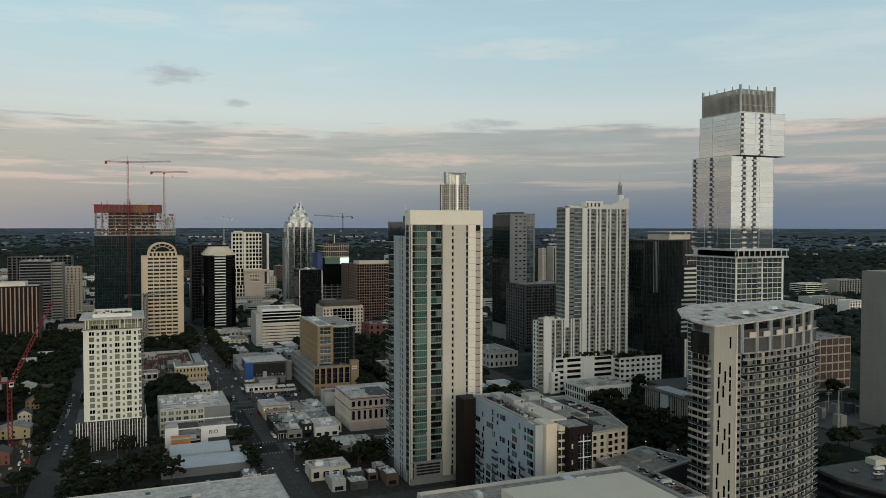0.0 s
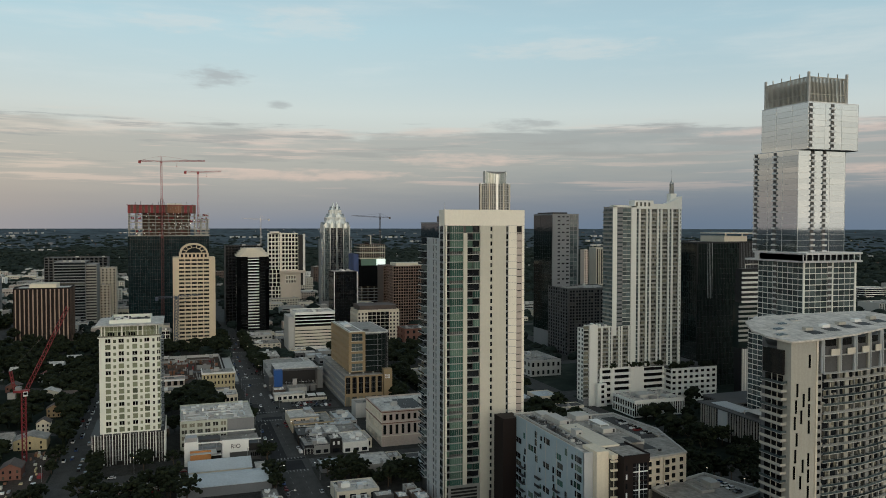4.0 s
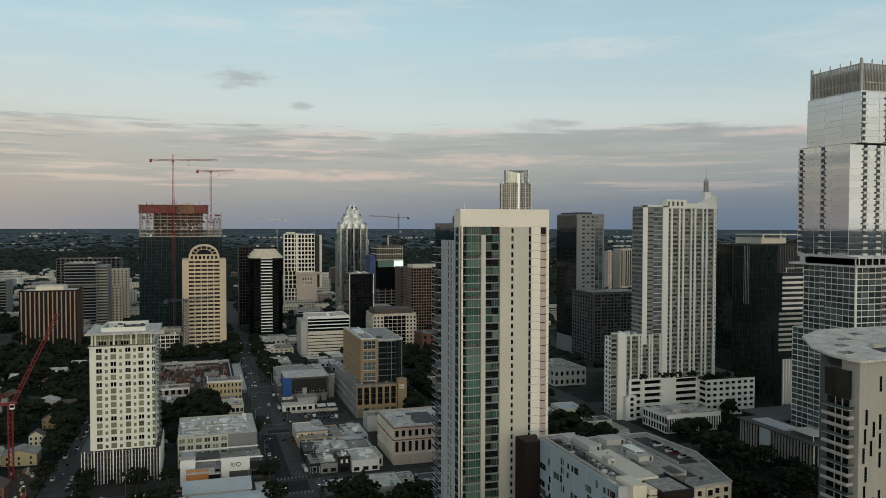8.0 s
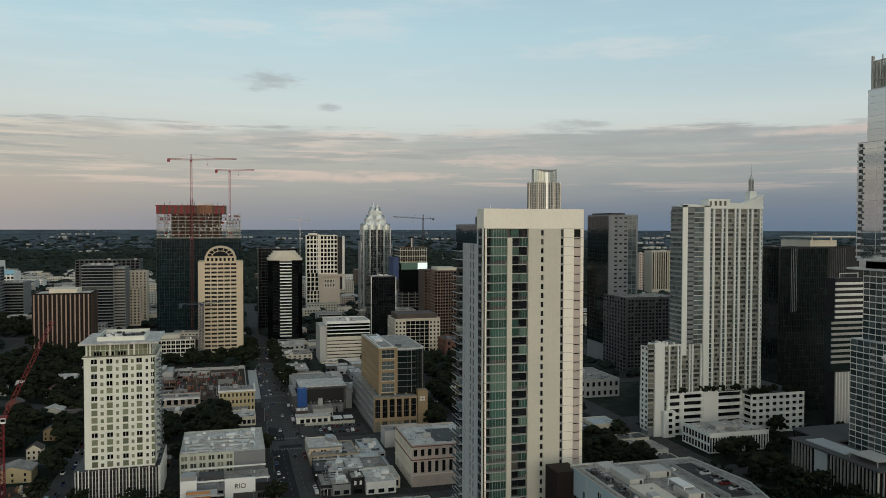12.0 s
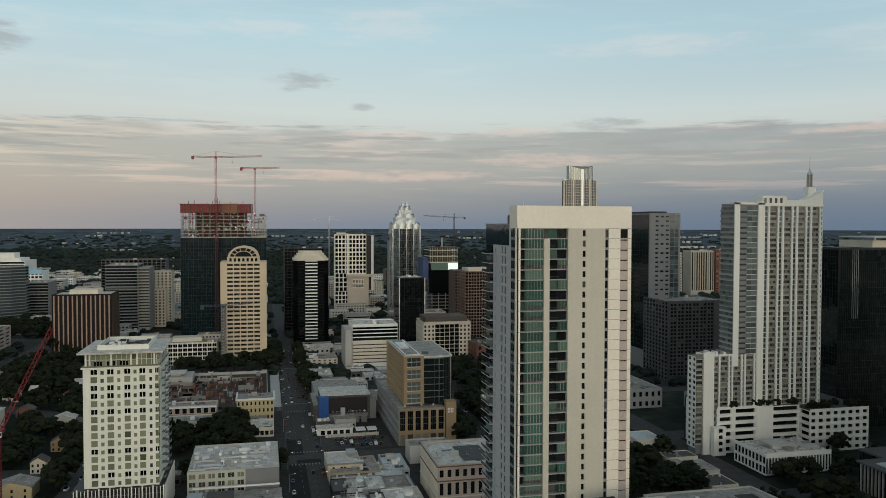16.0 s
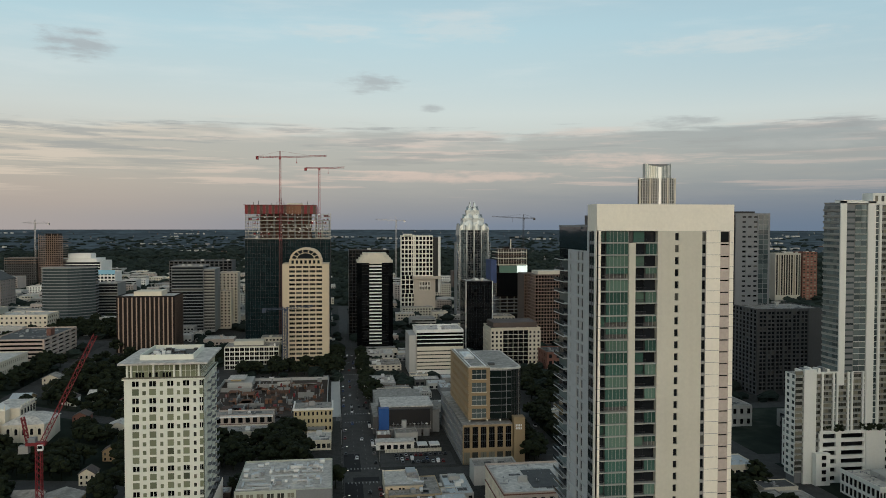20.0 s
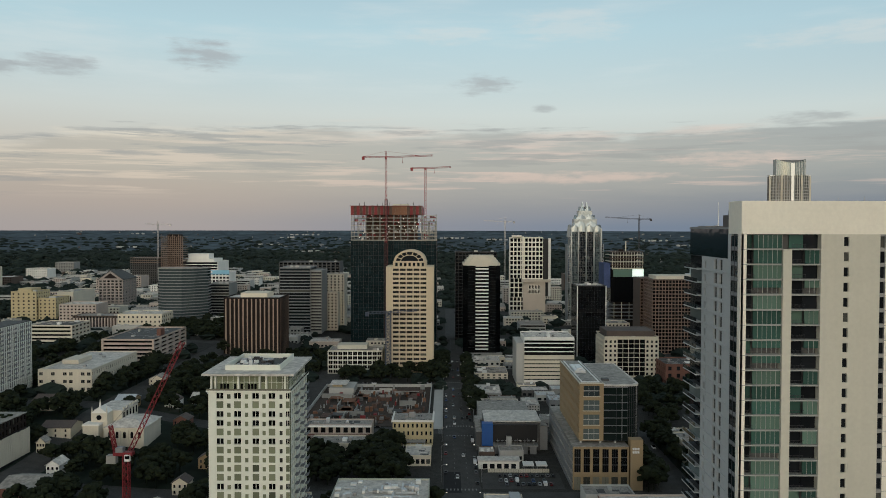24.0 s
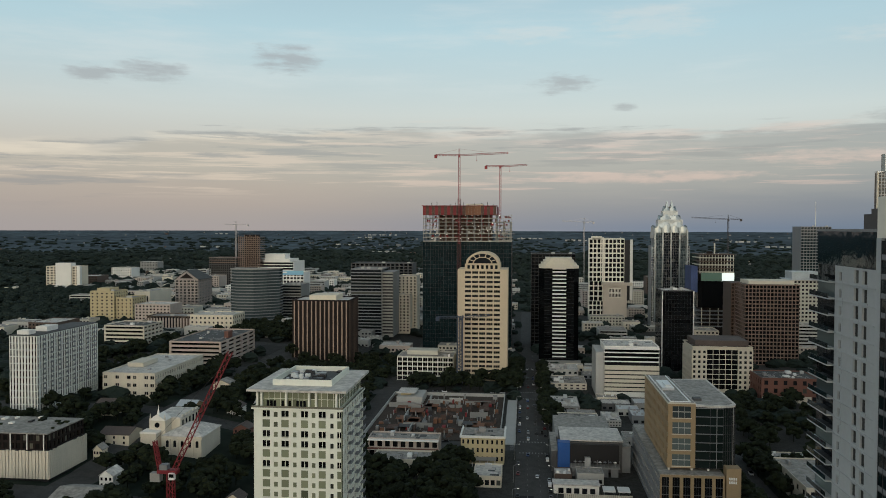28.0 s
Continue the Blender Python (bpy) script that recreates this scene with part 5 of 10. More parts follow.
    part("roof", Soup().box(x0 + 5, ys + 0.5, zt, x1, yn - 0.7, zt + 0.5), ROOFGREY, b)
    part("roof_unit", Soup().box(-49, -226, zt + 0.5, -43, -214, zt + 5.6), COOLWHITE, b)
    for k in range(4):
        part("penthouse_window", Soup().box(x0 - 0.42, -214.2 - k * 3.6, 149.6, x0 - 0.28, -212.6 - k * 3.6, 152.6), G_BAY, b)
    part("spire_base", Soup().box(-51, -251.6, zt, -46, -246.2, 159.8), COOLWHITE, b)
    part("lantern_glass", Soup().tube((-48.5, -248.9, 159.8), (-48.5, -248.9, 167.4), 1.6, 1.5, 12), G_RAIL, b, "pale glazed round lantern")
    for k in range(8):
        a = k * math.tau / 8 + 0.2
        part("lantern_post", Soup().beam((-48.5 + 1.75 * math.cos(a), -248.9 + 1.75 * math.sin(a), 159.8), (-48.5 + 1.6 * math.cos(a), -248.9 + 1.6 * math.sin(a), 168.0), 0.13), STEEL, b)
    part("spire_cap", Soup().tube((-48.5, -248.9, 167.4), (-48.5, -248.9, 170.6), 1.8, 0.2, 12), SIDEWALL, b)
    part("spire_needle", Soup().tube((-48.5, -248.9, 170.6), (-48.5, -248.9, 178.5), 0.2, 0.06, 5), STEEL, b)
    # lower wing: white corner shaft with a window strip, then pairs of ribs
    part("wing", Soup().box(x0 + 0.95, -213.3, 0, -46, -169.6, 57.5), GREYPANEL, b)
    part("rear_body", Soup().box(x1, -250, 0, -24, -212, 140), COOLWHITE, b)
    bay("W", x0 - 0.4, -173.2, -168.6, 6, 60, 17, G_BAY, 1, COOLWHITE)
    rib("W", x0, -180.2, -173.2, 0, 60.8, 1.0)
    rib("W", x0, -184.6, -183.6, zb - 4, 58.6)
    bay("W", x0, -183.6, -180.2, zb - 4, 58, 11, G_BAY, 2)
    last = -184.6
    for c in (-191.6, -200.1, -208.6):
        bay("W", x0, c + 1.6, last, zb, 58, 10, G_BAY)
        rib("W", x0, c + 0.6, c + 1.6, zb, 58.9)
        facade(b, "W", x0, c - 0.6, c + 0.6, zb, 58.4, 1, 10, 0.9, 0.9, 0.05, 0.4, COOLWHITE, G_DUSK, 0)
        rib("W", x0, c - 1.6, c - 0.6, zb, 58.9)
        last = c - 1.6
    bay("W", x0, -213.3, last, zb, 58, 10, G_BAY, 2)
    facade(b, "N", -168.5, x0 - 0.5, -46, 4, 58.5, 2, 16, 0.62, 0.6, 0.2, 0.5, COOLWHITE, G_DUSK, 0)
    part("wing_roof", Soup().box(x0 + 0.5, -213.3, 57.5, -46, -169.5, 58.3), ROOFGREY, b)
    part("wing_parapet", Soup().box(x0 - 0.2, -193.0, 58.3, x0 + 0.2, -180.2, 59.3), COOLWHITE, b)
    for k in range(7):
        part("roof_pergola", Soup().box(-53, -174 - k * 2.6, 58.3, -48, -172.6 - k * 2.6, 60.2 + (k % 3) * 0.5), (COOLWHITE, GREYPANEL)[k % 2], b)


def spire_garage():
    b = thing("white_garage", "white parking garage with open decks and a planted roof", "garage", (-40, -230, 0))
    floors, top, low = 6, 27.0, 25.2
    # black bodies and black deck panes stand for the shade inside the garage
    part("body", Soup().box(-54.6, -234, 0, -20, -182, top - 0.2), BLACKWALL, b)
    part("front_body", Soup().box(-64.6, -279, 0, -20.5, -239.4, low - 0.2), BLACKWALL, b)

    def decks(face, plane, u0, u1, z1, bays, ww):
        facade(b, face, plane, u0, u1, 0, z1, bays, floors, ww, 0.56, 0.3, 1.2, COOLWHITE, G_BLACK, floors * bays * 2)

    decks("W", -56.5, -193.4, -182.0, top, 1, 0.66)
    decks("W", -56.5, -208.5, -193.4, top, 1, 0.86)
    s = Soup()
    fbox(s, "W", -57.0, -219.3, -208.5, 0, top + 0.6, 0, 2)
    part("pale_shaft", s, COOLWHITE, b)
    decks("W", -56.3, -238.2, -219.3, top, 1, 0.9)
    decks("N", -238.2, -66.0, -56.4, low, 1, 0.8)
    facade(b, "W", -66.0, -279.4, -238.2, 0, low, 8, floors, 0.62, 0.5, 0.3, 0.8, COOLWHITE, G_BLACK, 96)
    decks("N", -181.8, -56.4, -22, top, 3, 0.8)
    part("roof_deck", Soup().box(-56.2, -238, top, -20, -182, top + 0.4), ROOFDARK, b)
    part("front_deck", Soup().box(-65.7, -279, low, -20.4, -238.5, low + 0.4), ROOFDARK, b)
    part("roof_wall", Soup().box(-66.0, -279.4, low, -65.7, -238.2, low + 1.0).box(-56.5, -208.5, top, -56.2, -182, top + 1.0), COOLWHITE, b)
    part("stair_block", Soup().box(-60, -186, 0, -56.6, -178, 17), COOLWHITE, b)
    for k in range(4):
        part("stair_window", Soup().box(-60.12, -183.6, 2.5 + k * 3.8, -59.95, -181.2, 4.6 + k * 3.8), G_BLACK, b)


def white_pavilion():
    b = thing("white_low_office", "low white office with tall dark window slots", "office", (-87, -204, 0))
    x0, x1, ys, yn = -101.0, -72.0, -224.5, -183.5
    core(b, x0, x1, ys, yn, 0, 12.0, BLACKWALL, ROOFWHITE, "WN", 0.6, parapet=0, gear=9, seed=4)
    part("roof_rim", Soup().box(x0, ys, 11.6, x0 + 0.5, yn, 13.0).box(x0 + 0.5, yn - 0.5, 11.6, x1, yn, 13.0), COOLWHITE, b)
    facade(b, "W", x0, ys, yn, 1, 11.6, 22, 1, 0.62, 0.8, 0.08, 0.5, COOLWHITE, G_BLACK, 40)
    facade(b, "N", yn, x0, x1, 1, 11.6, 9, 2, 0.78, 0.74, 0.14, 0.5, COOLWHITE, G_BLACK, 36)
    part("roof_pavilion", Soup().box(-92, -208, 12.1, -80, -194, 14.4), LIGHTCONC, b)
    part("roof_pavilion", Soup().box(-96, -221, 12.1, -88, -213, 13.6), SILVER, b)


def library():
    b = thing("finned_glass_hall", "long low dark glass hall with pale upright fins", "hall", (-160, -220, 0))
    part("body", Soup().box(-202.4, -225.6, 0, -141, -207.5, 19), G_BLACK, b)
    part("rear_body", Soup().box(-149.6, -300, 0, -120, -226, 17.5), G_BLACK, b)
    part("roof", Soup().box(-203.4, -225.8, 19, -140.4, -206, 19.8), DARKCONC, b)
    part("rear_roof", Soup().box(-149.5, -301, 17.5, -119, -226, 18.4), DARKCONC, b)
    part("roof_panel", Soup().box(-176, -222, 19.8, -148, -211, 20.3), ROOFTIN, b)
    part("roof_pergola", Soup().box(-198, -223, 22.2, -180, -210, 22.6).box(-198, -223, 19.8, -197.6, -222.6, 22.2).box(-198, -210.4, 19.8, -197.6, -210, 22.2).box(-180.4, -210.4, 19.8, -180, -210, 22.2), LIGHTCONC, b)
    part("plain_wall", Soup().box(-169, -207.4, 0, -160, -206.4, 19), SIDEWALL, b)
    for k in range(8):
        part("fin", Soup().box(-203.2, -225.2 + k * 2.3, 0.5, -202.3, -224.9 + k * 2.3, 19), LIGHTCONC, b)
    for k in range(26):
        x = -202 + k * 2.35
        if not -170.5 < x < -159.5:
            part("fin", Soup().box(x, -207.4, 0.5, x + 0.3, -206.4, 19), LIGHTCONC, b)


ribbed_tower()
spire_garage()
white_pavilion()
library()


# ---- curved balcony tower close by ----
def curved_tower():
    b = thing("curved_balcony_tower", "pale concrete apartment tower with a curved balcony front and sloping roof", "tower", (-315, -120, 0))
    arc = []
    for k in range(15):
        f = k / 14
        arc.append((-337 + 15 * f ** 2, -114.5 - 60.5 * f))
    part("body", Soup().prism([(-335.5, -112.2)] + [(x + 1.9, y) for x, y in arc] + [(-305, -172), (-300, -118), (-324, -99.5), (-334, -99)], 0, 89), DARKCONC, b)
    n, fh = 25, 3.1
    rnd = random.Random(2)

    def strip(d0, d1, z0, z1, points=arc):
        """One continuous ribbon along the curved front."""
        q = Soup()
        for x, y in points:
            q.v += [(x + d0, y, z0), (x + d1, y, z0), (x + d1, y, z1), (x + d0, y, z1)]
        m = len(points)
        q.f = [(3, 2, 1, 0), (4 * m - 4, 4 * m - 3, 4 * m - 2, 4 * m - 1)]
        for i in range(m - 1):
            q.f += [(4 * i + a, 4 * i + (a + 1) % 4, 4 * i + 4 + (a + 1) % 4, 4 * i + 4 + a) for a in range(4)]
        return q

    clutter = Soup()
    for k in range(n):
        z = 1.4 + k * fh
        slab = part("balcony_slab", strip(-0.2, 2.2, z, z + 0.2), LIGHTCONC, b)
        part("railing", strip(-0.14, -0.08, z + 1.05, z + 1.13), STEEL, slab)
        part("railing_glass", strip(-0.13, -0.1, z + 0.25, z + 1.0), G_DUSK if k % 4 else G_RAIL, slab)
        part("glazing", strip(1.7, 1.88, z + 0.25, z + fh - 0.2), G_DARK, b)
        for i in range(16):
            j = rnd.randrange(13)
            (xa, ya), (xb, yb), f = arc[j], arc[j + 1], rnd.random()
            x, y = xa + (xb - xa) * f + rnd.uniform(0.2, 1.0), ya + (yb - ya) * f
            clutter.box(x, y, z + 0.2, x + rnd.uniform(0.3, 0.7), y + rnd.uniform(0.3, 1.0), z + 0.2 + rnd.uniform(0.4, 1.5))
    part("balcony_clutter", clutter, OLDCONC, b, "chairs and plants on balconies", kind="stuff")
    for j in range(1, 14):
        (xa, ya), w = arc[j], 0.9 if j % 3 == 0 else 0.3
        part("wall_pier", Soup().box(xa + 0.9, ya - w, 1.6, xa + 1.9, ya + w, 78.6), OLDCONC if j % 2 else CONCRETE, b)
    for j in range(14):
        (xa, ya), (xb, yb) = arc[j], arc[j + 1]
        d = Soup()
        for k in range(n):
            z, f = 1.4 + k * fh, 0.3 + 0.35 * ((k * 5 + j * 3) % 4 == 0)
            if (k * 3 + j * 7) % 5 < 3:
                d.prism([(xa + (xb - xa) * f + 1.5, ya + (yb - ya) * f), (xa + (xb - xa) * f + 1.69, ya + (yb - ya) * f),
                         (xa + (xb - xa) * (f + 0.3) + 1.69, ya + (yb - ya) * (f + 0.3)), (xa + (xb - xa) * (f + 0.3) + 1.5, ya + (yb - ya) * (f + 0.3))], z + 0.25, z + 2.6)
        part("balcony_door", d, G_BAY, b, kind="stuff")
    # flat pale corner shaft with staggered slots, its small window column, and a thin bright edge
    part("corner_shaft", Soup().box(-337.4, -110.6, 0, -330, -98.6, 91.6), OLDCONC, b)
    part("shaft_edge", Soup().box(-337.8, -111.0, 0, -337.0, -110.2, 92.6), PALESTONE, b)
    for k in range(14):
        z = 3 + k * 6.2
        for y, dz in ((-100.6 - (k % 3) * 0.5, 0.0), (-104.6 + (k % 2) * 1.0, 2.2), (-107.2, 4.4)):
            if (k + int(y)) % 4 and z + dz < 84:
                part("slot_window", Soup().box(-337.52, y - 0.45, z + dz, -337.3, y + 0.45, z + dz + 5.0), G_BLACK, b)
    part("window_strip", Soup().box(-336.8, -113.9, 0, -330, -110.7, 79), CONCRETE, b)
    for k in range(n):
        z = 1.4 + k * fh
        part("small_window", Soup().box(-336.95, -113.2, z + 0.9, -336.75, -111.6, z + 2.4), G_BLACK, b)
        balcony = part("corner_balcony", Soup().box(-335.6, -98.8, z, -324.4, -95.8, z + 0.3), CONCRETE, b)
        part("balcony_panel", Soup().box(-335.6, -95.95, z + 0.3, -324.4, -95.8, z + 1.2).box(-335.6, -98.5, z + 0.3, -335.5, -95.95, z + 1.2), OLDCONC if k % 3 else G_DUSK, balcony)
        part("corner_window", Soup().box(-333.6, -98.4, z + 0.4, -324.8, -97.9, z + fh - 0.2), G_BLACK, b)
        for x in (-331.5, -328.6):
            part("window_pier", Soup().box(x, -98.0, z + 0.3, x + 0.35, -97.7, z + fh), OLDCONC, balcony)
    # tall penthouse storeys with piers, curved cream parapets and a tilted roof
    hgt = lambda x, y: 91.7 + 0.1 * (x + 338) + 0.022 * (-96 - y)
    part("penthouse_glass", strip(2.4, 2.6, 79, 91.5), G_ROOM, b)
    part("penthouse_slab", strip(-0.2, 2.6, 78.8, 79.1), LIGHTCONC, b)
    for k in range(7):
        x, y = arc[k * 2]
        part("penthouse_pier", Soup().box(x + 1.2, y - 1.5, 79, x + 2.5, y + 0.2, hgt(x + 2, y) - 0.1), OLDCONC if k % 2 else SIDEWALL, b)
        part("penthouse_post", Soup().box(x - 0.1, y - 0.25, 79, x + 0.25, y + 0.1, hgt(x, y) - 0.1), SIDEWALL, b)
        if k > 0:
            part("penthouse_parapet", strip(0.1, 0.5, 85.6, 88.0, [(px_ + 0.6, py_) for px_, py_ in arc[k * 2 - 1:k * 2 + 1]]), PALESTONE, b)
    part("penthouse_floor", strip(0.6, 2.6, 85.4, 85.7), LIGHTCONC, b)
    part("corner_penthouse", Soup().box(-334.5, -98.3, 79.2, -324.2, -97.2, 88.5), G_BLACK, b)
    r = Soup()
    out = [(-338.8, -97.4), (-338.4, -112), (-335.6, -132), (-331, -150), (-321.4, -177.5), (-303, -171), (-299, -118), (-306, -104), (-319, -96), (-330, -94.6)]
    nn = len(out)
    r.v = [(x, y, hgt(x, y)) for x, y in out] + [(x, y, hgt(x, y) + 0.7) for x, y in out]
    r.f = [tuple(reversed(range(nn))), tuple(range(nn, 2 * nn))] + [(i, (i + 1) % nn, nn + (i + 1) % nn, nn + i) for i in range(nn)]
    part("roof", r, ROOFWHITE, b, "white sloping roof slab")

    def on_roof(x, y, lx, ly, lift=0.74, t=0.1):
        q = Soup()
        q.v = [(px_, py_, hgt(px_, py_) + lift + dz) for dz in (0, t) for px_, py_ in ((x, y), (x + lx, y), (x + lx, y + ly), (x, y + ly))]
        q.f = [(3, 2, 1, 0), (4, 5, 6, 7), (0, 1, 5, 4), (1, 2, 6, 5), (2, 3, 7, 6), (3, 0, 4, 7)]
        return q

    for x, y in ((-331, -103), (-323, -109), (-316, -117), (-311, -127)):
        curb = part("skylight_curb", on_roof(x - 0.4, y - 0.4, 3.8, 4.8, 0.72, 0.25), LIGHTCONC, b)
        part("skylight", on_roof(x, y, 3, 4, 0.98, 0.06), G_BLACK, curb)
    for k in range(5):
        x, y = -332 + k * 2.2, -114 - k * 10.5
        # black sheets on the roof stand for the shade in its slots
        part("roof_slot", on_roof(x, y - 6, 5, 6, 0.72, 0.06), BLACKPAINTSHADE, b)
        part("slot_box", on_roof(x + 5.3, y - 5, 2.2, 3.5, 0.72, 1.2), WHITEPAINT if k % 2 else OLDCONC, b)


curved_tower()


def block_building(name, label, category, x0, x1, ys, yn, zt, wall, roof, W=None, S=None, N=None, z0=0, parapet=0.9, gear=2, seed=1, rec=0.35):
    """A plain building of one mass. W, S, N: bays, floors, window share across and up, sill, glass, mullions, single panes."""
    b = thing(name, label, category, ((x0 + x1) / 2, (ys + yn) / 2, z0))
    ins = "".join(k for k, v in (("W", W), ("S", S), ("N", N)) if v)
    core(b, x0, x1, ys, yn, z0 - 2, zt, wall, roof, ins, rec + 0.1, parapet, gear, seed)
    for face, spec in (("W", W), ("S", S), ("N", N)):
        if spec:
            bays, floors, ww, wh, sill, pane, mull, singles = spec
            plane = {"W": x0, "S": ys, "N": yn}[face]
            u0, u1 = (ys, yn) if face == "W" else (x0, x1)
            facade(b, face, plane, u0, u1, z0, zt, bays, floors, ww, wh, sill, rec, wall, pane, singles, mull=mull, mullmat=wall)
    return b


# ---- towers and offices behind ----
def ribbon(fl, n=0, pane=G_DARK):
    return (1, fl, 0.985, 0.68, 0.22, pane, n, fl)


def grid(bays, fl, ww=0.6, wh=0.55, pane=G_ROOM, singles=60, mull=0, sill=0.25):
    return (bays, fl, ww, wh, sill, pane, mull, singles)


# brown ribbed office
b = thing("brown_ribbed_office", "dark brown office block with tan upright stripes and white penthouse", "office", (370, 256, hill(256)))
core(b, 349, 392, 226, 280, 5, 66.8, DARKBROWN, ROOFWHITE, parapet=1.2)
fins(b, "W", 349, 226, 280, 6, 66.5, 13, 1.15, material("tan_rib", (0.36, 0.265, 0.205)), 0.5, "rib")
fins(b, "S", 226, 349, 392, 6, 66.5, 8, 1.0, BROWNBRICK, 0.5, "rib")
part("penthouse", Soup().box(358, 240, 66.8, 385, 266, 71.5), CREAM, b)

b = block_building("grey_banded_office", "grey office block with dark ribbon windows and chamfered corner", "office", 540, 590, 230, 267, 86, GREYPANEL, ROOFGREY, ribbon(21), ribbon(21), z0=8, gear=3, seed=6)
part("corner_wing", Soup().box(545, 217, 6, 590, 231, 83), CONCRETE, b)
bands(b, "W", 545, 217.2, 229.8, 10, 83, 20, 0.5, BLACKWALL, 0.05, "window_band")
block_building("dark_framed_office", "dark wide office with pale framed window grid", "office", 690, 730, 215, 300, 86, DARKCONC, ROOFDARK, grid(14, 20, 0.7, 0.7, G_BLACK, 0), z0=8, gear=2)
block_building("narrow_cream_tower", "narrow cream masonry tower with small windows", "tower", 610, 640, 198, 222, 74, PALESTONE, ROOFGREY, grid(5, 18, 0.4, 0.5, G_DARK, 20), grid(5, 18, 0.4, 0.5, G_DARK, 0), z0=6)
block_building("cream_tower_annex", "lower cream annex beside a narrow tower", "building", 590, 609, 204, 222, 52, PALESTONE, ROOFGREY, grid(4, 12, 0.45, 0.5, G_DARK, 20), z0=6, gear=1)
b = block_building("ribbed_low_office", "low cream office with dark windows between white ribs", "office", 320, 350, 125, 175, 20.8, TANWALL, ROOFGREY, grid(11, 5, 0.84, 0.7, G_BLACK, 80, 1, 0.15), gear=3, seed=9)
fins(b, "W", 320, 127.3, 177.3, 0, 21, 11, 0.6, WHITE, 0.4, "rib")
part("penthouse", Soup().box(332, 140, 21, 348, 168, 25), TANWALL, b)
block_building("dark_slab_tower", "plain near-black glass slab tower", "tower", 520, 560, 6, 55, 106, BLACKWALL, ROOFDARK, grid(12, 26, 0.85, 0.8, G_BLACK, 0), gear=2)
PODIUM = material("pinkish_cream_stone", (0.62, 0.54, 0.45), vary=0.1)
b = block_building("white_grid_hotel", "white hotel tower with a dark window grid", "tower", 800, 818, -83, -32, 119, WARMWHITE, ROOFGREY, grid(9, 17, 0.7, 0.72, G_BLACK, 0), gear=4, parapet=1.6)
part("dark_end_wall", Soup().box(799.5, -91, 30, 816, -83, 118), BLACKWALL, b)
part("end_pier", Soup().box(799, -95, 30, 803, -91, 119), WHITE, b)
part("podium", Soup().box(793, -86, 0, 800, -52, 52), PODIUM, b)
facade(b, "W", 792.6, -78, -60, 34, 48, 4, 2, 0.6, 0.7, 0.15, 0.4, WARMWHITE, G_BLACK, 8)
part("podium_roof", Soup().box(789, -94, 52, 800, -50, 56), PODIUM, b)
facade(b, "W", 799.4, -52, -32.2, 28, 58, 3, 4, 0.74, 0.8, 0.1, 0.3, WARMWHITE, G_BLACK, 12)
part("wall_pier", Soup().box(798.8, -53.4, 56, 800.2, -51, 122), WARMWHITE, b)
part("roof_step", Soup().box(800, -50, 119, 816, -36, 123.5), WARMWHITE, b)

# banded low office
b = thing("banded_office", "white office block with black ribbon windows over banded garage decks", "office", (292, -24, 0))
core(b, 272.6, 312, -45.4, -2, 0, 40.2, WHITE, ROOFWHITE, "WN", gear=5, seed=12)
for k in range(4):
    part("window_band", Soup().box(272.2, -45, 25.6 + k * 3.6, 273, -2.3, 28.2 + k * 3.6), G_BLACK, b)
# solid black strips, painted as the shade in the open decks
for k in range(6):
    part("deck_opening", Soup().box(272.2, -45, 4 + k * 3.4, 273, -2.3, 5.2 + k * 3.4), BLACKPAINTSHADE, b)
part("wall", Soup().box(271.6, -45.4, 38.4, 272.9, -2, 40.2), WHITE, b)
part("wall", Soup().box(271.6, -45.4, 0, 272.9, -2, 4), WHITE, b)
for k in range(3):
    part("spandrel", Soup().box(271.9, -45.4, 28.2 + k * 3.6, 272.9, -2, 29.2 + k * 3.6), WHITE, b)
for k in range(6):
    part("spandrel", Soup().box(271.6, -45.4, 5.0 + k * 3.4, 272.9, -2, 7.4 + k * 3.4 if k < 5 else 25.6), PALESTONE, b)
part("end_wall", Soup().box(274, -2, 0, 312, 4.5, 36), LIGHTCONC, b)
facade(b, "N", 4.6, 274, 312, 0, 36, 3, 9, 0.9, 0.3, 0.4, 0.5, LIGHTCONC, G_BLACK, 0)

b = block_building("black_glass_block", "black mirror-glass office block with pale edges", "office", 393, 430, -97, -68, 76.3, BLACKWALL, ROOFWHITE, parapet=0.8, gear=3, seed=15)
curtain(b, "W", 392.9, -97, -68, 0, 76, 10, 20, G_BLACK, BLACKWALL, 0.1)
curtain(b, "N", -67.9, 393, 430, 0, 76, 12, 20, G_BLACK, BLACKWALL, 0.1)
for y in (-97, -68):
    part("edge_strip", Soup().box(392.4, y - 0.5, 0, 393.2, y + 0.5, 76.5), SILVER, b)

b = thing("deep_window_hotel", "cream hotel with deep dark window bays and brown roof", "hotel", (315, -100, 0))
core(b, 297, 335, -125, -76, 0, 37.5, PALESTONE, ROOFTILE, "WN", 0.8, 1.0, 2, 17)
facade(b, "W", 297, -113, -88, 3, 36, 5, 8, 0.92, 0.88, 0.06, 0.4, PALESTONE, G_BLACK, 40)
facade(b, "W", 296.8, -125, -113, 3, 36, 3, 8, 0.5, 0.55, 0.2, 0.5, PALESTONE, G_DARK, 24)
facade(b, "W", 296.8, -88, -76, 3, 36, 3, 8, 0.5, 0.55, 0.2, 0.5, PALESTONE, G_DARK, 24)
facade(b, "N", -75.8, 297, 335, 3, 36, 9, 8, 0.6, 0.6, 0.2, 0.5, PALESTONE, G_DARK, 0)
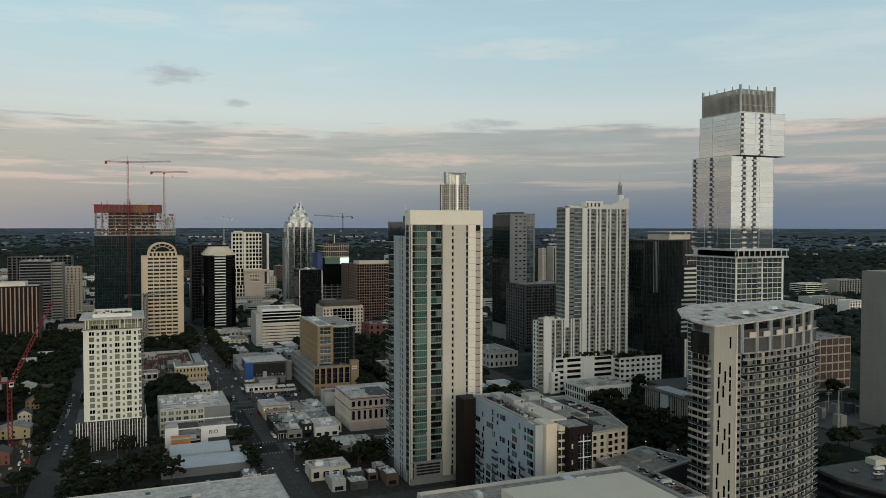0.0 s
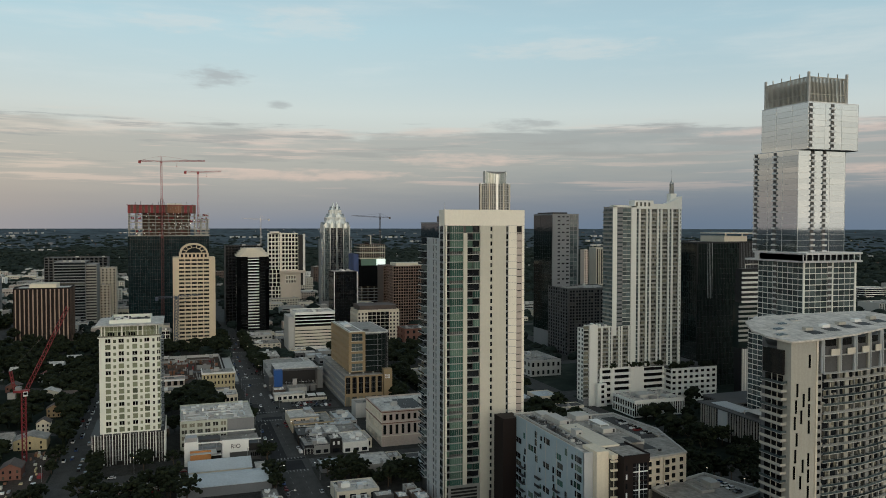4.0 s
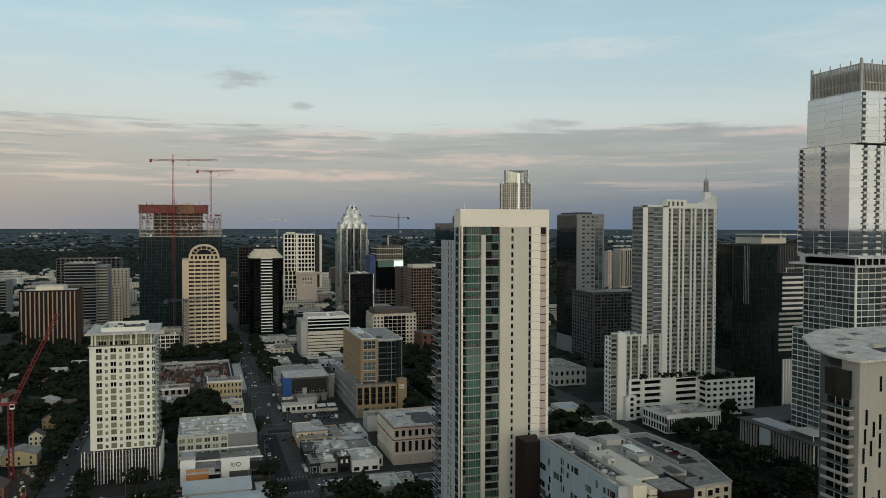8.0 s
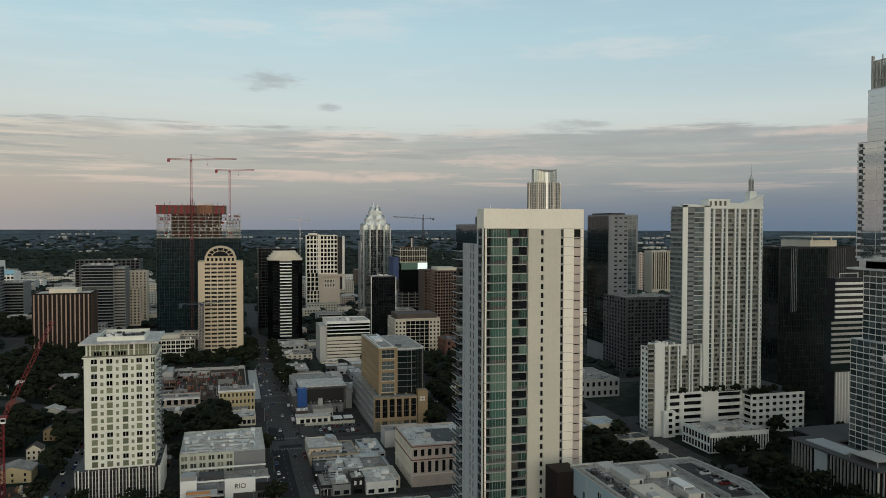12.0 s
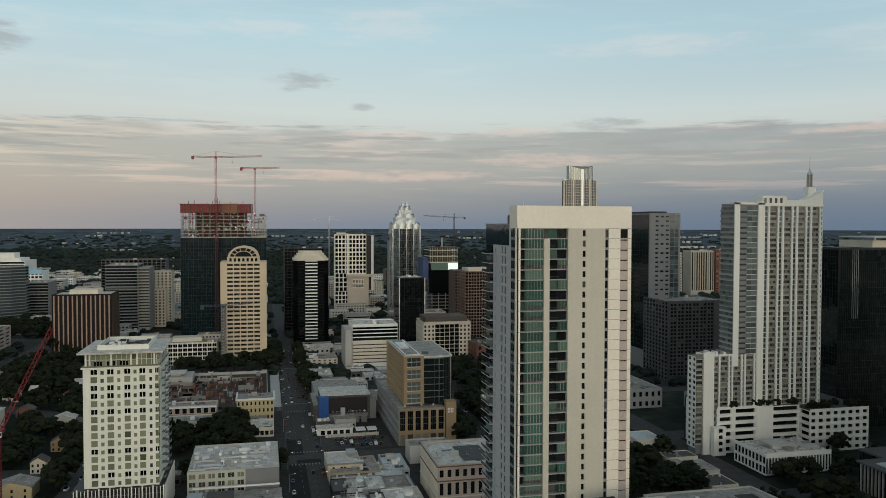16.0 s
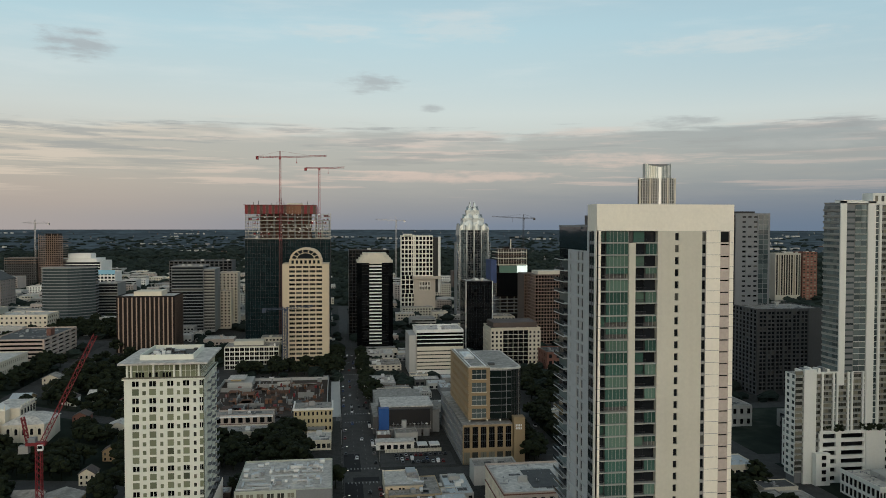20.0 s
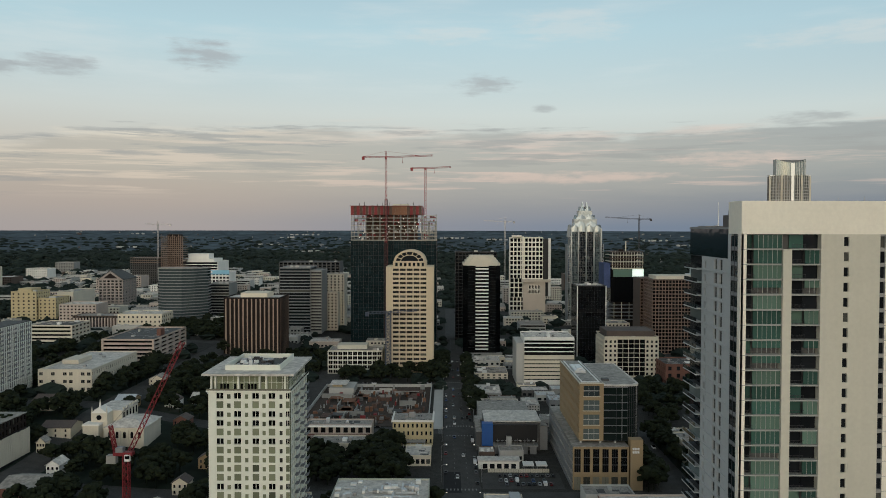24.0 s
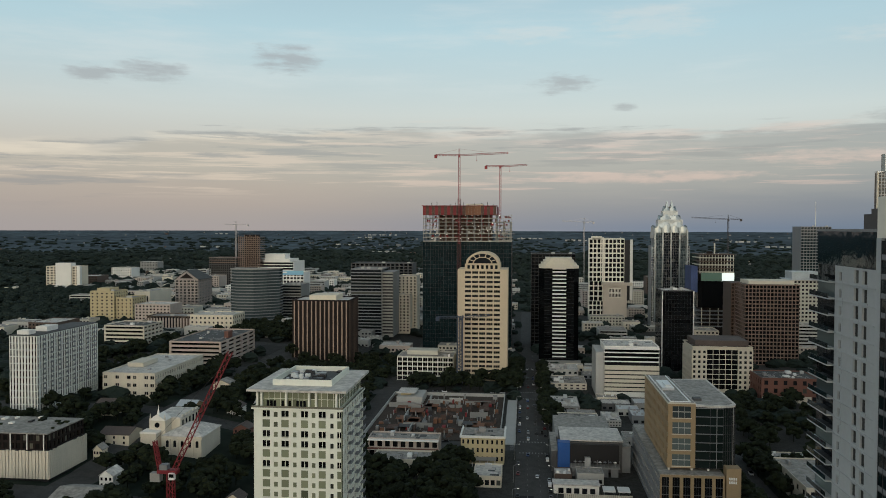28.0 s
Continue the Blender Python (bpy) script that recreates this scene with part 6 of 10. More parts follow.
part("roof_storey", Soup().box(300, -122, 38.6, 333, -79, 43), ROOFTILE, b)

HOTELBROWN = material("brown_hotel_concrete", (0.19, 0.13, 0.102), vary=0.12)
b = block_building("brown_grid_hotel", "brown concrete hotel tower with deep square windows", "tower", 436.7, 475, -208, -156, 79.5, HOTELBROWN, ROOFGREY, grid(15, 21, 0.76, 0.72, G_BLACK, 0), None, grid(9, 21, 0.76, 0.72, G_BLACK, 0), gear=5, seed=22)
part("crown_storey", Soup().box(440, -204, 80.5, 470, -160, 84), PALESTONE, b)
part("rear_wing", Soup().box(476, -180, 0, 510, -152.5, 79), BROWNBRICK, b)
facade(b, "W", 475.6, -156, -152.5, 0, 79, 1, 21, 0.72, 0.66, 0.2, 0.4, HOTELBROWN, G_BLACK, 0)
b = block_building("brick_corner_building", "low red-brown brick building with a roof terrace", "building", 265, 300, -166, -122.5, 18.5, REDBRICK, ROOFDARK, grid(6, 3, 0.4, 0.55, G_DARK, 18), None, grid(6, 3, 0.4, 0.55, G_DARK, 18), gear=6, seed=31)
part("ground_floor", Soup().box(264.2, -160, 0, 265.2, -123, 5), PALESTONE, b)

# pyramid-crowned glass tower
CROWN = material("pale_crown_panel", (0.30, 0.335, 0.345), 0.25, 0.55, vary=0.1)


def crowned_tower():
    b = thing("crowned_glass_tower", "silver glass tower with a folded pointed crown", "tower", (728, -132, 0))
    x0, x1, ys, yn = 703.0, 737.0, -157.0, -107.0
    xc, yc = (x0 + x1) / 2, (ys + yn) / 2
    part("body", Soup().box(x0 + 1, ys + 4, 0, x1, yn - 4, 128), GREYPANEL, b)
    for a, c, p in ((ys + 4, ys + 13, G_DUSK), (ys + 15, ys + 24, G_DARK), (ys + 26, yn - 15, G_DARK), (yn - 13, yn - 4, G_DUSK)):
        curtain(b, "W", x0, a, c, 10, 130, 4, 34, p, GREYPANEL, 0.2)
    for y, t in ((ys + 4, 134), (ys + 14, 137), (ys + 25, 137), (yn - 14, 137), (yn - 4, 134)):
        part("pale_shaft", Soup().box(x0 - 1.2, y - 1.1, 10, x0 + 2, y + 1.1, t), CROWN, b)
    part("shoulder", Soup().box(x0 + 4, ys, 0, x1 - 4, yn, 112), GREYPANEL, b)
    curtain(b, "W", x0 + 3.8, ys, ys + 4, 10, 112, 2, 30, G_SILVER, SILVER, 0.3)
    curtain(b, "W", x0 + 3.8, yn - 4, yn, 10, 112, 2, 30, G_SILVER, SILVER, 0.3)
    # tiers that lean inwards; each is cut into upright folds that end in points
    for hw, top, zb, zt, n in ((23.0, 21.5, 122, 137, 4), (17.5, 13.5, 135, 151, 2), (11.5, 7.5, 148, 163, 2)):
        part("crown_core", Soup().box(xc - hw * 0.6, yc - hw + 1.6, zb - 1, xc + hw * 0.6, yc + hw - 1.6, zt - 3.5), CROWN, b)
        for side in ("W", "N", "S"):
            for i in range(n):
                f0, f1 = -1 + 2 * i / n, -1 + 2 * (i + 1) / n
                fm, gap = (f0 + f1) / 2, 0.02
                lift = 2.0 * (1 - abs(fm))

                def at(f, half, dz, push):
                    d = half * 0.66
                    if side == "W":
                        return (xc - d - push, yc + f * half, dz)
                    g = 1 if side == "N" else -1
                    return (xc + f * d, yc + g * (half + push), dz)
                s = Soup()
                s.v = [at(f0 + gap, hw, zb, 0), at(f1 - gap, hw, zb, 0), at(f1 - gap, top, zt - 2.2 + lift, 0), at(fm, top, zt + 1.6 + lift, 0.3), at(f0 + gap, top, zt - 2.2 + lift, 0), at(fm, hw, zb, 0.5)]
                s.v += [at(f, h - 1.2, z, 0) for f, h, z in ((f0 + gap, hw, zb), (f1 - gap, hw, zb), (f1 - gap, top, zt - 2.2 + lift), (fm, top, zt + 1.6 + lift), (f0 + gap, top, zt - 2.2 + lift))]
                s.f = [(0, 5, 3, 4), (5, 1, 2, 3), (6, 10, 9, 8, 7), (0, 4, 10, 6), (4, 3, 9, 10), (3, 2, 8, 9), (2, 1, 7, 8), (1, 5, 0, 6, 7)]
                part("crown_fold", s, CROWN, b, "pale reflective crown fold")
    # four spikes round a dark slot
    for gx in (-1, 1):
        for gy in (-1, 1):
            s = Soup()
            s.v = [(xc + gx * a, yc + gy * c, z) for a, c, z in ((0.7, 0.8, 160), (4.2, 0.8, 160), (4.2, 6.2, 160), (0.7, 6.2, 160), (1.4, 2.4, 172.5), (1.9, 2.4, 172.5), (1.9, 3.4, 172.5), (1.4, 3.4, 172.5))]
            s.f = [(3, 2, 1, 0), (4, 5, 6, 7), (0, 1, 5, 4), (1, 2, 6, 5), (2, 3, 7, 6), (3, 0, 4, 7)]
            part("crown_spike", s, CROWN, b, "pale tapering crown spike")
    part("crown_slot", Soup().box(xc - 4, yc - 0.7, 150, xc + 4, yc + 0.7, 165), DARKMETAL, b)


crowned_tower()


def curved_top_tower():
    b = thing("round_cornered_tower", "pale slim residential tower with bowed front and scooped glass crown", "tower", (495, -325, 0))
    x0, yc = 484.0, -325.0

    def bow(half, lift, d, k=16):
        """Points of a bowed front, half wide, standing out by lift, set back by d."""
        return [(x0 + d + lift * (i * 2 / k - 1) ** 2, yc - half + 2 * half * i / k) for i in range(k + 1)]

    front = bow(22.6, 6, 0.5)
    part("body", Soup().prism([(498, yc - 22.6)] + [(498, yc + 22.6)] + front[::-1], 0, 195), G_BAY, b, "glass front behind pale mullions")
    bars = Soup()
    for k in range(32):
        z = 84 + k * 3.5
        for (xa, ya), (xb, yb) in zip(front, front[1:]):
            bars.beam((xa - 0.15, ya, z), (xb - 0.15, yb, z), 0.32)
    part("floor_edge", bars, LIGHTCONC, b, kind="stuff")
    for i, (x, y) in enumerate(front):
        w = (1.1, 0.45, 0.45, 0.45)[i % 4]
        part("mullion", Soup().box(x - 0.5, y - w, 80, x + 0.4, y + w, 196), PALESTONE if i % 4 == 0 else LIGHTCONC, b)
    part("centre_strip", Soup().box(x0 - 0.7, yc - 1.6, 80, x0 + 0.6, yc + 1.6, 198), G_SILVER, b, "bright reflective centre strip")
    for k in range(28):
        part("side_window", Soup().box(491.5, yc + 22.5, 96 + k * 3.5, 497, yc + 22.72, 98.4 + k * 3.5), G_BLACK, b)
    # glass drum with a top that dips in the middle
    ring = bow(16.4, 4.0, 0.3)
    s = Soup()
    for x, y in ring:
        e = 1 - ((y - yc) / 16.4) ** 2
        z = 213.8 - 4.2 * e
        s.v += [(x, y, 195), (x + 0.6, y, 195), (x + 0.6, y, z), (x, y, z)]
    k = len(ring) - 1
    s.f = [(3, 2, 1, 0), (4 * k, 4 * k + 1, 4 * k + 2, 4 * k + 3)]
    for i in range(k):
        s.f += [(4 * i + a, 4 * i + (a + 1) % 4, 4 * i + 4 + (a + 1) % 4, 4 * i + 4 + a) for a in range(4)]
    part("crown_screen", s, G_TEAL, b, "bowed glass crown screen")
    bars = Soup()
    for x, y in ring:
        e = 1 - ((y - yc) / 16.4) ** 2
        bars.box(x - 0.25, y - 0.2, 195, x + 0.1, y + 0.2, 213.9 - 4.2 * e)
    part("crown_mullion", bars, SILVER, b, kind="stuff")
    part("crown_strip", Soup().box(x0 - 0.4, yc - 2.2, 195, x0 + 0.2, yc + 2.2, 209.2), G_SILVER, b)
    for y in (yc - 16.6, yc + 15.8):
        part("crown_side", Soup().box(x0 + 4.4, y, 195, 496.5, y + 0.8, 213.8), G_TEAL, b)
    part("crown_back", Soup().box(496.5, yc - 16.6, 195, 497.3, yc + 16.6, 213.8), GREYPANEL, b)
    part("shoulder_rim", Soup().box(x0 + 5, yc - 22.8, 194.4, 498, yc - 16.6, 196).box(x0 + 5, yc + 16.6, 194.4, 498, yc + 22.8, 196), SILVER, b)


curved_top_tower()

# dark towers to the south-east
b = block_building("dark_balcony_tower", "dark glass residential tower with stacked balconies", "tower", 190, 235, -298, -266, 146.5, GREYPANEL, ROOFDARK, None, None, None, gear=2)
facade(b, "W", 188.9, -287, -266, 20, 146.4, 4, 30, 0.66, 0.36, 0.3, 0.9, GREYPANEL, G_DARK, 0, skip=lambda i, k: i == 3 or (i == 1 and k % 2 == 0))
curtain(b, "W", 189.4, -296, -287, 20, 146, 2, 30, G_DUSK, GREYPANEL, 0.3)
curtain(b, "N", -265.8, 190, 235, 20, 146, 8, 30, G_NIGHT, BLACKWALL, 0.1)
part("roof_screen", Soup().box(192, -285, 147, 230, -268, 149), BLACKWALL, b)
part("dark_wing", Soup().box(236, -310, 0, 262, -290, 134), BLACKWALL, b)
b = block_building("dark_midrise", "dark mid-rise block with pale balcony columns", "building", 150, 195, -322, -264, 69, DARKCONC, ROOFGREY, None, None, grid(8, 20, 0.6, 0.7, G_DARK, 0), gear=3)
for k in range(6):
    y = -266 - k * 7.2
    facade(b, "W", 149.2, y - 6.2, y, 4, 68, 2, 20, 0.8, 0.66, 0.2, 0.6, DARKCONC, G_DARK, 0)
    part("pier", Soup().box(148.8, y - 7.2, 0, 150, y - 6.2, 70), DARKCONC, b)
b = block_building("black_office_tower", "black glass office tower with faint upright lines", "tower", -22, 30, -372, -293, 120.6, BLACKWALL, ROOFDARK, None, gear=4, seed=41)
curtain(b, "W", -22.4, -335, -293, 0, 86, 30, 19, G_NIGHT, DARKMETAL, 0.1)
curtain(b, "W", -22.3, -335, -294, 86, 120, 26, 8, G_NIGHT, DARKMETAL, 0.1)
for k in range(4):
    part("bright_mullion", Soup().box(-22.7, -303.4 - k * 1.5, 74, -22.45, -303.2 - k * 1.5, 120), SIDEWALL, b)
for k in range(9):
    part("bright_mullion", Soup().box(-22.7, -337.6 - k * 1.6, 92, -22.45, -337.45 - k * 1.6, 120), GREYPANEL, b)
curtain(b, "W", -21.6, -372, -335, 0, 120, 14, 26, G_NIGHT, BLACKWALL, 0.1)
curtain(b, "N", -292.8, -22, 30, 0, 120, 20, 26, G_NIGHT, BLACKWALL, 0.1)
part("rooftop_unit", Soup().box(-12, -352, 121, 20, -328, 126), PALESTONE, b)
part("roof_canopy", Soup().box(-16, -372, 128, 18, -326, 128.8).box(-15, -371, 121, -14, -370, 128).box(-15, -345, 126, -14, -344, 128).box(-15, -328, 126, -14, -327, 128), PALESTONE, b)
b = thing("louvred_tower", "slim dark tower with white louvre bands", "tower", (-64, -306, 0))
part("body", Soup().box(-76.5, -318, 0, -69, -293.4, 102), BLACKWALL, b)
for k in range(15):
    part("louvre_band", Soup().box(-77.4, -318, 46 + k * 3.7, -76.3, -293.2 + (2.5 if k < 8 else 0), 47.6 + k * 3.7), WHITE if k > 7 else LIGHTCONC, b)
part("glass_step", Soup().box(-76.6, -317.8, 41, -69.5, -291, 76), G_NIGHT, b)
for k in range(10):
    part("base_fin", Soup().box(-77.5, -316.6 + k * 2.4, 0, -77.1, -316 + k * 2.4, 40), WHITE, b)
part("ribbed_base", Soup().box(-77.2, -317, 0, -76.4, -294, 40), LIGHTCONC, b)
part("roof_frame", Soup().box(-76, -312, 105, -75.6, -297, 105.5).box(-76, -312, 102, -75.6, -311.6, 105).box(-76, -297.4, 102, -75.6, -297, 105), WHITE, b)
b = block_building("grey_edge_tower", "plain grey concrete tower with a dark window column", "tower", -250, -215, -372, -330, 103, CONCRETE, ROOFGREY, None, gear=1)
part("window_strip", Soup().box(-250.3, -340, 10, -249.9, -337, 100), G_DARK, b)
facade(b, "N", -329.8, -250, -215, 5, 104, 4, 30, 0.5, 0.5, 0.25, 0.3, CONCRETE, G_DARK, 0)

# pale-blue courtyard apartments in front of the balcony tower
def courtyard_apartments():
    b = thing("courtyard_apartments", "flat-roofed courtyard apartments in pale blue, cream and brown panels", "apartments", (-275, -52, 0))
    rnd = random.Random(77)
    zt, yw = 48.0, -28.5
    part("body", Soup().box(-307.6, -46, 0, -242, -28.9, zt), GREYPANEL, b)
    part("body", Soup().box(-300, -60, 0, -254, -46, zt - 0.6), DARKCONC, b)
    part("roof", Soup().box(-307.2, -46, zt, -242, -29.2, zt + 0.3), ROOFGREY, b)
    part("raised_roof", Soup().box(-304, -46.5, zt - 0.5, -270, -37.5, zt + 1.5), PALESTONE, b, "pale raised roof deck")
    part("rear_roof", Soup().box(-300, -60, zt - 0.6, -254, -46.5, zt + 0.2), ROOFGREY, b)
    # blue north wall: windows of several widths in a loose order
    w = Soup()
    fquad(w, "N", yw, -308, -246, 0, zt + 0.9, 0)
    part("wall", w, BLUEPANEL, b)
    x, col = -306.4, 0
    while x < -249:
        wd, high = ((5.2, 2.4), (1.5, 2.0), (2.2, 2.7), (4.6, 2.4), (1.5, 2.6))[col % 5]
        for k in range(13):
            if rnd.random() < 0.62:
                z, shift = 2.4 + k * 3.45, rnd.choice((0, 0, 0.9, -0.5))
                win = part("window", Soup().box(x + shift, yw - 0.25, z, x + shift + wd, yw + 0.05, z + high), rnd.choice((G_BLACK, G_BLACK, G_DARK, G_GREEN)), b)
                if wd > 2:
                    part("frame", Soup().box(x + shift + wd * 0.48, yw - 0.2, z, x + shift + wd * 0.52, yw + 0.1, z + high), GREYPANEL, win)
        x += wd + (1.9, 2.8, 2.2, 2.4, 3.2)[col % 5]
        col += 1
    for x in (-303, -295, -286, -276, -267, -257):
        part("downpipe", Soup().box(x, yw, 2, x + 0.3, yw + 0.14, zt), LIGHTCONC, b)
    for k in range(8):
        for x in (-300, -289, -272, -256):
            part("balcony", Soup().box(x, yw, 3 + k * 3.45, x + 4.2, yw + 1.5, 3.2 + k * 3.45).box(x, yw + 1.4, 3.2 + k * 3.45, x + 4.2, yw + 1.5, 4.2 + k * 3.45), DARKMETAL, b)
    part("dark_end", Soup().box(-246, -31, 0, -235.5, -22, zt - 0.4), DARKBROWN, b)
    # west ends, each standing further out: grey return, cream pier, glazed bay, brown block
    part("grey_return", Soup().box(-308.4, -32.4, 0, -307.6, -28.5, zt + 0.9), SIDEWALL, b)
    part("cream_pier", Soup().box(-311, -37.6, 0, -300, -32.4, zt + 1.6), CREAM, b)
    part("bay_back", Soup().box(-312.4, -40.2, 0, -300, -37.6, zt + 0.4), G_BAY, b)
    for k in range(14):
        z = 0.8 + k * 3.45
        slab = part("bay_band", Soup().box(-313.2, -40.2, z, -312.2, -37.5, z + 0.7), CREAM, b)
        part("bay_mullion", Soup().box(-312.6, -39.0, z + 0.7, -312.3, -38.8, z + 3.45), CREAM, slab)
    part("bay_cap", Soup().box(-313.2, -40.3, zt - 1.2, -306, -37.5, zt + 0.6), CREAM, b)
    part("brown_block", Soup().box(-317.4, -51, 0, -300, -40.2, zt + 0.6), DARKBROWN, b)
    part("brown_roof", Soup().box(-317.4, -50.6, zt + 0.6, -304, -40.6, zt + 0.8), ROOFGREY, b)
    part("brown_parapet", Soup().box(-318, -51, zt - 1.6, -317.4, -40.0, zt + 1.3).box(-317.4, -51.4, zt - 0.4, -300, -51, zt + 1.3), DARKBROWN, b)
    for k in range(13):
        z = 1.6 + k * 3.45
        part("slot_window", Soup().box(-317.6, -41.6, z + 0.6, -317.38, -41.0, z + 2.5), WHITEPAINT if k % 2 else G_DARK, b)
        for y0, y1 in ((-46.4, -44.2), (-50.2, -46.9)):
            win = part("window", Soup().box(-317.55, y0, z, -317.38, y1, z + 2.9), rnd.choice((G_BLACK, G_DARK, G_ROOM)), b)
            part("frame", Soup().box(-317.62, (y0 + y1) / 2 - 0.07, z, -317.5, (y0 + y1) / 2 + 0.07, z + 2.9).box(-317.62, y0, z + 1.5, -317.5, y1, z + 1.62), GREYPANEL, win)
        if k % 2 == 0:
            part("white_transom", Soup().box(-317.66, -50.3, z - 0.5, -317.4, -44.2, z - 0.1), WHITEPAINT, b)
    part("white_mullion", Soup().box(-317.7, -46.9, 2, -317.4, -46.4, zt - 2.4), WHITEPAINT, b)
    # parapets, plant trench, sheds and clutter on the tall roof
    for q in ((-308, -28.9, -246, -28.54), (-300, -60.4, -254, -60), (-242.4, -46, -242, -29)):
        part("parapet", Soup().box(q[0], q[1], zt - 1, q[2], q[3], zt + 0.9), LIGHTCONC, b)
    part("plant_trench", Soup().box(-296, -36.5, zt + 0.3, -247, -31.5, zt + 0.4), ROOFDARK, b)
    for k in range(22):
        x, y = -295 + k * 2.15, rnd.uniform(-36, -33)
        part("trench_unit", Soup().box(x, y, zt + 0.4, x + rnd.uniform(0.8, 1.8), y + rnd.uniform(0.7, 2.2), zt + rnd.uniform(0.9, 2.0)), rnd.choice((LIGHTCONC, STEEL, DARKMETAL, DARKCONC)), b)
    for y in (-31.3, -36.9):
        part("trench_kerb", Soup().box(-297, y, zt + 0.3, -246, y + 0.35, zt + 1.0), LIGHTCONC, b)
    for x, y, lx, ly, h in ((-286, -40, 4, 3, 3.2), (-268, -44, 14, 5, 2.6), (-262, -58, 8, 8, 2.4), (-284, -57, 9, 6, 2.0), (-252, -43, 8, 5, 1.6)):
        shed = part("stair_house", Soup().box(x, y, zt + 0.2, x + lx, y + ly, zt + h), LIGHTCONC, b)
        part("door", Soup().box(x - 0.06, y + 0.6, zt + 0.3, x + 0.04, y + 1.5, zt + min(2.1, h - 0.2)), DARKMETAL, shed)
    part("pergola", Soup().box(-280, -56, zt + 2.6, -270, -52, zt + 2.8).box(-280, -52.2, zt + 0.2, -279.8, -52, zt + 2.6).box(-270.2, -52.2, zt + 0.2, -270, -52, zt + 2.6).box(-280, -56, zt + 0.2, -279.8, -55.8, zt + 2.6), WHITEPAINT, b)
    for x, y, lx, ly in ((-300, -59, 8, 4), (-290, -50, 9, 3), (-262, -50, 6, 4), (-304, -31, 6, 2)):
        part("roof_patch", Soup().box(x, y, zt + 0.31, x + lx, y + ly, zt + 0.36), ROOFDARK if lx > 7 else ROOFWHITE, b)
    clutter = Soup()
    for k in range(70):
        x, y, q = rnd.uniform(-306, -244), rnd.uniform(-58, -30), rnd.uniform(0.25, 0.8)
        if y < -45 and not -298 < x < -256:
            continue
        if k % 4 == 0:
            clutter.box(x, y, zt + 0.3, x + rnd.uniform(2, 6), y + 0.2, zt + 0.55)
        else:
            clutter.box(x, y, zt + 0.3, x + q, y + q, zt + rnd.uniform(0.6, 2.1))
    part("vent_and_pipe", clutter, STEEL, b, kind="stuff")
    # lower wing behind, with a cream bay-windowed end and a slanting back
    zl = 32.0
    out = [(-276.5, -62), (-272, -101), (-233, -112), (-197, -108), (-197, -62)]
    part("wing", Soup().prism(out, 0, zl), PALESTONE, b, "cream four-storey wing")
    inner = [(x + (-240 - x) * 0.015, y + (-85 - y) * 0.015) for x, y in out]
    part("wing_roof", Soup().prism(inner, zl, zl + 0.2), ROOFGREY, b)
    for (xa, ya), (xb, yb) in zip(out, out[1:] + out[:1]):
        part("wing_parapet", Soup().beam((xa, ya, zl + 0.3), (xb, yb, zl + 0.3), 0.4), LIGHTCONC, b)
    # flat black sheet stands for the shade down the well
    part("light_well", Soup().box(-262, -92, zl + 0.2, -250, -84, zl + 0.32), BLACKPAINTSHADE, b)
    part("court_deck", Soup().box(-246, -104, zl + 0.2, -204, -94, zl + 0.32), ASPHALT, b, "dark sunken parking strip")
    for q in ((-246, -104.4, -204, -104), (-246, -94, -204, -93.6)):
        part("court_wall", Soup().box(q[0], q[1], zl + 0.2, q[2], q[3], zl + 1.3), LIGHTCONC, b)
    for k in range(26):
        x, y = rnd.uniform(-268, -202), rnd.choice((-107, -105.6, -91, -80, -76, -70)) + rnd.uniform(-1, 1)
        if -263 < x < -249 and y < -82:
            continue
        part("roof_unit", Soup().box(x, y, zl + 0.2, x + rnd.uniform(0.8, 2.2), y + rnd.uniform(0.8, 1.8), zl + rnd.uniform(0.8, 1.7)), rnd.choice((WHITEPAINT, STEEL, DARKMETAL)), b)
    for k in range(4):
        z = 18.4 + k * 3.4
        for j in range(8):
            f = 0.12 + j * 0.115
            x, y = -276.5 + 4.5 * f, -62 - 39 * f
            if j % 3 == 2:
                bay = part("bay", Soup().box(x - 1.2, y - 1.5, z - 0.6, x + 0.6, y + 1.5, z + 3.1), CREAM, b)
                part("bay_window", Soup().box(x - 1.3, y - 1.1, z, x - 1.18, y + 1.1, z + 2.2), G_BLACK, bay)
            else:
                win = part("window", Soup().box(x - 0.16, y - 0.9, z, x + 0.3, y + 0.9, z + 2.1), G_BLACK, b)
                part("window_hood", Soup().box(x - 0.35, y - 1.1, z + 2.1, x + 0.3, y + 1.1, z + 2.4), CREAM, win)


courtyard_apartments()

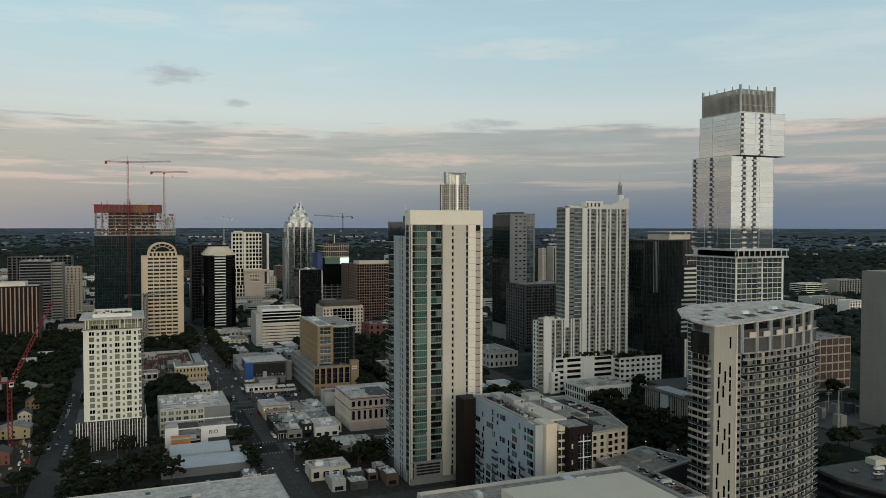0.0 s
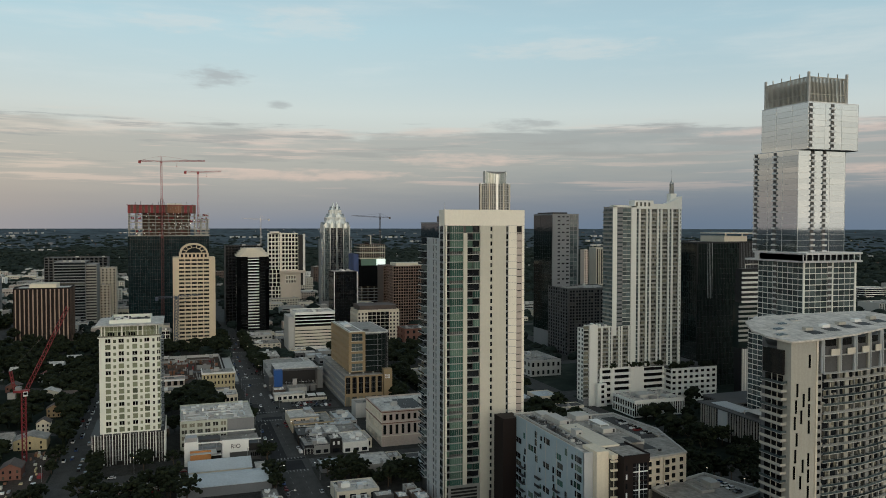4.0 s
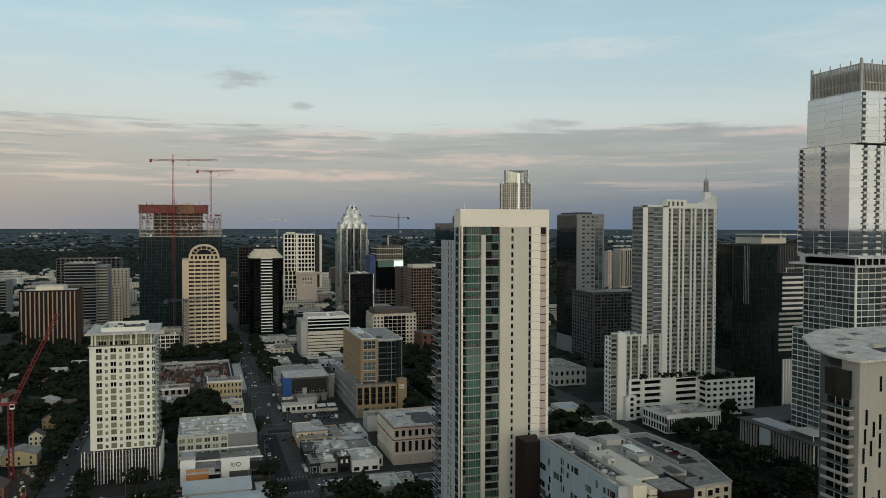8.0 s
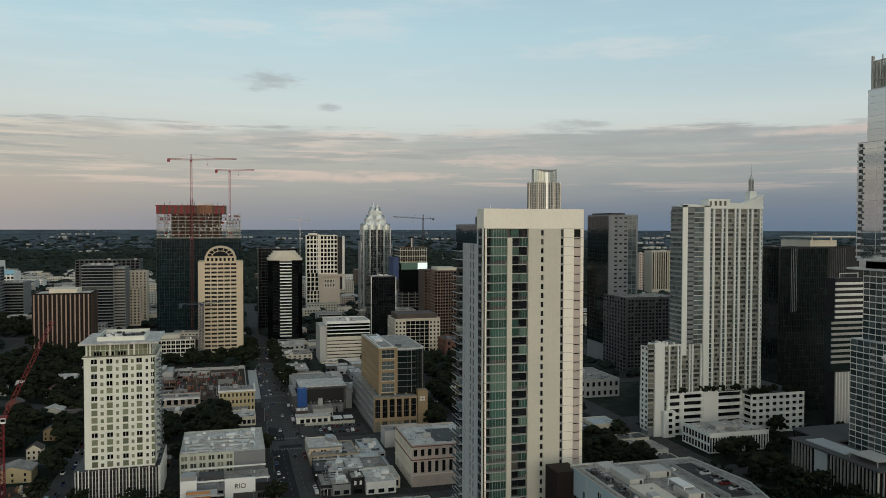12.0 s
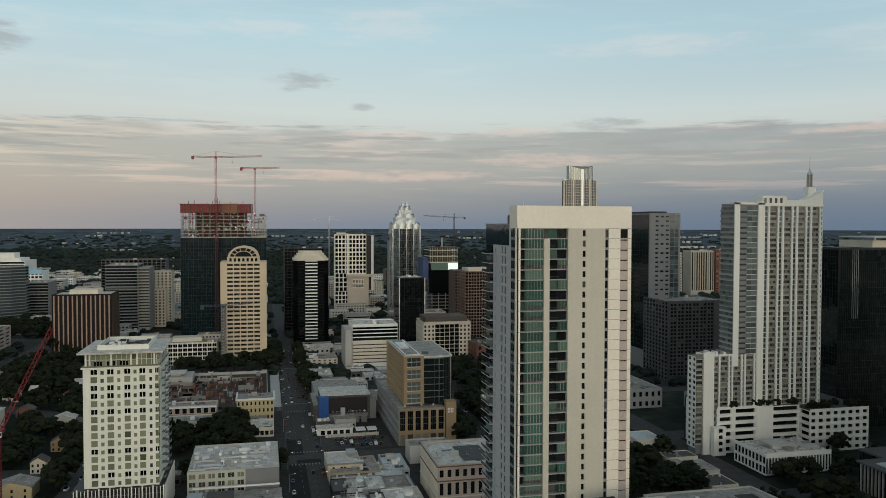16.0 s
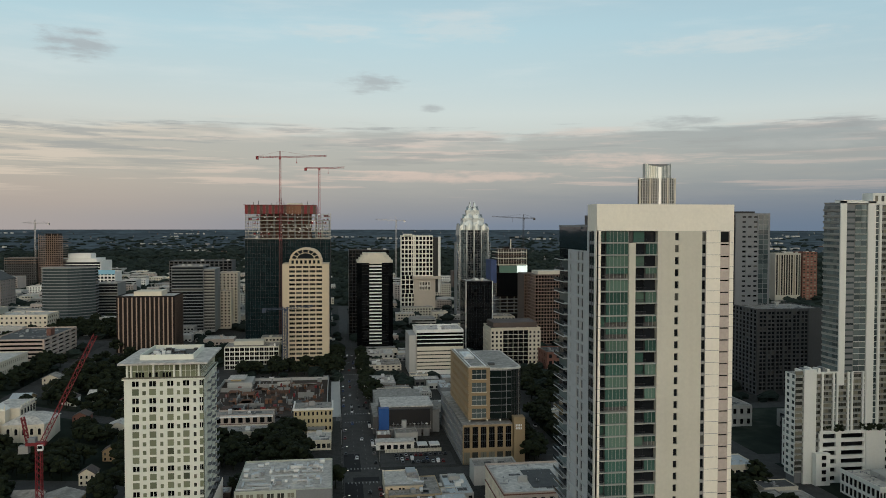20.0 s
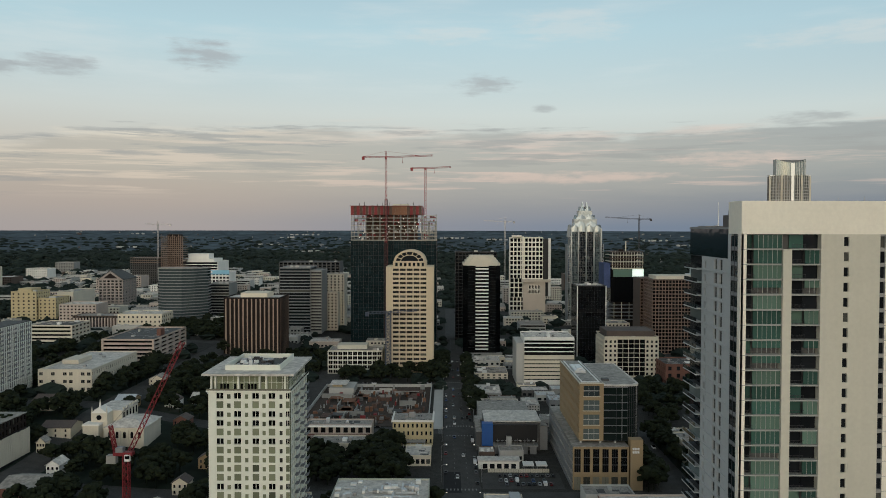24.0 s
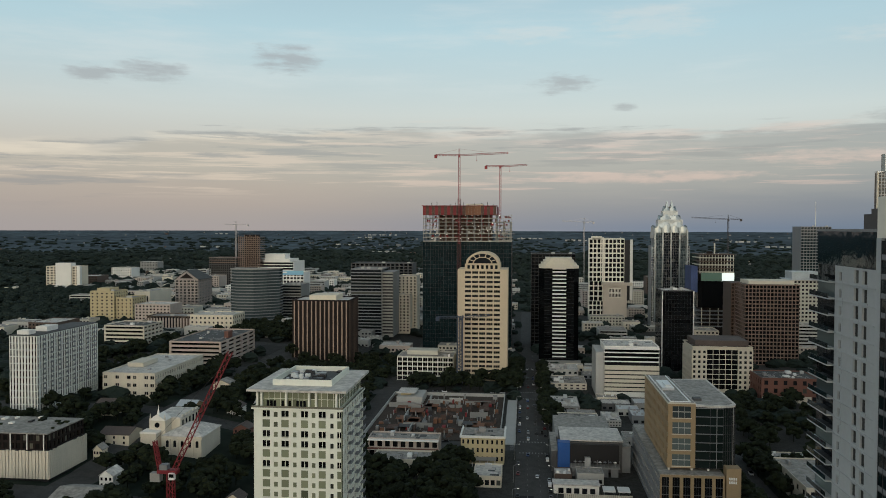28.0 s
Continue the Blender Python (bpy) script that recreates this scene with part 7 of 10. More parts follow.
# ---- low buildings along the main street ----
def roof_car_park():
    b = thing("parking_deck", "flat dark rooftop parking deck with low walls", "garage", (-290, -100, 0))
    out, z = [(-338, -80), (-338, -94), (-303, -94), (-297, -116), (-294, -123.5), (-266.5, -115), (-276.8, -80)], 19.0
    part("body", Soup().prism(out, 0, z), DARKCONC, b)
    part("deck", Soup().prism([(x + (-285 - x) * 0.01, y + (-98 - y) * 0.01) for x, y in out], z, z + 0.08), ROOFGREY, b, "worn grey parking surface")
    for (xa, ya), (xb, yb) in zip(out, out[1:] + out[:1]):
        part("parapet", Soup().beam((xa, ya, z + 0.5), (xb, yb, z + 0.5), 0.5), LIGHTCONC, b)
    part("stair_house", Soup().box(-284, -110, z + 0.08, -277, -105, z + 2.6), LIGHTCONC, b)
    part("ramp_wall", Soup().box(-288, -104, z + 0.08, -274, -103.6, z + 1.2).box(-288, -98, z + 0.08, -275, -97.6, z + 1.2).box(-288, -103.6, z + 0.08, -287.6, -98, z + 1.2), LIGHTCONC, b)
    marks = Soup()
    for k in range(13):
        marks.box(-332 + k * 4.6, -92.5, z + 0.09, -331.8 + k * 4.6, -87.5, z + 0.1)
    part("bay_line", marks, PAINT, b, kind="stuff")
    for x, y in ((-330, -84), (-305, -84), (-280, -84), (-289, -119), (-271, -113)):
        post = part("lamp_post", Soup().tube((x, y, z + 0.08), (x, y, z + 4.6), 0.1, 0.07, 6), STEEL, b)
        part("lamp_head", Soup().box(x - 0.3, y - 0.2, z + 4.6, x + 0.3, y + 0.2, z + 4.75), LITLAMP, post)


LITLAMP = emitter("lit_street_lamp", (1.0, 0.95, 0.85), 0.7)
roof_car_park()
b = block_building("near_flat_roof", "pale flat-roofed block with a raised parapet and ducts", "building", -430, -346, -46, 39, 39.5, LIGHTCONC, ROOFGREY, None, parapet=1.3, gear=10, seed=53)
part("raised_roof", Soup().box(-400, -40, 39.6, -358, 12, 42.5), PALESTONE, b)
b = block_building("white_roof_shed", "long low building with a plain white membrane roof", "building", -310, -226, 68, 163, 14.5, LIGHTCONC, ROOFWHITE, None, parapet=0.6, gear=8, seed=54)


def rio_building():
    b = thing("white_club_building", "white and grey two-storey club with a rooftop terrace", "building", (-100, 95, 0))
    part("body", Soup().box(-108, 76, 0, -86, 113, 8.5), GREYPANEL, b)
    part("white_tower", Soup().box(-114, 106.5, 0, -106, 114, 13.6), WHITEPAINT, b, "white stair tower")
    part("tower_louvre", Soup().box(-113.4, 107, 13.6, -106.6, 113.5, 15.8), STEEL, b)
    part("sign_wall", Soup().box(-112.6, 79, 5.6, -111.8, 93.5, 12.8), WHITEPAINT, b, "white sign wall")
    part("sign_leg", Soup().box(-112.6, 89.5, 0, -111.8, 93.5, 5.6), WHITEPAINT, b)
    part("dark_front", Soup().box(-111.8, 72, 0, -107.6, 89.5, 5.5), DARKCONC, b)
    for k in range(5):
        part("front_window", Soup().box(-111.9, 72.6 + k * 1.1, 2.2, -111.78, 73.4 + k * 1.1, 4.6), G_BLACK, b)
    part("terrace_end", Soup().box(-111.6, 71.8, 5.5, -104, 79, 9.6), BLACKPAINTSHADE, b)
    part("grey_front", Soup().box(-110.6, 93.5, 0, -108, 106.5, 8.8), GREYPANEL, b)
    for k in range(4):
        part("front_window", Soup().box(-110.75, 94.2 + k * 3.1, 5.6, -110.58, 96.6 + k * 3.1, 6.8), G_BLACK, b)
    # black sheet painted in place of a shaded recess
    part("front_recess", Soup().box(-110.72, 94, 0.3, -110.6, 106, 4.4), BLACKPAINTSHADE, b)
    part("canopy", Soup().box(-112.5, 94, 4.6, -110.4, 106, 4.9), WHITE, b)
    part("roof_beam", Soup().box(-111.6, 72, 11.6, -110.6, 114, 12.2), WHITE, b)
    part("roof_beam", Soup().box(-90, 73, 11.6, -89, 113, 12.2), WHITE, b)
    for k in range(6):
        part("beam_post", Soup().box(-111.3, 73 + k * 7.8, 8.5, -111.0, 73.3 + k * 7.8, 11.6), STEEL, b)
    part("terrace_deck", Soup().box(-110, 72, 8.5, -86, 112, 8.75), ROOFGREY, b)
    part("terrace_bar", Soup().box(-100, 94, 8.75, -92, 106, 11), DARKCONC, b)
    rnd = random.Random(4)
    for k in range(14):
        x, y = rnd.uniform(-109, -90), rnd.uniform(78, 106)
        part("terrace_table", Soup().box(x, y, 9.5, x + 1.2, y + 1.2, 9.6).box(x + 0.5, y + 0.5, 8.75, x + 0.7, y + 0.7, 9.5), rnd.choice((STEEL, WHITEPAINT, DARKMETAL)), b)
    # the sign
    cu = bpy.data.curves.new("sign_letters", "FONT")
    cu.body, cu.size, cu.extrude, cu.align_x = "RIO", 3.3, 0.08, "CENTER"
    tmp = new("sign_letters", cu)
    me = bpy.data.meshes.new_from_object(tmp)
    bpy.data.objects.remove(tmp)
    me.materials.append(BLACKPAINTSHADE)
    ob = new("sign_letters", me)
    ob.parent = b
    ob.matrix_local = Matrix.Translation((-112.75 + 100, 86.2 - 95, 7.9)) @ Matrix.Rotation(radians(-90), 4, "Z") @ Matrix.Rotation(radians(90), 4, "X")


rio_building()

GREENGREY = material("green_grey_render", (0.45, 0.47, 0.40), streak=0.4)
b = block_building("green_grey_building", "grey-green office with ducts crowding its white roof", "office", -82, -36, 73, 116, 17.0, GREENGREY, ROOFWHITE, None, grid(8, 4, 0.5, 0.5, G_DARK, 20), parapet=0.8, gear=0)
facade(b, "W", -82.6, 89, 116, 2, 17.3, 6, 4, 0.66, 0.6, 0.2, 0.3, GREENGREY, G_BAY, 40, mull=1, mullmat=WHITE)
part("blank_wall", Soup().box(-82.7, 73, 0, -82.1, 89, 17.6), GREYPANEL, b)
rnd = random.Random(6)
for k in range(60):
    x, y = rnd.uniform(-80, -42), rnd.uniform(75, 113)
    if rnd.random() < 0.55:
        l = rnd.uniform(3, 12)
        part("duct", Soup().box(x, y, 17.4, min(x + (l if k % 2 else 0.7), -37), min(y + (0.7 if k % 2 else l), 115.5), 18.1), SILVER, b)
    else:
        part("roof_unit", Soup().box(x, y, 17.3, x + rnd.uniform(1.2, 3), y + rnd.uniform(1.2, 3), 17.3 + rnd.uniform(0.8, 2)), rnd.choice((SILVER, STEEL, WHITEPAINT)), b)

# sheds with tin roofs west of the club
def gable(name, label, category, x0, x1, ys, yn, eave, ridge, wall, roof, along="x", z0=0, windows=0):
    b = thing(name, label, category, ((x0 + x1) / 2, (ys + yn) / 2, z0))
    part("wall", Soup().box(x0, ys, z0 - 1.5, x1, yn, z0 + eave), wall, b)
    s, o, t = Soup(), 0.5, 0.25
    if along == "x":
        yc = (ys + yn) / 2
        for ya, yb in ((ys - o, yc), (yn + o, yc)):
            n = len(s.v)
            s.v += [(x, y, z + dz) for dz in (0, t) for x, y, z in ((x0 - o, ya, z0 + eave), (x1 + o, ya, z0 + eave), (x1 + o, yb, z0 + ridge), (x0 - o, yb, z0 + ridge))]
            s.f += [tuple(n + i for i in q) for q in ((3, 2, 1, 0), (4, 5, 6, 7), (0, 1, 5, 4), (1, 2, 6, 5), (2, 3, 7, 6), (3, 0, 4, 7))]
        g = Soup()
        g.quad((x0, ys, z0 + eave), (x0, yn, z0 + eave), (x0, yc, z0 + ridge))
    else:
        xc = (x0 + x1) / 2
        for xa, xb in ((x0 - o, xc), (x1 + o, xc)):
            n = len(s.v)
            s.v += [(x, y, z + dz) for dz in (0, t) for x, y, z in ((xa, ys - o, z0 + eave), (xa, yn + o, z0 + eave), (xb, yn + o, z0 + ridge), (xb, ys - o, z0 + ridge))]
            s.f += [tuple(n + i for i in q) for q in ((3, 2, 1, 0), (4, 5, 6, 7), (0, 1, 5, 4), (1, 2, 6, 5), (2, 3, 7, 6), (3, 0, 4, 7))]
        g = Soup()
        g.quad((x0, ys, z0 + eave), (x1, ys, z0 + eave), (xc, ys, z0 + ridge))
    part("roof", s, roof, b)
    part("gable", g, wall, b)
    back = Soup()
    if along == "x":
        back.quad((x1, yn, z0 + eave), (x1, ys, z0 + eave), (x1, yc, z0 + ridge))
    else:
        back.quad((x1, yn, z0 + eave), (x0, yn, z0 + eave), (xc, yn, z0 + ridge))
    part("gable", back, wall, b)
    for k in range(windows):
        y = ys + (yn - ys) * (k + 0.5) / windows
        for f in range(max(1, int(eave // 3))):
            part("window", Soup().box(x0 - 0.12, y - 0.5, z0 + 1.0 + 3 * f, x0 + 0.05, y + 0.5, z0 + 2.5 + 3 * f), G_DARK, b)
    return b


gable("tin_roof_shed", "shed with a pale blue corrugated tin roof", "shed", -142, -122, 80, 112, 5.0, 8.2, PALESTONE, ROOFTIN, "y")
gable("tin_roof_shed", "small white-roofed kiosk by the street", "shed", -140, -128, 69, 77, 3.2, 4.0, GREYPANEL, ROOFWHITE, "y")
gable("tin_roof_shed", "grey tin-roofed hall beside a car park", "shed", -168, -146, 72, 118, 5.0, 7.2, GREYPANEL, ROOFTIN, "y")
b = thing("orange_canopy", "slanted orange wooden canopy wall", "canopy", (-122, 104, 0))
part("panel", Soup().box(-121.6, 100, 0, -121.0, 111, 10.5), material("orange_cladding", (0.46, 0.20, 0.065), 0.6), b)
part("top_slab", Soup().box(-124, 97, 9, -116, 111, 9.5), LIGHTCONC, b)

b = thing("pinkish_office", "three-storey pinkish stone office with white roof", "office", (-90, -22, 0))
core(b, -111, -69, -46, 0, 0, 21.2, PINKISH, ROOFWHITE, "WN", 0.5, 0.9, 3, 61)
facade(b, "W", -111, -46, 0, 14.2, 21.2, 12, 1, 0.5, 0.5, 0.27, 0.3, PINKISH, G_BLACK, 12)
facade(b, "W", -111, -46, 0, 6.4, 14.2, 12, 1, 0.48, 0.74, 0.14, 0.3, PINKISH, G_BLACK, 12)
facade(b, "W", -111, -46, 0, 0, 6.4, 9, 1, 0.62, 0.7, 0.08, 0.6, PINKISH, G_BLACK, 9)
for z0, z1, n in ((14.2, 21.2, 1), (6.4, 14.2, 1), (0, 6.4, 1)):
    facade(b, "N", 0, -111, -69, z0, z1, 11, n, 0.5, 0.55, 0.25, 0.45, PALESTONE, G_DARK, 11)
for z in (6.3, 14.1, 21.0):
    part("cornice", Soup().box(-111.4, -46.2, z, -110.9, 0.3, z + 0.45).box(-110.9, 0, z, -69, 0.35, z + 0.45), REDBRICK if z > 6.4 else PALESTONE, b)
part("roof_patch", Soup().box(-104, -28.6, 21.3, -79.5, -14.6, 21.55), ROOFDARK, b, "dark square roof panel")
b = block_building("grey_annex", "plain grey low annex with flat roof", "building", -36, -21.5, -24, -0.5, 9.6, LIGHTCONC, ROOFGREY, None, gear=1)

# blue-cornered building
b = thing("blue_corner_building", "dark restaurant building with a bright blue corner wall", "building", (90, 26, 0))
part("body", Soup().box(72, 8, 0, 102, 42, 17), DARKCONC, b)
part("blue_wall", Soup().box(67.6, 37, 0, 74, 43.6, 17.6), BLUEWALL, b, "bright blue corner wall")
part("dark_screen", Soup().box(69.6, 10, 6, 71.6, 37, 16.4), BLACKWALL, b)
part("terrace", Soup().box(64, 10, 4.6, 71.6, 37, 5.2), CONCRETE, b)
for k in range(14):
    part("terrace_post", Soup().box(64.2, 10.2 + k * 2, 5.2, 64.4, 10.4 + k * 2, 7.4 if k % 3 else 9.4), STEEL, b)
for k in range(5):
    part("terrace_wall_panel", Soup().box(64, 11 + k * 5.3, 0, 64.4, 15 + k * 5.3, 4.6), GREYPANEL, b)
part("roof", Soup().box(73, 7.4, 17.2, 102, 42, 17.8), ROOFWHITE, b, "white sloping roof deck")
part("side_block", Soup().box(72, 43.6, 0, 112, 47, 11.5), DARKCONC, b)
part("side_roof", Soup().box(72, 43.4, 11.5, 112, 47.1, 11.8), ROOFGREY, b)
part("wing_block", Soup().box(73, 3.4, 0, 96, 8, 14.5), GREYPANEL, b)
part("wing_roof", Soup().box(72.6, 3.2, 14.5, 96, 7.3, 14.8), ROOFGREY, b)
for k in range(9):
    part("terrace_umbrella", Soup().tube((67.5, 12.4 + k * 2.7, 5.2), (67.5, 12.4 + k * 2.7, 7.3), 0.05, 0.05, 5).tube((67.5, 12.4 + k * 2.7, 7.3), (67.5, 12.4 + k * 2.7, 7.9), 1.1, 0.1, 7), (WHITEPAINT, GREYPANEL, STEEL)[k % 3], b)
part("stair_hut", Soup().box(64.2, 26, 5.2, 67, 29, 10.4), SILVER, b)
part("rear_block", Soup().box(102, 9, 0, 156, 43.4, 11.4), CONCRETE, b)
part("rear_roof", Soup().box(102, 9, 11.4, 156, 43.4, 11.7), ROOFGREY, b)
b = thing("white_trailer_bar", "white low bar with an arched front and fenced yard", "building", (38, 38, 0))
part("body", Soup().box(35, 24, 0, 43, 47, 4.6), WHITE, b)
part("roof", Soup().box(34.5, 23.5, 4.6, 43.5, 47.5, 5.1), ROOFWHITE, b)
for k in range(5):
    part("opening", Soup().box(34.85, 26 + k * 4, 0.5, 35.05, 28.6 + k * 4, 3.2), G_DARK, b)
for k in range(2):
    b = thing("white_canopy_tent", "white flat canopy tent over a bar yard", "tent", (34, 12 + k * 8, 0), "bar yard tents")
    part("cover", Soup().box(30.5, 8.8 + k * 7.4, 3.2, 38, 14.8 + k * 7.4, 3.9), WHITEPAINT, b)
    for x, y in ((30.8, 9.1), (37.5, 9.1), (30.8, 14.3), (37.5, 14.3)):
        part("leg", Soup().box(x, y + k * 7.4, 0.1, x + 0.15, y + 0.15 + k * 7.4, 3.3), STEEL, b)
fence = thing("board_fence", "weathered upright board fence round a yard", "fence", (28, 28, 0))
for k in range(36):
    part("board", Soup().box(29.0, 8 + k * 0.95, 0.1, 29.15, 8.85 + k * 0.95, 2.3), TANWALL, fence)

# north side: yellow hotel, brick motel, low shop
b = thing("yellow_brick_hotel", "three-storey yellow brick building with a white cornice", "building", (90, 85, 0))
core(b, 80, 103, 73.5, 98.5, 0, 15.4, YELLOWBRICK, ROOFGREY, "WS", 0.4, 0.0, 2, 71)
facade(b, "W", 80, 73.5, 98.5, 1, 15.4, 9, 3, 0.4, 0.52, 0.25, 0.35, YELLOWBRICK, G_DARK, 27)
facade(b, "S", 73.5, 80, 103, 1, 15.4, 8, 3, 0.4, 0.52, 0.25, 0.35, YELLOWBRICK, G_DARK, 24)
part("cornice", Soup().box(79.3, 72.8, 15.4, 80.4, 99.2, 16.6).box(80.4, 72.8, 15.4, 103, 73.9, 16.6).box(80.4, 98.3, 15.4, 103, 99.2, 16.6), WHITE, b)
part("porch_roof", Soup().box(74, 78, 4.0, 80, 92, 4.5), CONCRETE, b)
for k in range(4):
    part("porch_post", Soup().box(74.3, 78.4 + k * 4.3, 0, 74.7, 78.8 + k * 4.3, 4), WHITE, b)
b = block_building("white_low_shop", "small white flat-roofed shop with dark front", "shop", 40, 62, 74, 89, 5.5, CREAM, ROOFWHITE, grid(5, 1, 0.7, 0.5, G_DARK, 5), gear=1)
b = block_building("brick_motel", "long two-storey pink brick motel with white gallery", "motel", 85, 100, 112, 154, 11.5, PINKISH, ROOFGREY, grid(9, 2, 0.6, 0.6, G_BLACK, 18), gear=3, seed=72)
part("gallery", Soup().box(82.5, 112, 5.6, 85, 154, 6.0).box(82.5, 112, 11.2, 85, 154, 11.8), WHITE, b)
part("brick_band", Soup().box(82.4, 112, 6.0, 82.7, 154, 7.2), REDBRICK, b)
b = block_building("pale_brick_house", "two-storey pale brick house with flat roof", "house", 56, 74, 112, 146, 8, PALESTONE, ROOFGREY, grid(5, 2, 0.35, 0.5, G_DARK, 10), gear=2, seed=73)


# ---- excavation with foundation works ----
def building_site():
    b = thing("construction_site", "open construction pit crowded with formwork, rebar and sheds", "site", (195, 120, 0), kind="")
    part("floor", Soup().box(128, 78, 0.2, 258, 166, 0.5), EARTH, b)
    rnd = random.Random(9)
    for k in range(130):
        x, y = rnd.uniform(130, 252), rnd.uniform(80, 160)
        m = rnd.choice((REDFORM, ORANGEPLY, CONCRETE, RUST, ORANGEPLY, DARKCONC, DARKCONC, STEEL, RUST))
        part("pallet_load", Soup().box(x, y, 0.5, x + rnd.uniform(0.6, 5), y + rnd.uniform(0.6, 4), 0.5 + rnd.uniform(0.4, 3.5)), m, b)
    cols = Soup()
    for i in range(14):
        for j in range(9):
            x, y = 134 + i * 8 + rnd.uniform(-3, 3), 84 + j * 9 + rnd.uniform(-3, 3)
            if rnd.random() < 0.6:
                cols.box(x, y, 0.5, x + 0.6, y + 0.6, rnd.uniform(1.2, 4.5))
    part("column_starter", cols, CONCRETE, b, kind="stuff")
    for k in range(26):
        x, y, ln = rnd.uniform(132, 238), rnd.uniform(82, 150), rnd.uniform(7, 20)
        wall = Soup().box(x, y, 0.5, x + ln, y + 0.5, 0.5 + rnd.uniform(1.5, 4.5)) if k % 2 else Soup().box(x, y, 0.5, x + 0.5, min(y + ln, 164), 0.5 + rnd.uniform(1.5, 4.5))
        part("basement_wall", wall, rnd.choice((LIGHTCONC, CONCRETE, RUST)), b)
    for k in range(16):
        x, y, lx, ly = rnd.uniform(132, 240), rnd.uniform(82, 150), rnd.uniform(6, 16), rnd.uniform(5, 12)
        part("timber_deck", Soup().box(x, y, 2.6, x + lx, y + ly, 2.9).box(x + 0.3, y + 0.3, 0.5, x + 0.7, y + 0.7, 2.6).box(x + lx - 0.7, y + ly - 0.7, 0.5, x + lx - 0.3, y + ly - 0.3, 2.6), rnd.choice((ORANGEPLY, RUST, DARKCONC)), b)
    for q in ((128, 77.4, 258, 78), (257.4, 78, 258, 166), (128, 166, 258, 166.6)):
        part("hoarding", Soup().box(q[0], q[1], 0, q[2], q[3], 3.0), LIGHTCONC, b)
    for k in range(22):
        part("barrier_panel", Soup().box(259, 80 + k * 3.6, 0.1, 259.3, 83.2 + k * 3.6, 2.4), REDFORM if k % 3 == 0 else WHITE, b)
    part("retaining_wall", Soup().box(225, 140, 0.5, 252, 160, 6), LIGHTCONC, b)
    part("site_shed", Soup().box(232, 150, 0.5, 246, 158, 8), YELLOWBRICK, b)
    part("shed_roof", Soup().box(228, 146, 8, 248, 160, 8.4), ROOFWHITE, b)


building_site()
b = thing("concrete_ramp_wall", "pale concrete barrier beside the street", "wall", (185, 66, 0))
part("barrier", Soup().box(122, 67.6, 0, 248, 68.3, 1.6), LIGHTCONC, b)
part("walkway", Soup().box(122, 68.3, 0.16, 248, 75, 0.4), LIGHTCONC, b)

# small shops between the main street and the side street
PALEOCHRE = material("pale_ochre_brick", (0.40, 0.315, 0.20), vary=0.15)
rnd = random.Random(15)
shops = [(-62, -34, 20, 46, 5.5, PALEOCHRE, ROOFGREY, "tan brick shop with grey flat roof"), (-100, -84, 26, 44, 5, DARKCONC, ROOFWHITE, "low dark bar with white roof patches"),
         (-82, -66, 22, 46, 4.5, PALESTONE, ROOFGREY, "low pale shop with metal roof"), (-112, -92, 30, 47, 5, BLACKWALL, ROOFGREY, "black-painted bar with a porch"),
         (-110, -90, 6, 22, 5.5, PALESTONE, ROOFWHITE, "single-storey pale shop with white roof"), (-60, -30, 4, 17, 4.5, LIGHTCONC, ROOFTIN, "long workshop with blue tin roof"),
         (-90, -66, 6, 20, 4, CONCRETE, ROOFTIN, "low grey store with tin roof"),
         (-200, -183, 24, 45, 6, PALESTONE, ROOFWHITE, "pale two-storey shop with roof units")]
for x0, x1, ys, yn, h, wall, roof, lab in shops:
    block_building("corner_shop", lab, "shop", x0, x1, ys, yn, h, wall, roof, grid(4, 1, 0.6, 0.55, G_DARK, 4), parapet=0.5, gear=4, seed=int(x0 + 500))
for x0, x1, ys, yn, h, wall, roof, lab in ((150, 182, 12, 40, 7, PALESTONE, ROOFGREY, "pale stucco building with hipped corners"), (175, 200, -4, 8, 4, LIGHTCONC, ROOFWHITE, "carport with a flat white roof"),
                                           (205, 240, 22, 45, 6, CONCRETE, ROOFWHITE, "low store with white roof"), (295, 330, 10, 40, 5, PALESTONE, ROOFGREY, "low cream gallery building"),
                                           (340, 372, 14, 44, 8, LIGHTCONC, ROOFWHITE, "white trimmed low office"), (140, 172, -48, -30, 6, PALESTONE, ROOFWHITE, "low pale hall with white roof"),
                                           (20, 70, -120, -72, 12, PALESTONE, ROOFGREY, "pale garage with punched openings"), (60, 110, -210, -180, 14, LIGHTCONC, ROOFGREY, "grey low hall with deck"),
                                           (-20, 60, -262, -228, 11, CONCRETE, ROOFGREY, "bare concrete parking deck with ramps"), (-180, -140, -95, -66, 9, LIGHTCONC, ROOFGREY, "grey flat roofed store")):
    block_building("low_building", lab, "building", x0, x1, ys, yn, h, wall, roof, grid(6, 2, 0.45, 0.5, G_DARK, 12), None, grid(6, 2, 0.45, 0.5, G_DARK, 0), parapet=0.6, gear=4, seed=int(x0 + 900))


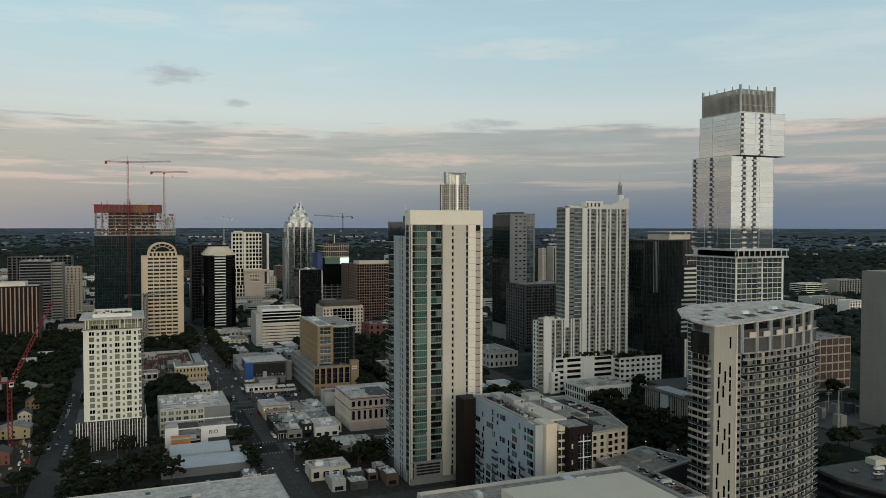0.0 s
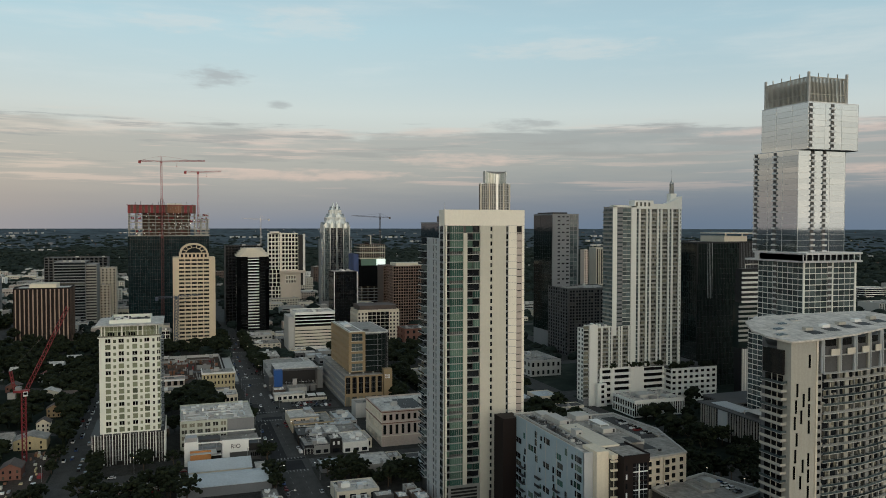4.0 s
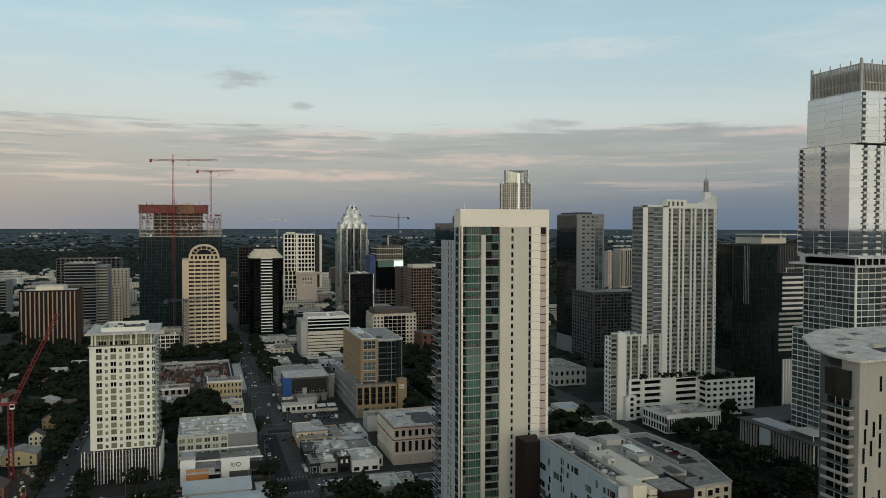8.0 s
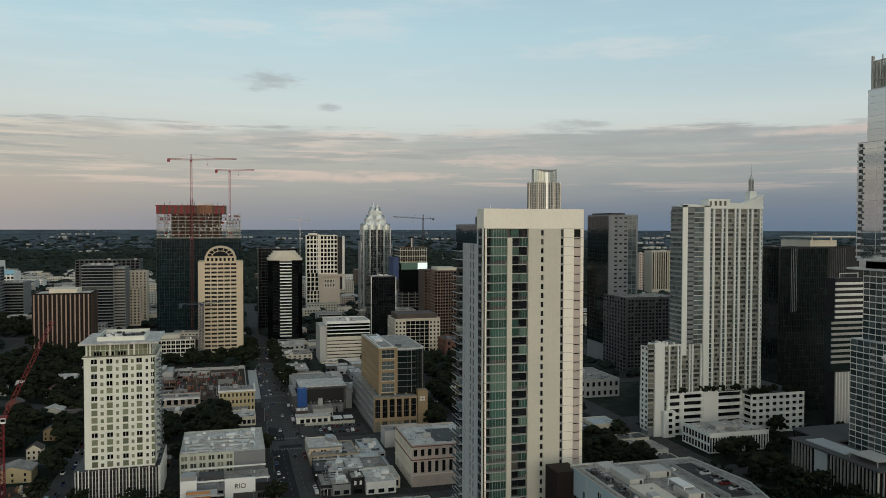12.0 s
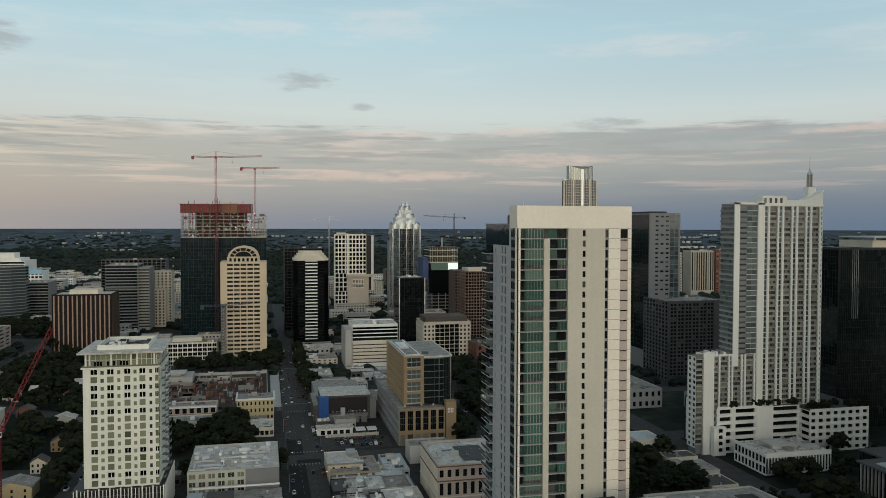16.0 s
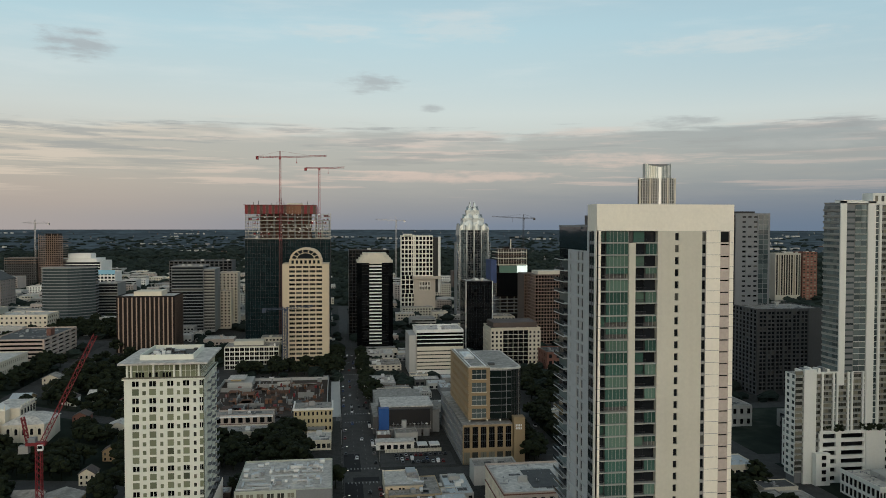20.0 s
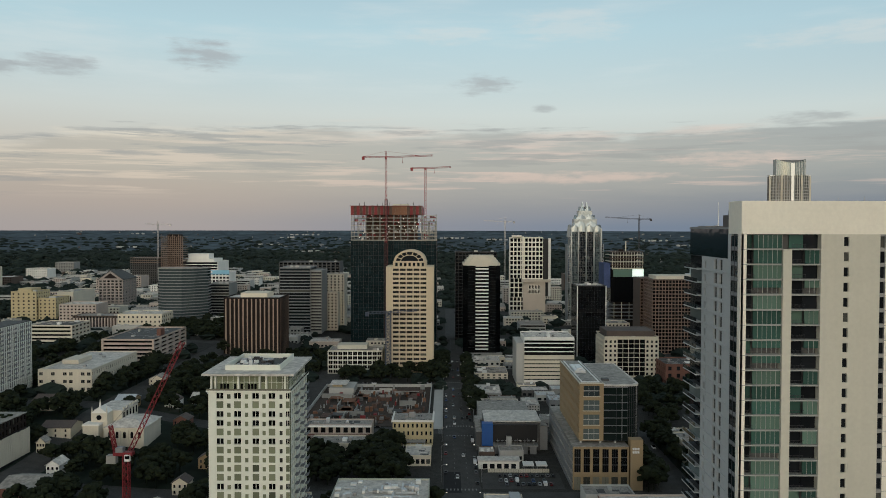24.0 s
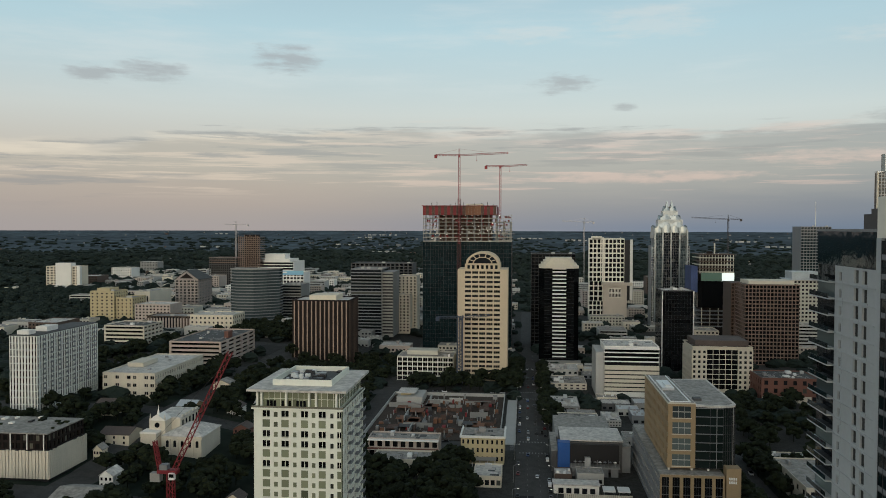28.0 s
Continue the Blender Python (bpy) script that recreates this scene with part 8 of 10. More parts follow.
# ---- the northern hill: offices, garages, church ----
def white_slab_apartments():
    b = thing("white_slab_apartments", "white slab apartment block with upright dark window strips", "apartments", (120, 375, 18))
    x0, x1, ys, yn, z0, z1 = 92.0, 162.0, 366.0, 384.5, 30.0, 67.5
    part("body", Soup().box(x0 + 0.5, ys + 0.5, 18, x1, yn, z1), CONCRETE, b)
    facade(b, "W", x0, ys, yn, z0 - 10, z1, 9, 11, 0.44, 0.9, 0.03, 0.3, COOLWHITE, G_BLACK, 72)
    facade(b, "S", ys, x0, x1, z0 - 10, z1, 26, 11, 0.44, 0.9, 0.03, 0.3, COOLWHITE, G_BLACK, 60)
    for k in range(12):
        for i in range(8):
            x = x0 + 5 + i * 8.2
            part("balcony", Soup().box(x, ys - 1.2, z0 + k * 3.125, x + 2.6, ys, z0 + 0.2 + k * 3.125).box(x, ys - 1.2, z0 + 0.2 + k * 3.125, x + 2.6, ys - 1.1, z0 + 1.2 + k * 3.125), GREYPANEL, b)
    part("roof", Soup().box(x0 + 1, ys + 1, z1, x1, yn, z1 + 0.4), ROOFDARK, b)
    part("roof_unit", Soup().box(112, 372, z1 + 0.4, 124, 380, z1 + 3.5).box(96, 374, z1 + 0.4, 103, 382, z1 + 3), WHITE, b)
    c = thing("screened_podium", "brown brick block above a cream metal-screened garage", "garage", (20, 325, 7))
    part("garage", Soup().box(3.4, 302, 2, 36.4, 360, 22.6), BLACKWALL, c)
    rnd = random.Random(2)
    for k in range(32):
        part("screen_panel", Soup().box(2.2, 301 + k * 1.8, 8.6, 2.7, 302.5 + k * 1.8, 23 - rnd.choice((0, 0, 0.4))), PALESTONE, c)
    for k in range(19):
        part("screen_panel", Soup().box(2.9 + k * 1.8, 300.8, 8.6, 4.4 + k * 1.8, 301.3, 23 - rnd.choice((0, 0, 0.4))), PALESTONE, c)
    part("brick_storeys", Soup().box(4.2, 303, 22.6, 36, 358, 31), BLACKWALL, c)
    facade(c, "W", 3.6, 302.5, 358, 22.8, 31, 16, 2, 0.62, 0.7, 0.15, 0.5, DARKBROWN, G_ROOM, 28)
    facade(c, "S", 302.3, 4, 36, 22.8, 31, 9, 2, 0.62, 0.7, 0.15, 0.5, DARKBROWN, G_ROOM, 16)
    for k in range(6):
        part("white_pier", Soup().box(3.2, 304 + k * 9, 22.8, 3.6, 304.5 + k * 9, 31), WHITE, c)
    part("deck", Soup().box(3.4, 302.2, 31, 36.2, 359, 31.5), ROOFGREY, c)
    for k in range(16):
        x, y = rnd.uniform(6, 33), rnd.uniform(304, 350)
        part("roof_planter", Soup().box(x, y, 31.5, x + rnd.uniform(1, 4), y + rnd.uniform(1, 3), 32.3), rnd.choice((LEAVES, WHITE, DARKMETAL)), c)


white_slab_apartments()
b = thing("cream_federal_office", "cream stone three-storey office with flat white roof", "office", (190, 334, 18))
core(b, 145, 226, 315, 353, 16, 34.6, PALESTONE, ROOFWHITE, "WS", 0.5, 0.9, 0, 80)
facade(b, "W", 145, 315, 353, 18.5, 34.6, 9, 3, 0.62, 0.42, 0.35, 0.45, PALESTONE, G_DARK, 27, mull=1, mullmat=PALESTONE, skip=lambda i, k: i in (2, 5, 7))
facade(b, "S", 315, 145, 226, 18.5, 34.6, 22, 3, 0.4, 0.5, 0.3, 0.45, PALESTONE, G_DARK, 66)
part("penthouse", Soup().box(170, 336, 35, 192, 348, 38), PALESTONE, b)
for x, y in ((200, 330), (212, 338), (160, 326)):
    part("roof_unit", Soup().box(x, y, 34.7, x + 2, y + 2, 35.8), STEEL, b)


def deck_garage(label, x0, x1, ys, yn, z0, z1, floors, wall, brick):
    b = thing("parking_garage", label, "garage", ((x0 + x1) / 2, (ys + yn) / 2, z0))
    core(b, x0, x1, ys, yn, z0 - 2, z1, wall, ROOFDARK, "WS", 1.2, 1.1, 2, int(x0))
    # black panes fill the open decks and stand for their shade
    facade(b, "W", x0, ys, yn, z0, z1, 1, floors, 0.93, 0.5, 0.4, 1.1, wall, G_BLACK, floors)
    facade(b, "S", ys, x0, x1, z0, z1, 5, floors, 0.8, 0.5, 0.4, 1.1, brick, G_BLACK, 30)
    return b


b = deck_garage("brick and cream parking garage with open decks", 262, 345, 315, 360, 18, 39, 6, material("pale_brick_band", (0.52, 0.42, 0.35)), PINKISH)
part("stair_tower", Soup().box(290, 319.5, 14, 300, 323, 45), REDBRICK, b)
deck_garage("cream parking garage with open decks", 370, 410, 437, 479, 18, 37, 5, PALESTONE, PALESTONE)
block_building("yellow_office", "long pale yellow office with small dark windows", "office", 463, 500, 382, 431, 38, CREAM, ROOFWHITE, grid(10, 4, 0.4, 0.42, G_DARK, 36), grid(6, 4, 0.45, 0.5, G_DARK, 0), z0=18, gear=4, seed=85)
b = block_building("fluted_brown_hall", "low pinkish brown hall with upright ribs", "hall", 475, 505, 435, 487, 34.5, BROWNBRICK, ROOFGREY, grid(14, 1, 0.5, 0.8, G_DARK, 14), z0=18, gear=2)
fins(b, "W", 475, 435, 487, 16, 33, 15, 1.5, PINKISH, 0.5, "rib")
b = block_building("tan_stepped_courthouse", "yellow-tan stepped office with small square windows", "office", 542, 575, 563, 594, 56, YELLOWBRICK, ROOFGREY, grid(5, 9, 0.35, 0.42, G_DARK, 45), grid(6, 9, 0.4, 0.45, G_DARK, 0), z0=18, gear=2)
part("roof_storey", Soup().box(548, 572, 56, 570, 588, 60), YELLOWBRICK, b)
block_building("tan_stepped_courthouse", "lower tan wing with small square windows", "office", 545, 580, 541, 562, 48, YELLOWBRICK, ROOFGREY, grid(4, 7, 0.35, 0.42, G_DARK, 42), grid(6, 7, 0.4, 0.45, G_DARK, 0), z0=18, gear=2)
block_building("blank_cream_block", "windowless cream stone block with a dark recess", "building", 600, 662, 546, 567, 51, PALESTONE, ROOFGREY, (3, 1, 0.24, 0.72, 0.12, G_BLACK, 0, 6), z0=18, gear=2)


def hip_office():
    b = thing("gabled_office", "grey office with square windows under gabled roof", "office", (715, 535, 18))
    x0, x1, ys, yn, zt = 691, 740, 520, 554, 61
    part("body", Soup().box(x0 + 0.5, ys + 0.5, 16, x1, yn, zt), CONCRETE, b)
    facade(b, "W", x0, ys, yn, 20, zt, 6, 10, 0.6, 0.6, 0.2, 0.5, GABLEWALL, G_BLACK, 80)
    facade(b, "S", ys, x0, x1, 20, zt, 9, 10, 0.6, 0.6, 0.2, 0.5, GABLEWALL, G_BLACK, 0)
    yc = (ys + yn) / 2
    for ya, nm in ((ys - 1, "roof_slope"), (yn + 1, "roof_slope")):
        s = Soup()
        s.v = [(x, y, z + dz) for dz in (0, 0.6) for x, y, z in ((x0 - 1, ya, zt), (x1 + 1, ya, zt), (x1 - 14, yc, zt + 13), (x0 - 1, yc, zt + 13))]
        s.f = [(3, 2, 1, 0), (4, 5, 6, 7), (0, 1, 5, 4), (1, 2, 6, 5), (2, 3, 7, 6), (3, 0, 4, 7)]
        part(nm, s, ROOFDARK, b)
    gable_wall = Soup()
    gable_wall.v = [(x, y, z) for x in (x0 - 0.4, x0 + 1) for y, z in ((ys, zt), (yn, zt), (yc, zt + 12.6))]
    gable_wall.f = [(2, 1, 0), (3, 4, 5), (0, 1, 4, 3), (1, 2, 5, 4), (2, 0, 3, 5)]
    part("gable_front", gable_wall, GABLEWALL, b)
    recess = Soup()
    recess.v = [(x, y, z) for x in (x0 - 0.6, x0 - 0.4) for y, z in ((ys + 7, zt + 2), (yn - 7, zt + 2), (yc, zt + 9.4))]
    recess.f = gable_wall.f
    part("gable_recess", recess, DARKBROWN, b)


GABLEWALL = material("pinkish_grey_office_stone", (0.33, 0.29, 0.265), vary=0.12, streak=0.4)
hip_office()
b = thing("round_banded_office", "grey office tower with rounded banded front", "tower", (560, 390, 18))
pts = [(572, 360), (572, 419), (556, 419)] + [(556 - 17 * math.sin(radians(a)), 402 + 17 * math.cos(radians(a))) for a in range(10, 91, 16)] + [(539, 385), (547, 372), (560, 360)]
part("body", Soup().prism(pts[::-1] if sum((pts[i][0] * pts[(i + 1) % len(pts)][1] - pts[(i + 1) % len(pts)][0] * pts[i][1]) for i in range(len(pts))) < 0 else pts, 14, 85), G_DUSK, b)
cx, cy = 566, 390
for k in range(18):
    z = 20 + k * 3.6
    q = [(cx + (x - cx) * 1.015, cy + (y - cy) * 1.015) for x, y in pts]
    if sum((q[i][0] * q[(i + 1) % len(q)][1] - q[(i + 1) % len(q)][0] * q[i][1]) for i in range(len(q))) < 0:
        q = q[::-1]
    part("floor_band", Soup().prism(q, z, z + 1.0), GREYPANEL, b)
part("roof", Soup().prism(q, 84.6, 85.6), ROOFGREY, b)
block_building("small_banded_office", "low grey banded office beside a tower", "office", 600, 640, 345, 372, 62, CONCRETE, ROOFGREY, ribbon(12), z0=18)
b = block_building("blue_topped_office", "white office with dark bays and light blue top", "office", 885, 925, 424, 470, 60, WHITE, ROOFWHITE, grid(8, 8, 0.7, 0.6, G_DARK, 64), z0=14)
part("blue_band", Soup().box(884.3, 424, 57, 885.2, 470, 64), SKYBLUE, b)
part("sign_bar", Soup().box(883.9, 452, 60, 884.4, 464, 62.4), WHITEPAINT, b)
b = block_building("white_stepped_hospital", "white stepped building with ribbon windows", "building", 1180, 1260, 530, 614, 64, WHITE, ROOFWHITE, ribbon(8), z0=20, gear=4, seed=91)
part("upper_storey", Soup().box(1190, 540, 64, 1250, 606, 70), WHITE, b)
part("upper_storey", Soup().box(1200, 554, 70, 1235, 597, 80), WHITE, b)
RAWFRAME = material("raw_brown_concrete", (0.25, 0.185, 0.15), 0.8, vary=0.25)
b = thing("concrete_tower_shell", "bare concrete tower shell under construction", "tower", (1178, 616, 20))
part("core_wall", Soup().box(1170, 604, 10, 1190, 628, 120), DARKBROWN, b)
for k in range(23):
    part("floor_slab", Soup().box(1160, 594, 22 + k * 4.2, 1195, 638, 22.9 + k * 4.2), RAWFRAME, b)
col_ = Soup()
for k in range(12):
    col_.box(1160.4, 594.3 + k * 3.9, 20, 1161.4, 595.3 + k * 3.9, 115.5 + (k % 3) * 2)
part("column", col_, RAWFRAME, b, kind="stuff")
b = thing("open_frame_block", "low dark concrete frame under construction", "building", (1175, 665, 20))
# black inner mass stands for the shade between the open floors
part("inner_mass", Soup().box(1156, 640, 10, 1200, 694, 72), BLACKWALL, b)
for k in range(12):
    part("floor_slab", Soup().box(1150, 639, 22 + k * 4.6, 1200, 696, 22.9 + k * 4.6), RAWFRAME if k > 8 else DARKCONC, b)
col_ = Soup()
for k in range(15):
    col_.box(1150.4, 639.3 + k * 4, 10, 1151.4, 640.3 + k * 4, 74)
part("column", col_, DARKCONC, b, kind="stuff")
tower_crane(1156, 642, 30, 140, 26, 26, 84, STEEL, "distant grey tower crane over a concrete shell")
tower_crane(1010, -40, 30, 146, 38, 16, 80, STEEL, "distant grey tower crane beside a hotel")
tower_crane(900, -255, 30, 150, 58, 20, 96, DARKMETAL, "distant dark tower crane over rooftops")
b = block_building("far_white_hotel", "far white slab hotel with dark window rows", "hotel", 1000, 1030, 883, 948, 61, CREAM, ROOFWHITE, grid(9, 9, 0.62, 0.5, G_DARK, 0), z0=18)
part("stair_tower", Soup().box(996, 897, 15, 1012, 927, 68), WHITE, b)
part("corner_shaft", Soup().box(997, 880, 15, 1003, 886, 63), WHITE, b)

# unfinished floors and lit screen behind the crowned tower
b = thing("unfinished_midrise", "concrete mid-rise under construction with open floors", "building", (580, -157, 0))
for k in range(6):
    part("floor_slab", Soup().box(560, -177, 85 + k * 4.1, 600, -138, 85.9 + k * 4.1), BROWNBRICK if k % 2 else TANWALL, b)
for k in range(5):
    part("floor_slab", Soup().box(560, -170, 22 + k * 4.5, 600, -134, 22.7 + k * 4.5), GREYPANEL, b)
mid_rnd = random.Random(8)
c = Soup()
for k in range(12):
    c.box(560.6, -176.6 + k * 3.4, 84, 561.3, -176 + k * 3.4, 105.5 + mid_rnd.choice((0, 0, 1.6)))
    if k % 3 == 0:
        c.box(560.6, -169.6 + k * 3.1, 22, 561.2, -169 + k * 3.1, 44)
part("column", c, TANWALL, b, kind="stuff")
part("inner_core", Soup().box(568, -170, 0, 595, -142, 104).box(575, -156, 104, 582, -150, 109), DARKBROWN, b)
part("lower_body", Soup().box(560.5, -177, 44.5, 600, -137, 75), G_BLACK, b, "dark glass middle storeys")
part("blue_wrap", Soup().box(561, -136.5, 62, 596, -129, 92), material("dark_blue_wrap", (0.05, 0.075, 0.17), 0.7, vary=0.35), b, "blue construction wrap")
part("wall_screen", Soup().box(559.4, -177, 75.2, 560.2, -163.5, 84.5), BILLBOARD, b, "lit white wall screen")
part("pale_band", Soup().box(559.6, -163.2, 75.2, 560.3, -140, 84.6), G_GREEN, b)
part("site_mast", Soup().box(570, -158, 106, 571.4, -156.6, 119), TANWALL, b)
b = block_building("slate_roof_office", "office with a pitched slate-blue top", "office", 610, 640, -290, -255, 74, TANWALL, ROOFTIN, grid(8, 16, 0.6, 0.5, G_DARK, 0))
part("pitched_top", Soup().prism([(608, -292), (642, -292), (642, -253), (608, -253)], 74, 75).prism([(612, -288), (638, -288), (638, -258), (612, -258)], 75, 84), ROOFTIN, b)
b = block_building("far_dark_tower", "far dark glass tower with a thin mast", "tower", 900, 940, -410, -365, 138, GREYPANEL, ROOFDARK, grid(10, 30, 0.8, 0.7, G_BLUE, 0))
part("mast", Soup().tube((905, -388, 138), (905, -388, 178), 0.9, 0.3, 6), WHITEPAINT, b)
block_building("far_glass_tower", "far glass tower with a pale edge strip", "tower", 880, 925, -450, -413, 124, GREYPANEL, ROOFDARK, grid(10, 28, 0.8, 0.7, G_BLUE, 0))
b = block_building("far_grey_slab", "far pale apartment slab with upright ribs", "apartments", 900, 930, -779, -729, 86, OLDCONC, ROOFGREY, None, gear=2)
for k in range(10):
    part("balcony_column", Soup().box(899.4, -777.5 + k * 4.9, 10, 900.1, -775 + k * 4.9, 84), (G_BAY, G_DARK)[k % 2], b)
b = block_building("far_brick_apartments", "far red-brown apartment tower with balconies", "apartments", 905, 935, -815, -786, 88, REDBRICK, ROOFGREY, grid(4, 18, 0.6, 0.5, G_BAY, 0))
b = block_building("far_pink_apartments", "slim far pinkish apartment tower", "apartments", 902, 920, -711, -702, 82, PINKISH, ROOFGREY, grid(2, 16, 0.5, 0.5, G_DARK, 0))
block_building("wharf_offices", "pale glassy waterfront office blocks", "office", 120, 190, -560, -480, 45, CONCRETE, ROOFGREY, ribbon(9), z0=0, gear=4)
block_building("wharf_apartments", "dark ribbed apartment tower by the river", "apartments", 230, 290, -680, -600, 66, CONCRETE, ROOFGREY, grid(14, 16, 0.5, 0.7, G_BLACK, 0), gear=2)
block_building("tan_frame_building", "tan unfinished concrete frame with open bays", "building", -130, -60, -420, -360, 42, OLDCONC, ROOFGREY, grid(9, 6, 0.9, 0.84, RUST, 0), gear=6)


# ---- deck car park beyond the curved tower, and the substation ----
def curved_deck():
    b = thing("curved_deck_building", "dark low building with a curved roof car park", "building", (-335, -210, 0))
    rim = [(-312, -184), (-312, -240), (-366, -240), (-366, -199), (-360, -192), (-351, -186.5), (-340, -183.2), (-329, -181.5)]
    inner = [(-339 + (x + 339) * 0.975, -211 + (y + 211) * 0.97) for x, y in rim]
    part("body", Soup().prism([(-339 + (x + 339) * 0.985, -211 + (y + 211) * 0.98) for x, y in rim[::-1]], 0, 12.4), BLACKWALL, b)
    part("rim", Soup().prism(rim[::-1], 12.4, 13.9), DARKCONC, b)
    part("deck", Soup().prism(inner[::-1], 13.9, 14.0), ROOFDARK, b, "dark parking deck")
    for k in range(4):
        part("window_band", Soup().prism([(-339 + (x + 339) * 0.99, -211 + (y + 211) * 0.988) for x, y in rim[::-1]], 1.5 + k * 2.8, 3.0 + k * 2.8), (G_DUSK, G_DARK)[k % 2], b)
    part("stair_hut", Soup().box(-322, -222, 14, -316, -214, 17), TANWALL, b)


def substation():
    b = thing("substation", "grey electric substation with tall steel posts", "substation", (-205, -320, 0))
    part("yard_floor", Soup().box(-229, -372, 0.1, -160, -294, 0.3), ROOFDARK, b)
    rnd = random.Random(77)
    for k in range(9):
        x, y, h = rnd.uniform(-226, -165), rnd.uniform(-366, -298), rnd.uniform(10, 17)
        part("post", Soup().tube((x, y, 0.3), (x, y, h), 0.35, 0.2, 6), CONCRETE, b)
        part("cross_arm", Soup().box(x - 0.2, y - 3, h - 1.5, x + 0.2, y + 3, h - 1.1), STEEL, b)
    for k in range(8):
        x, y = rnd.uniform(-224, -170), rnd.uniform(-362, -302)
        part("transformer", Soup().box(x, y, 0.3, x + rnd.uniform(3, 7), y + rnd.uniform(3, 6), rnd.uniform(3.5, 8)), (GREYPANEL, CONCRETE, DARKCONC)[k % 3], b)
    part("tall_pole", Soup().tube((-228.4, -295, 0), (-228.4, -295, 27), 0.7, 0.4, 8), CONCRETE, b)
    b = block_building("tan_hut", "small tan flat-roofed hut beside the road", "building", -229, -219, -271, -260, 4.6, LIMESTONE, ROOFGREY, None, gear=1)


curved_deck()
substation()


# ---- houses and the church on the hill ----
def church():
    z = 8.0
    b = thing("stone_church", "pale limestone church with a small pointed spire", "church", (70, 262, z))
    part("nave", Soup().box(57, 244, z - 4, 84, 267.6, 17.2), PALESTONE, b)
    s = Soup()
    s.v = [(56.4, 243.2, 17.2), (84.6, 243.2, 17.2), (84.6, 268.2, 17.2), (56.4, 268.2, 17.2), (65, 252, 20.6), (78, 252, 20.6), (78, 260, 20.6), (65, 260, 20.6)]
    s.f = [(3, 2, 1, 0), (0, 1, 5, 4), (1, 2, 6, 5), (2, 3, 7, 6), (3, 0, 4, 7), (4, 5, 6, 7)]
    part("nave_roof", s, ROOFWHITE, b)
    for k in range(5):
        part("arched_window", Soup().box(56.85, 246 + k * 4.4, z + 3, 57.1, 247.6 + k * 4.4, z + 6).tube((56.85, 246.8 + k * 4.4, z + 6), (57.1, 246.8 + k * 4.4, z + 6), 0.8, 0.8, 10), G_DARK, b)
        part("buttress", Soup().box(56.2, 244 + k * 4.6, z - 2, 57, 244.8 + k * 4.6, 15.5), PALESTONE, b)
    part("porch", Soup().box(56, 270.6, z - 4, 64, 280, 18.4), PALESTONE, b)
    part("porch_parapet", Soup().box(55.7, 270.3, 18.4, 64.3, 280.3, 19.3), WHITE, b)
    part("door", Soup().box(55.8, 274, z - 1, 56.05, 277, z + 3.5), DARKBROWN, b)
    part("tower", Soup().box(62, 268, z - 4, 70, 277.6, 24.6), PALESTONE, b)
    g = Soup()
    g.v = [(x, y, h) for x in (61.7, 70.3) for y, h in ((267.8, 24.6), (277.8, 24.6), (272.8, 28.2))]
    g.f = [(0, 2, 1), (3, 4, 5), (0, 1, 4, 3), (1, 2, 5, 4), (2, 0, 3, 5)]
    part("tower_gable", g, WHITE, b)
    part("rose_window", Soup().tube((61.6, 272.8, 22), (61.9, 272.8, 22), 1.5, 1.5, 12), G_DARK, b)
    for y in (268.4, 277.2):
        part("pinnacle", Soup().tube((62.4, y, 24.6), (62.4, y, 28.6), 0.6, 0.05, 6), PALESTONE, b)
    part("spire", Soup().tube((63.6, 272.8, 27.4), (63.6, 272.8, 33), 0.9, 0.05, 8), WHITE, b)
    part("hall", Soup().box(70.2, 262.6, z - 4, 95, 279, 24.0), PALESTONE, b)
    part("hall_roof", Soup().box(70, 262, 24.0, 95.6, 279.6, 24.7), ROOFWHITE, b)
    for k in range(5):
        part("battlement", Soup().box(72 + k * 4.8, 262.0, 24.7, 74.4 + k * 4.8, 262.8, 25.9), PALESTONE, b)
        part("tall_window", Soup().box(72.4 + k * 4.8, 262.35, 18.4, 74 + k * 4.8, 262.65, 22.6), G_DARK, b)
    TAKEN[b.name] = [50, 98, 240, 284]


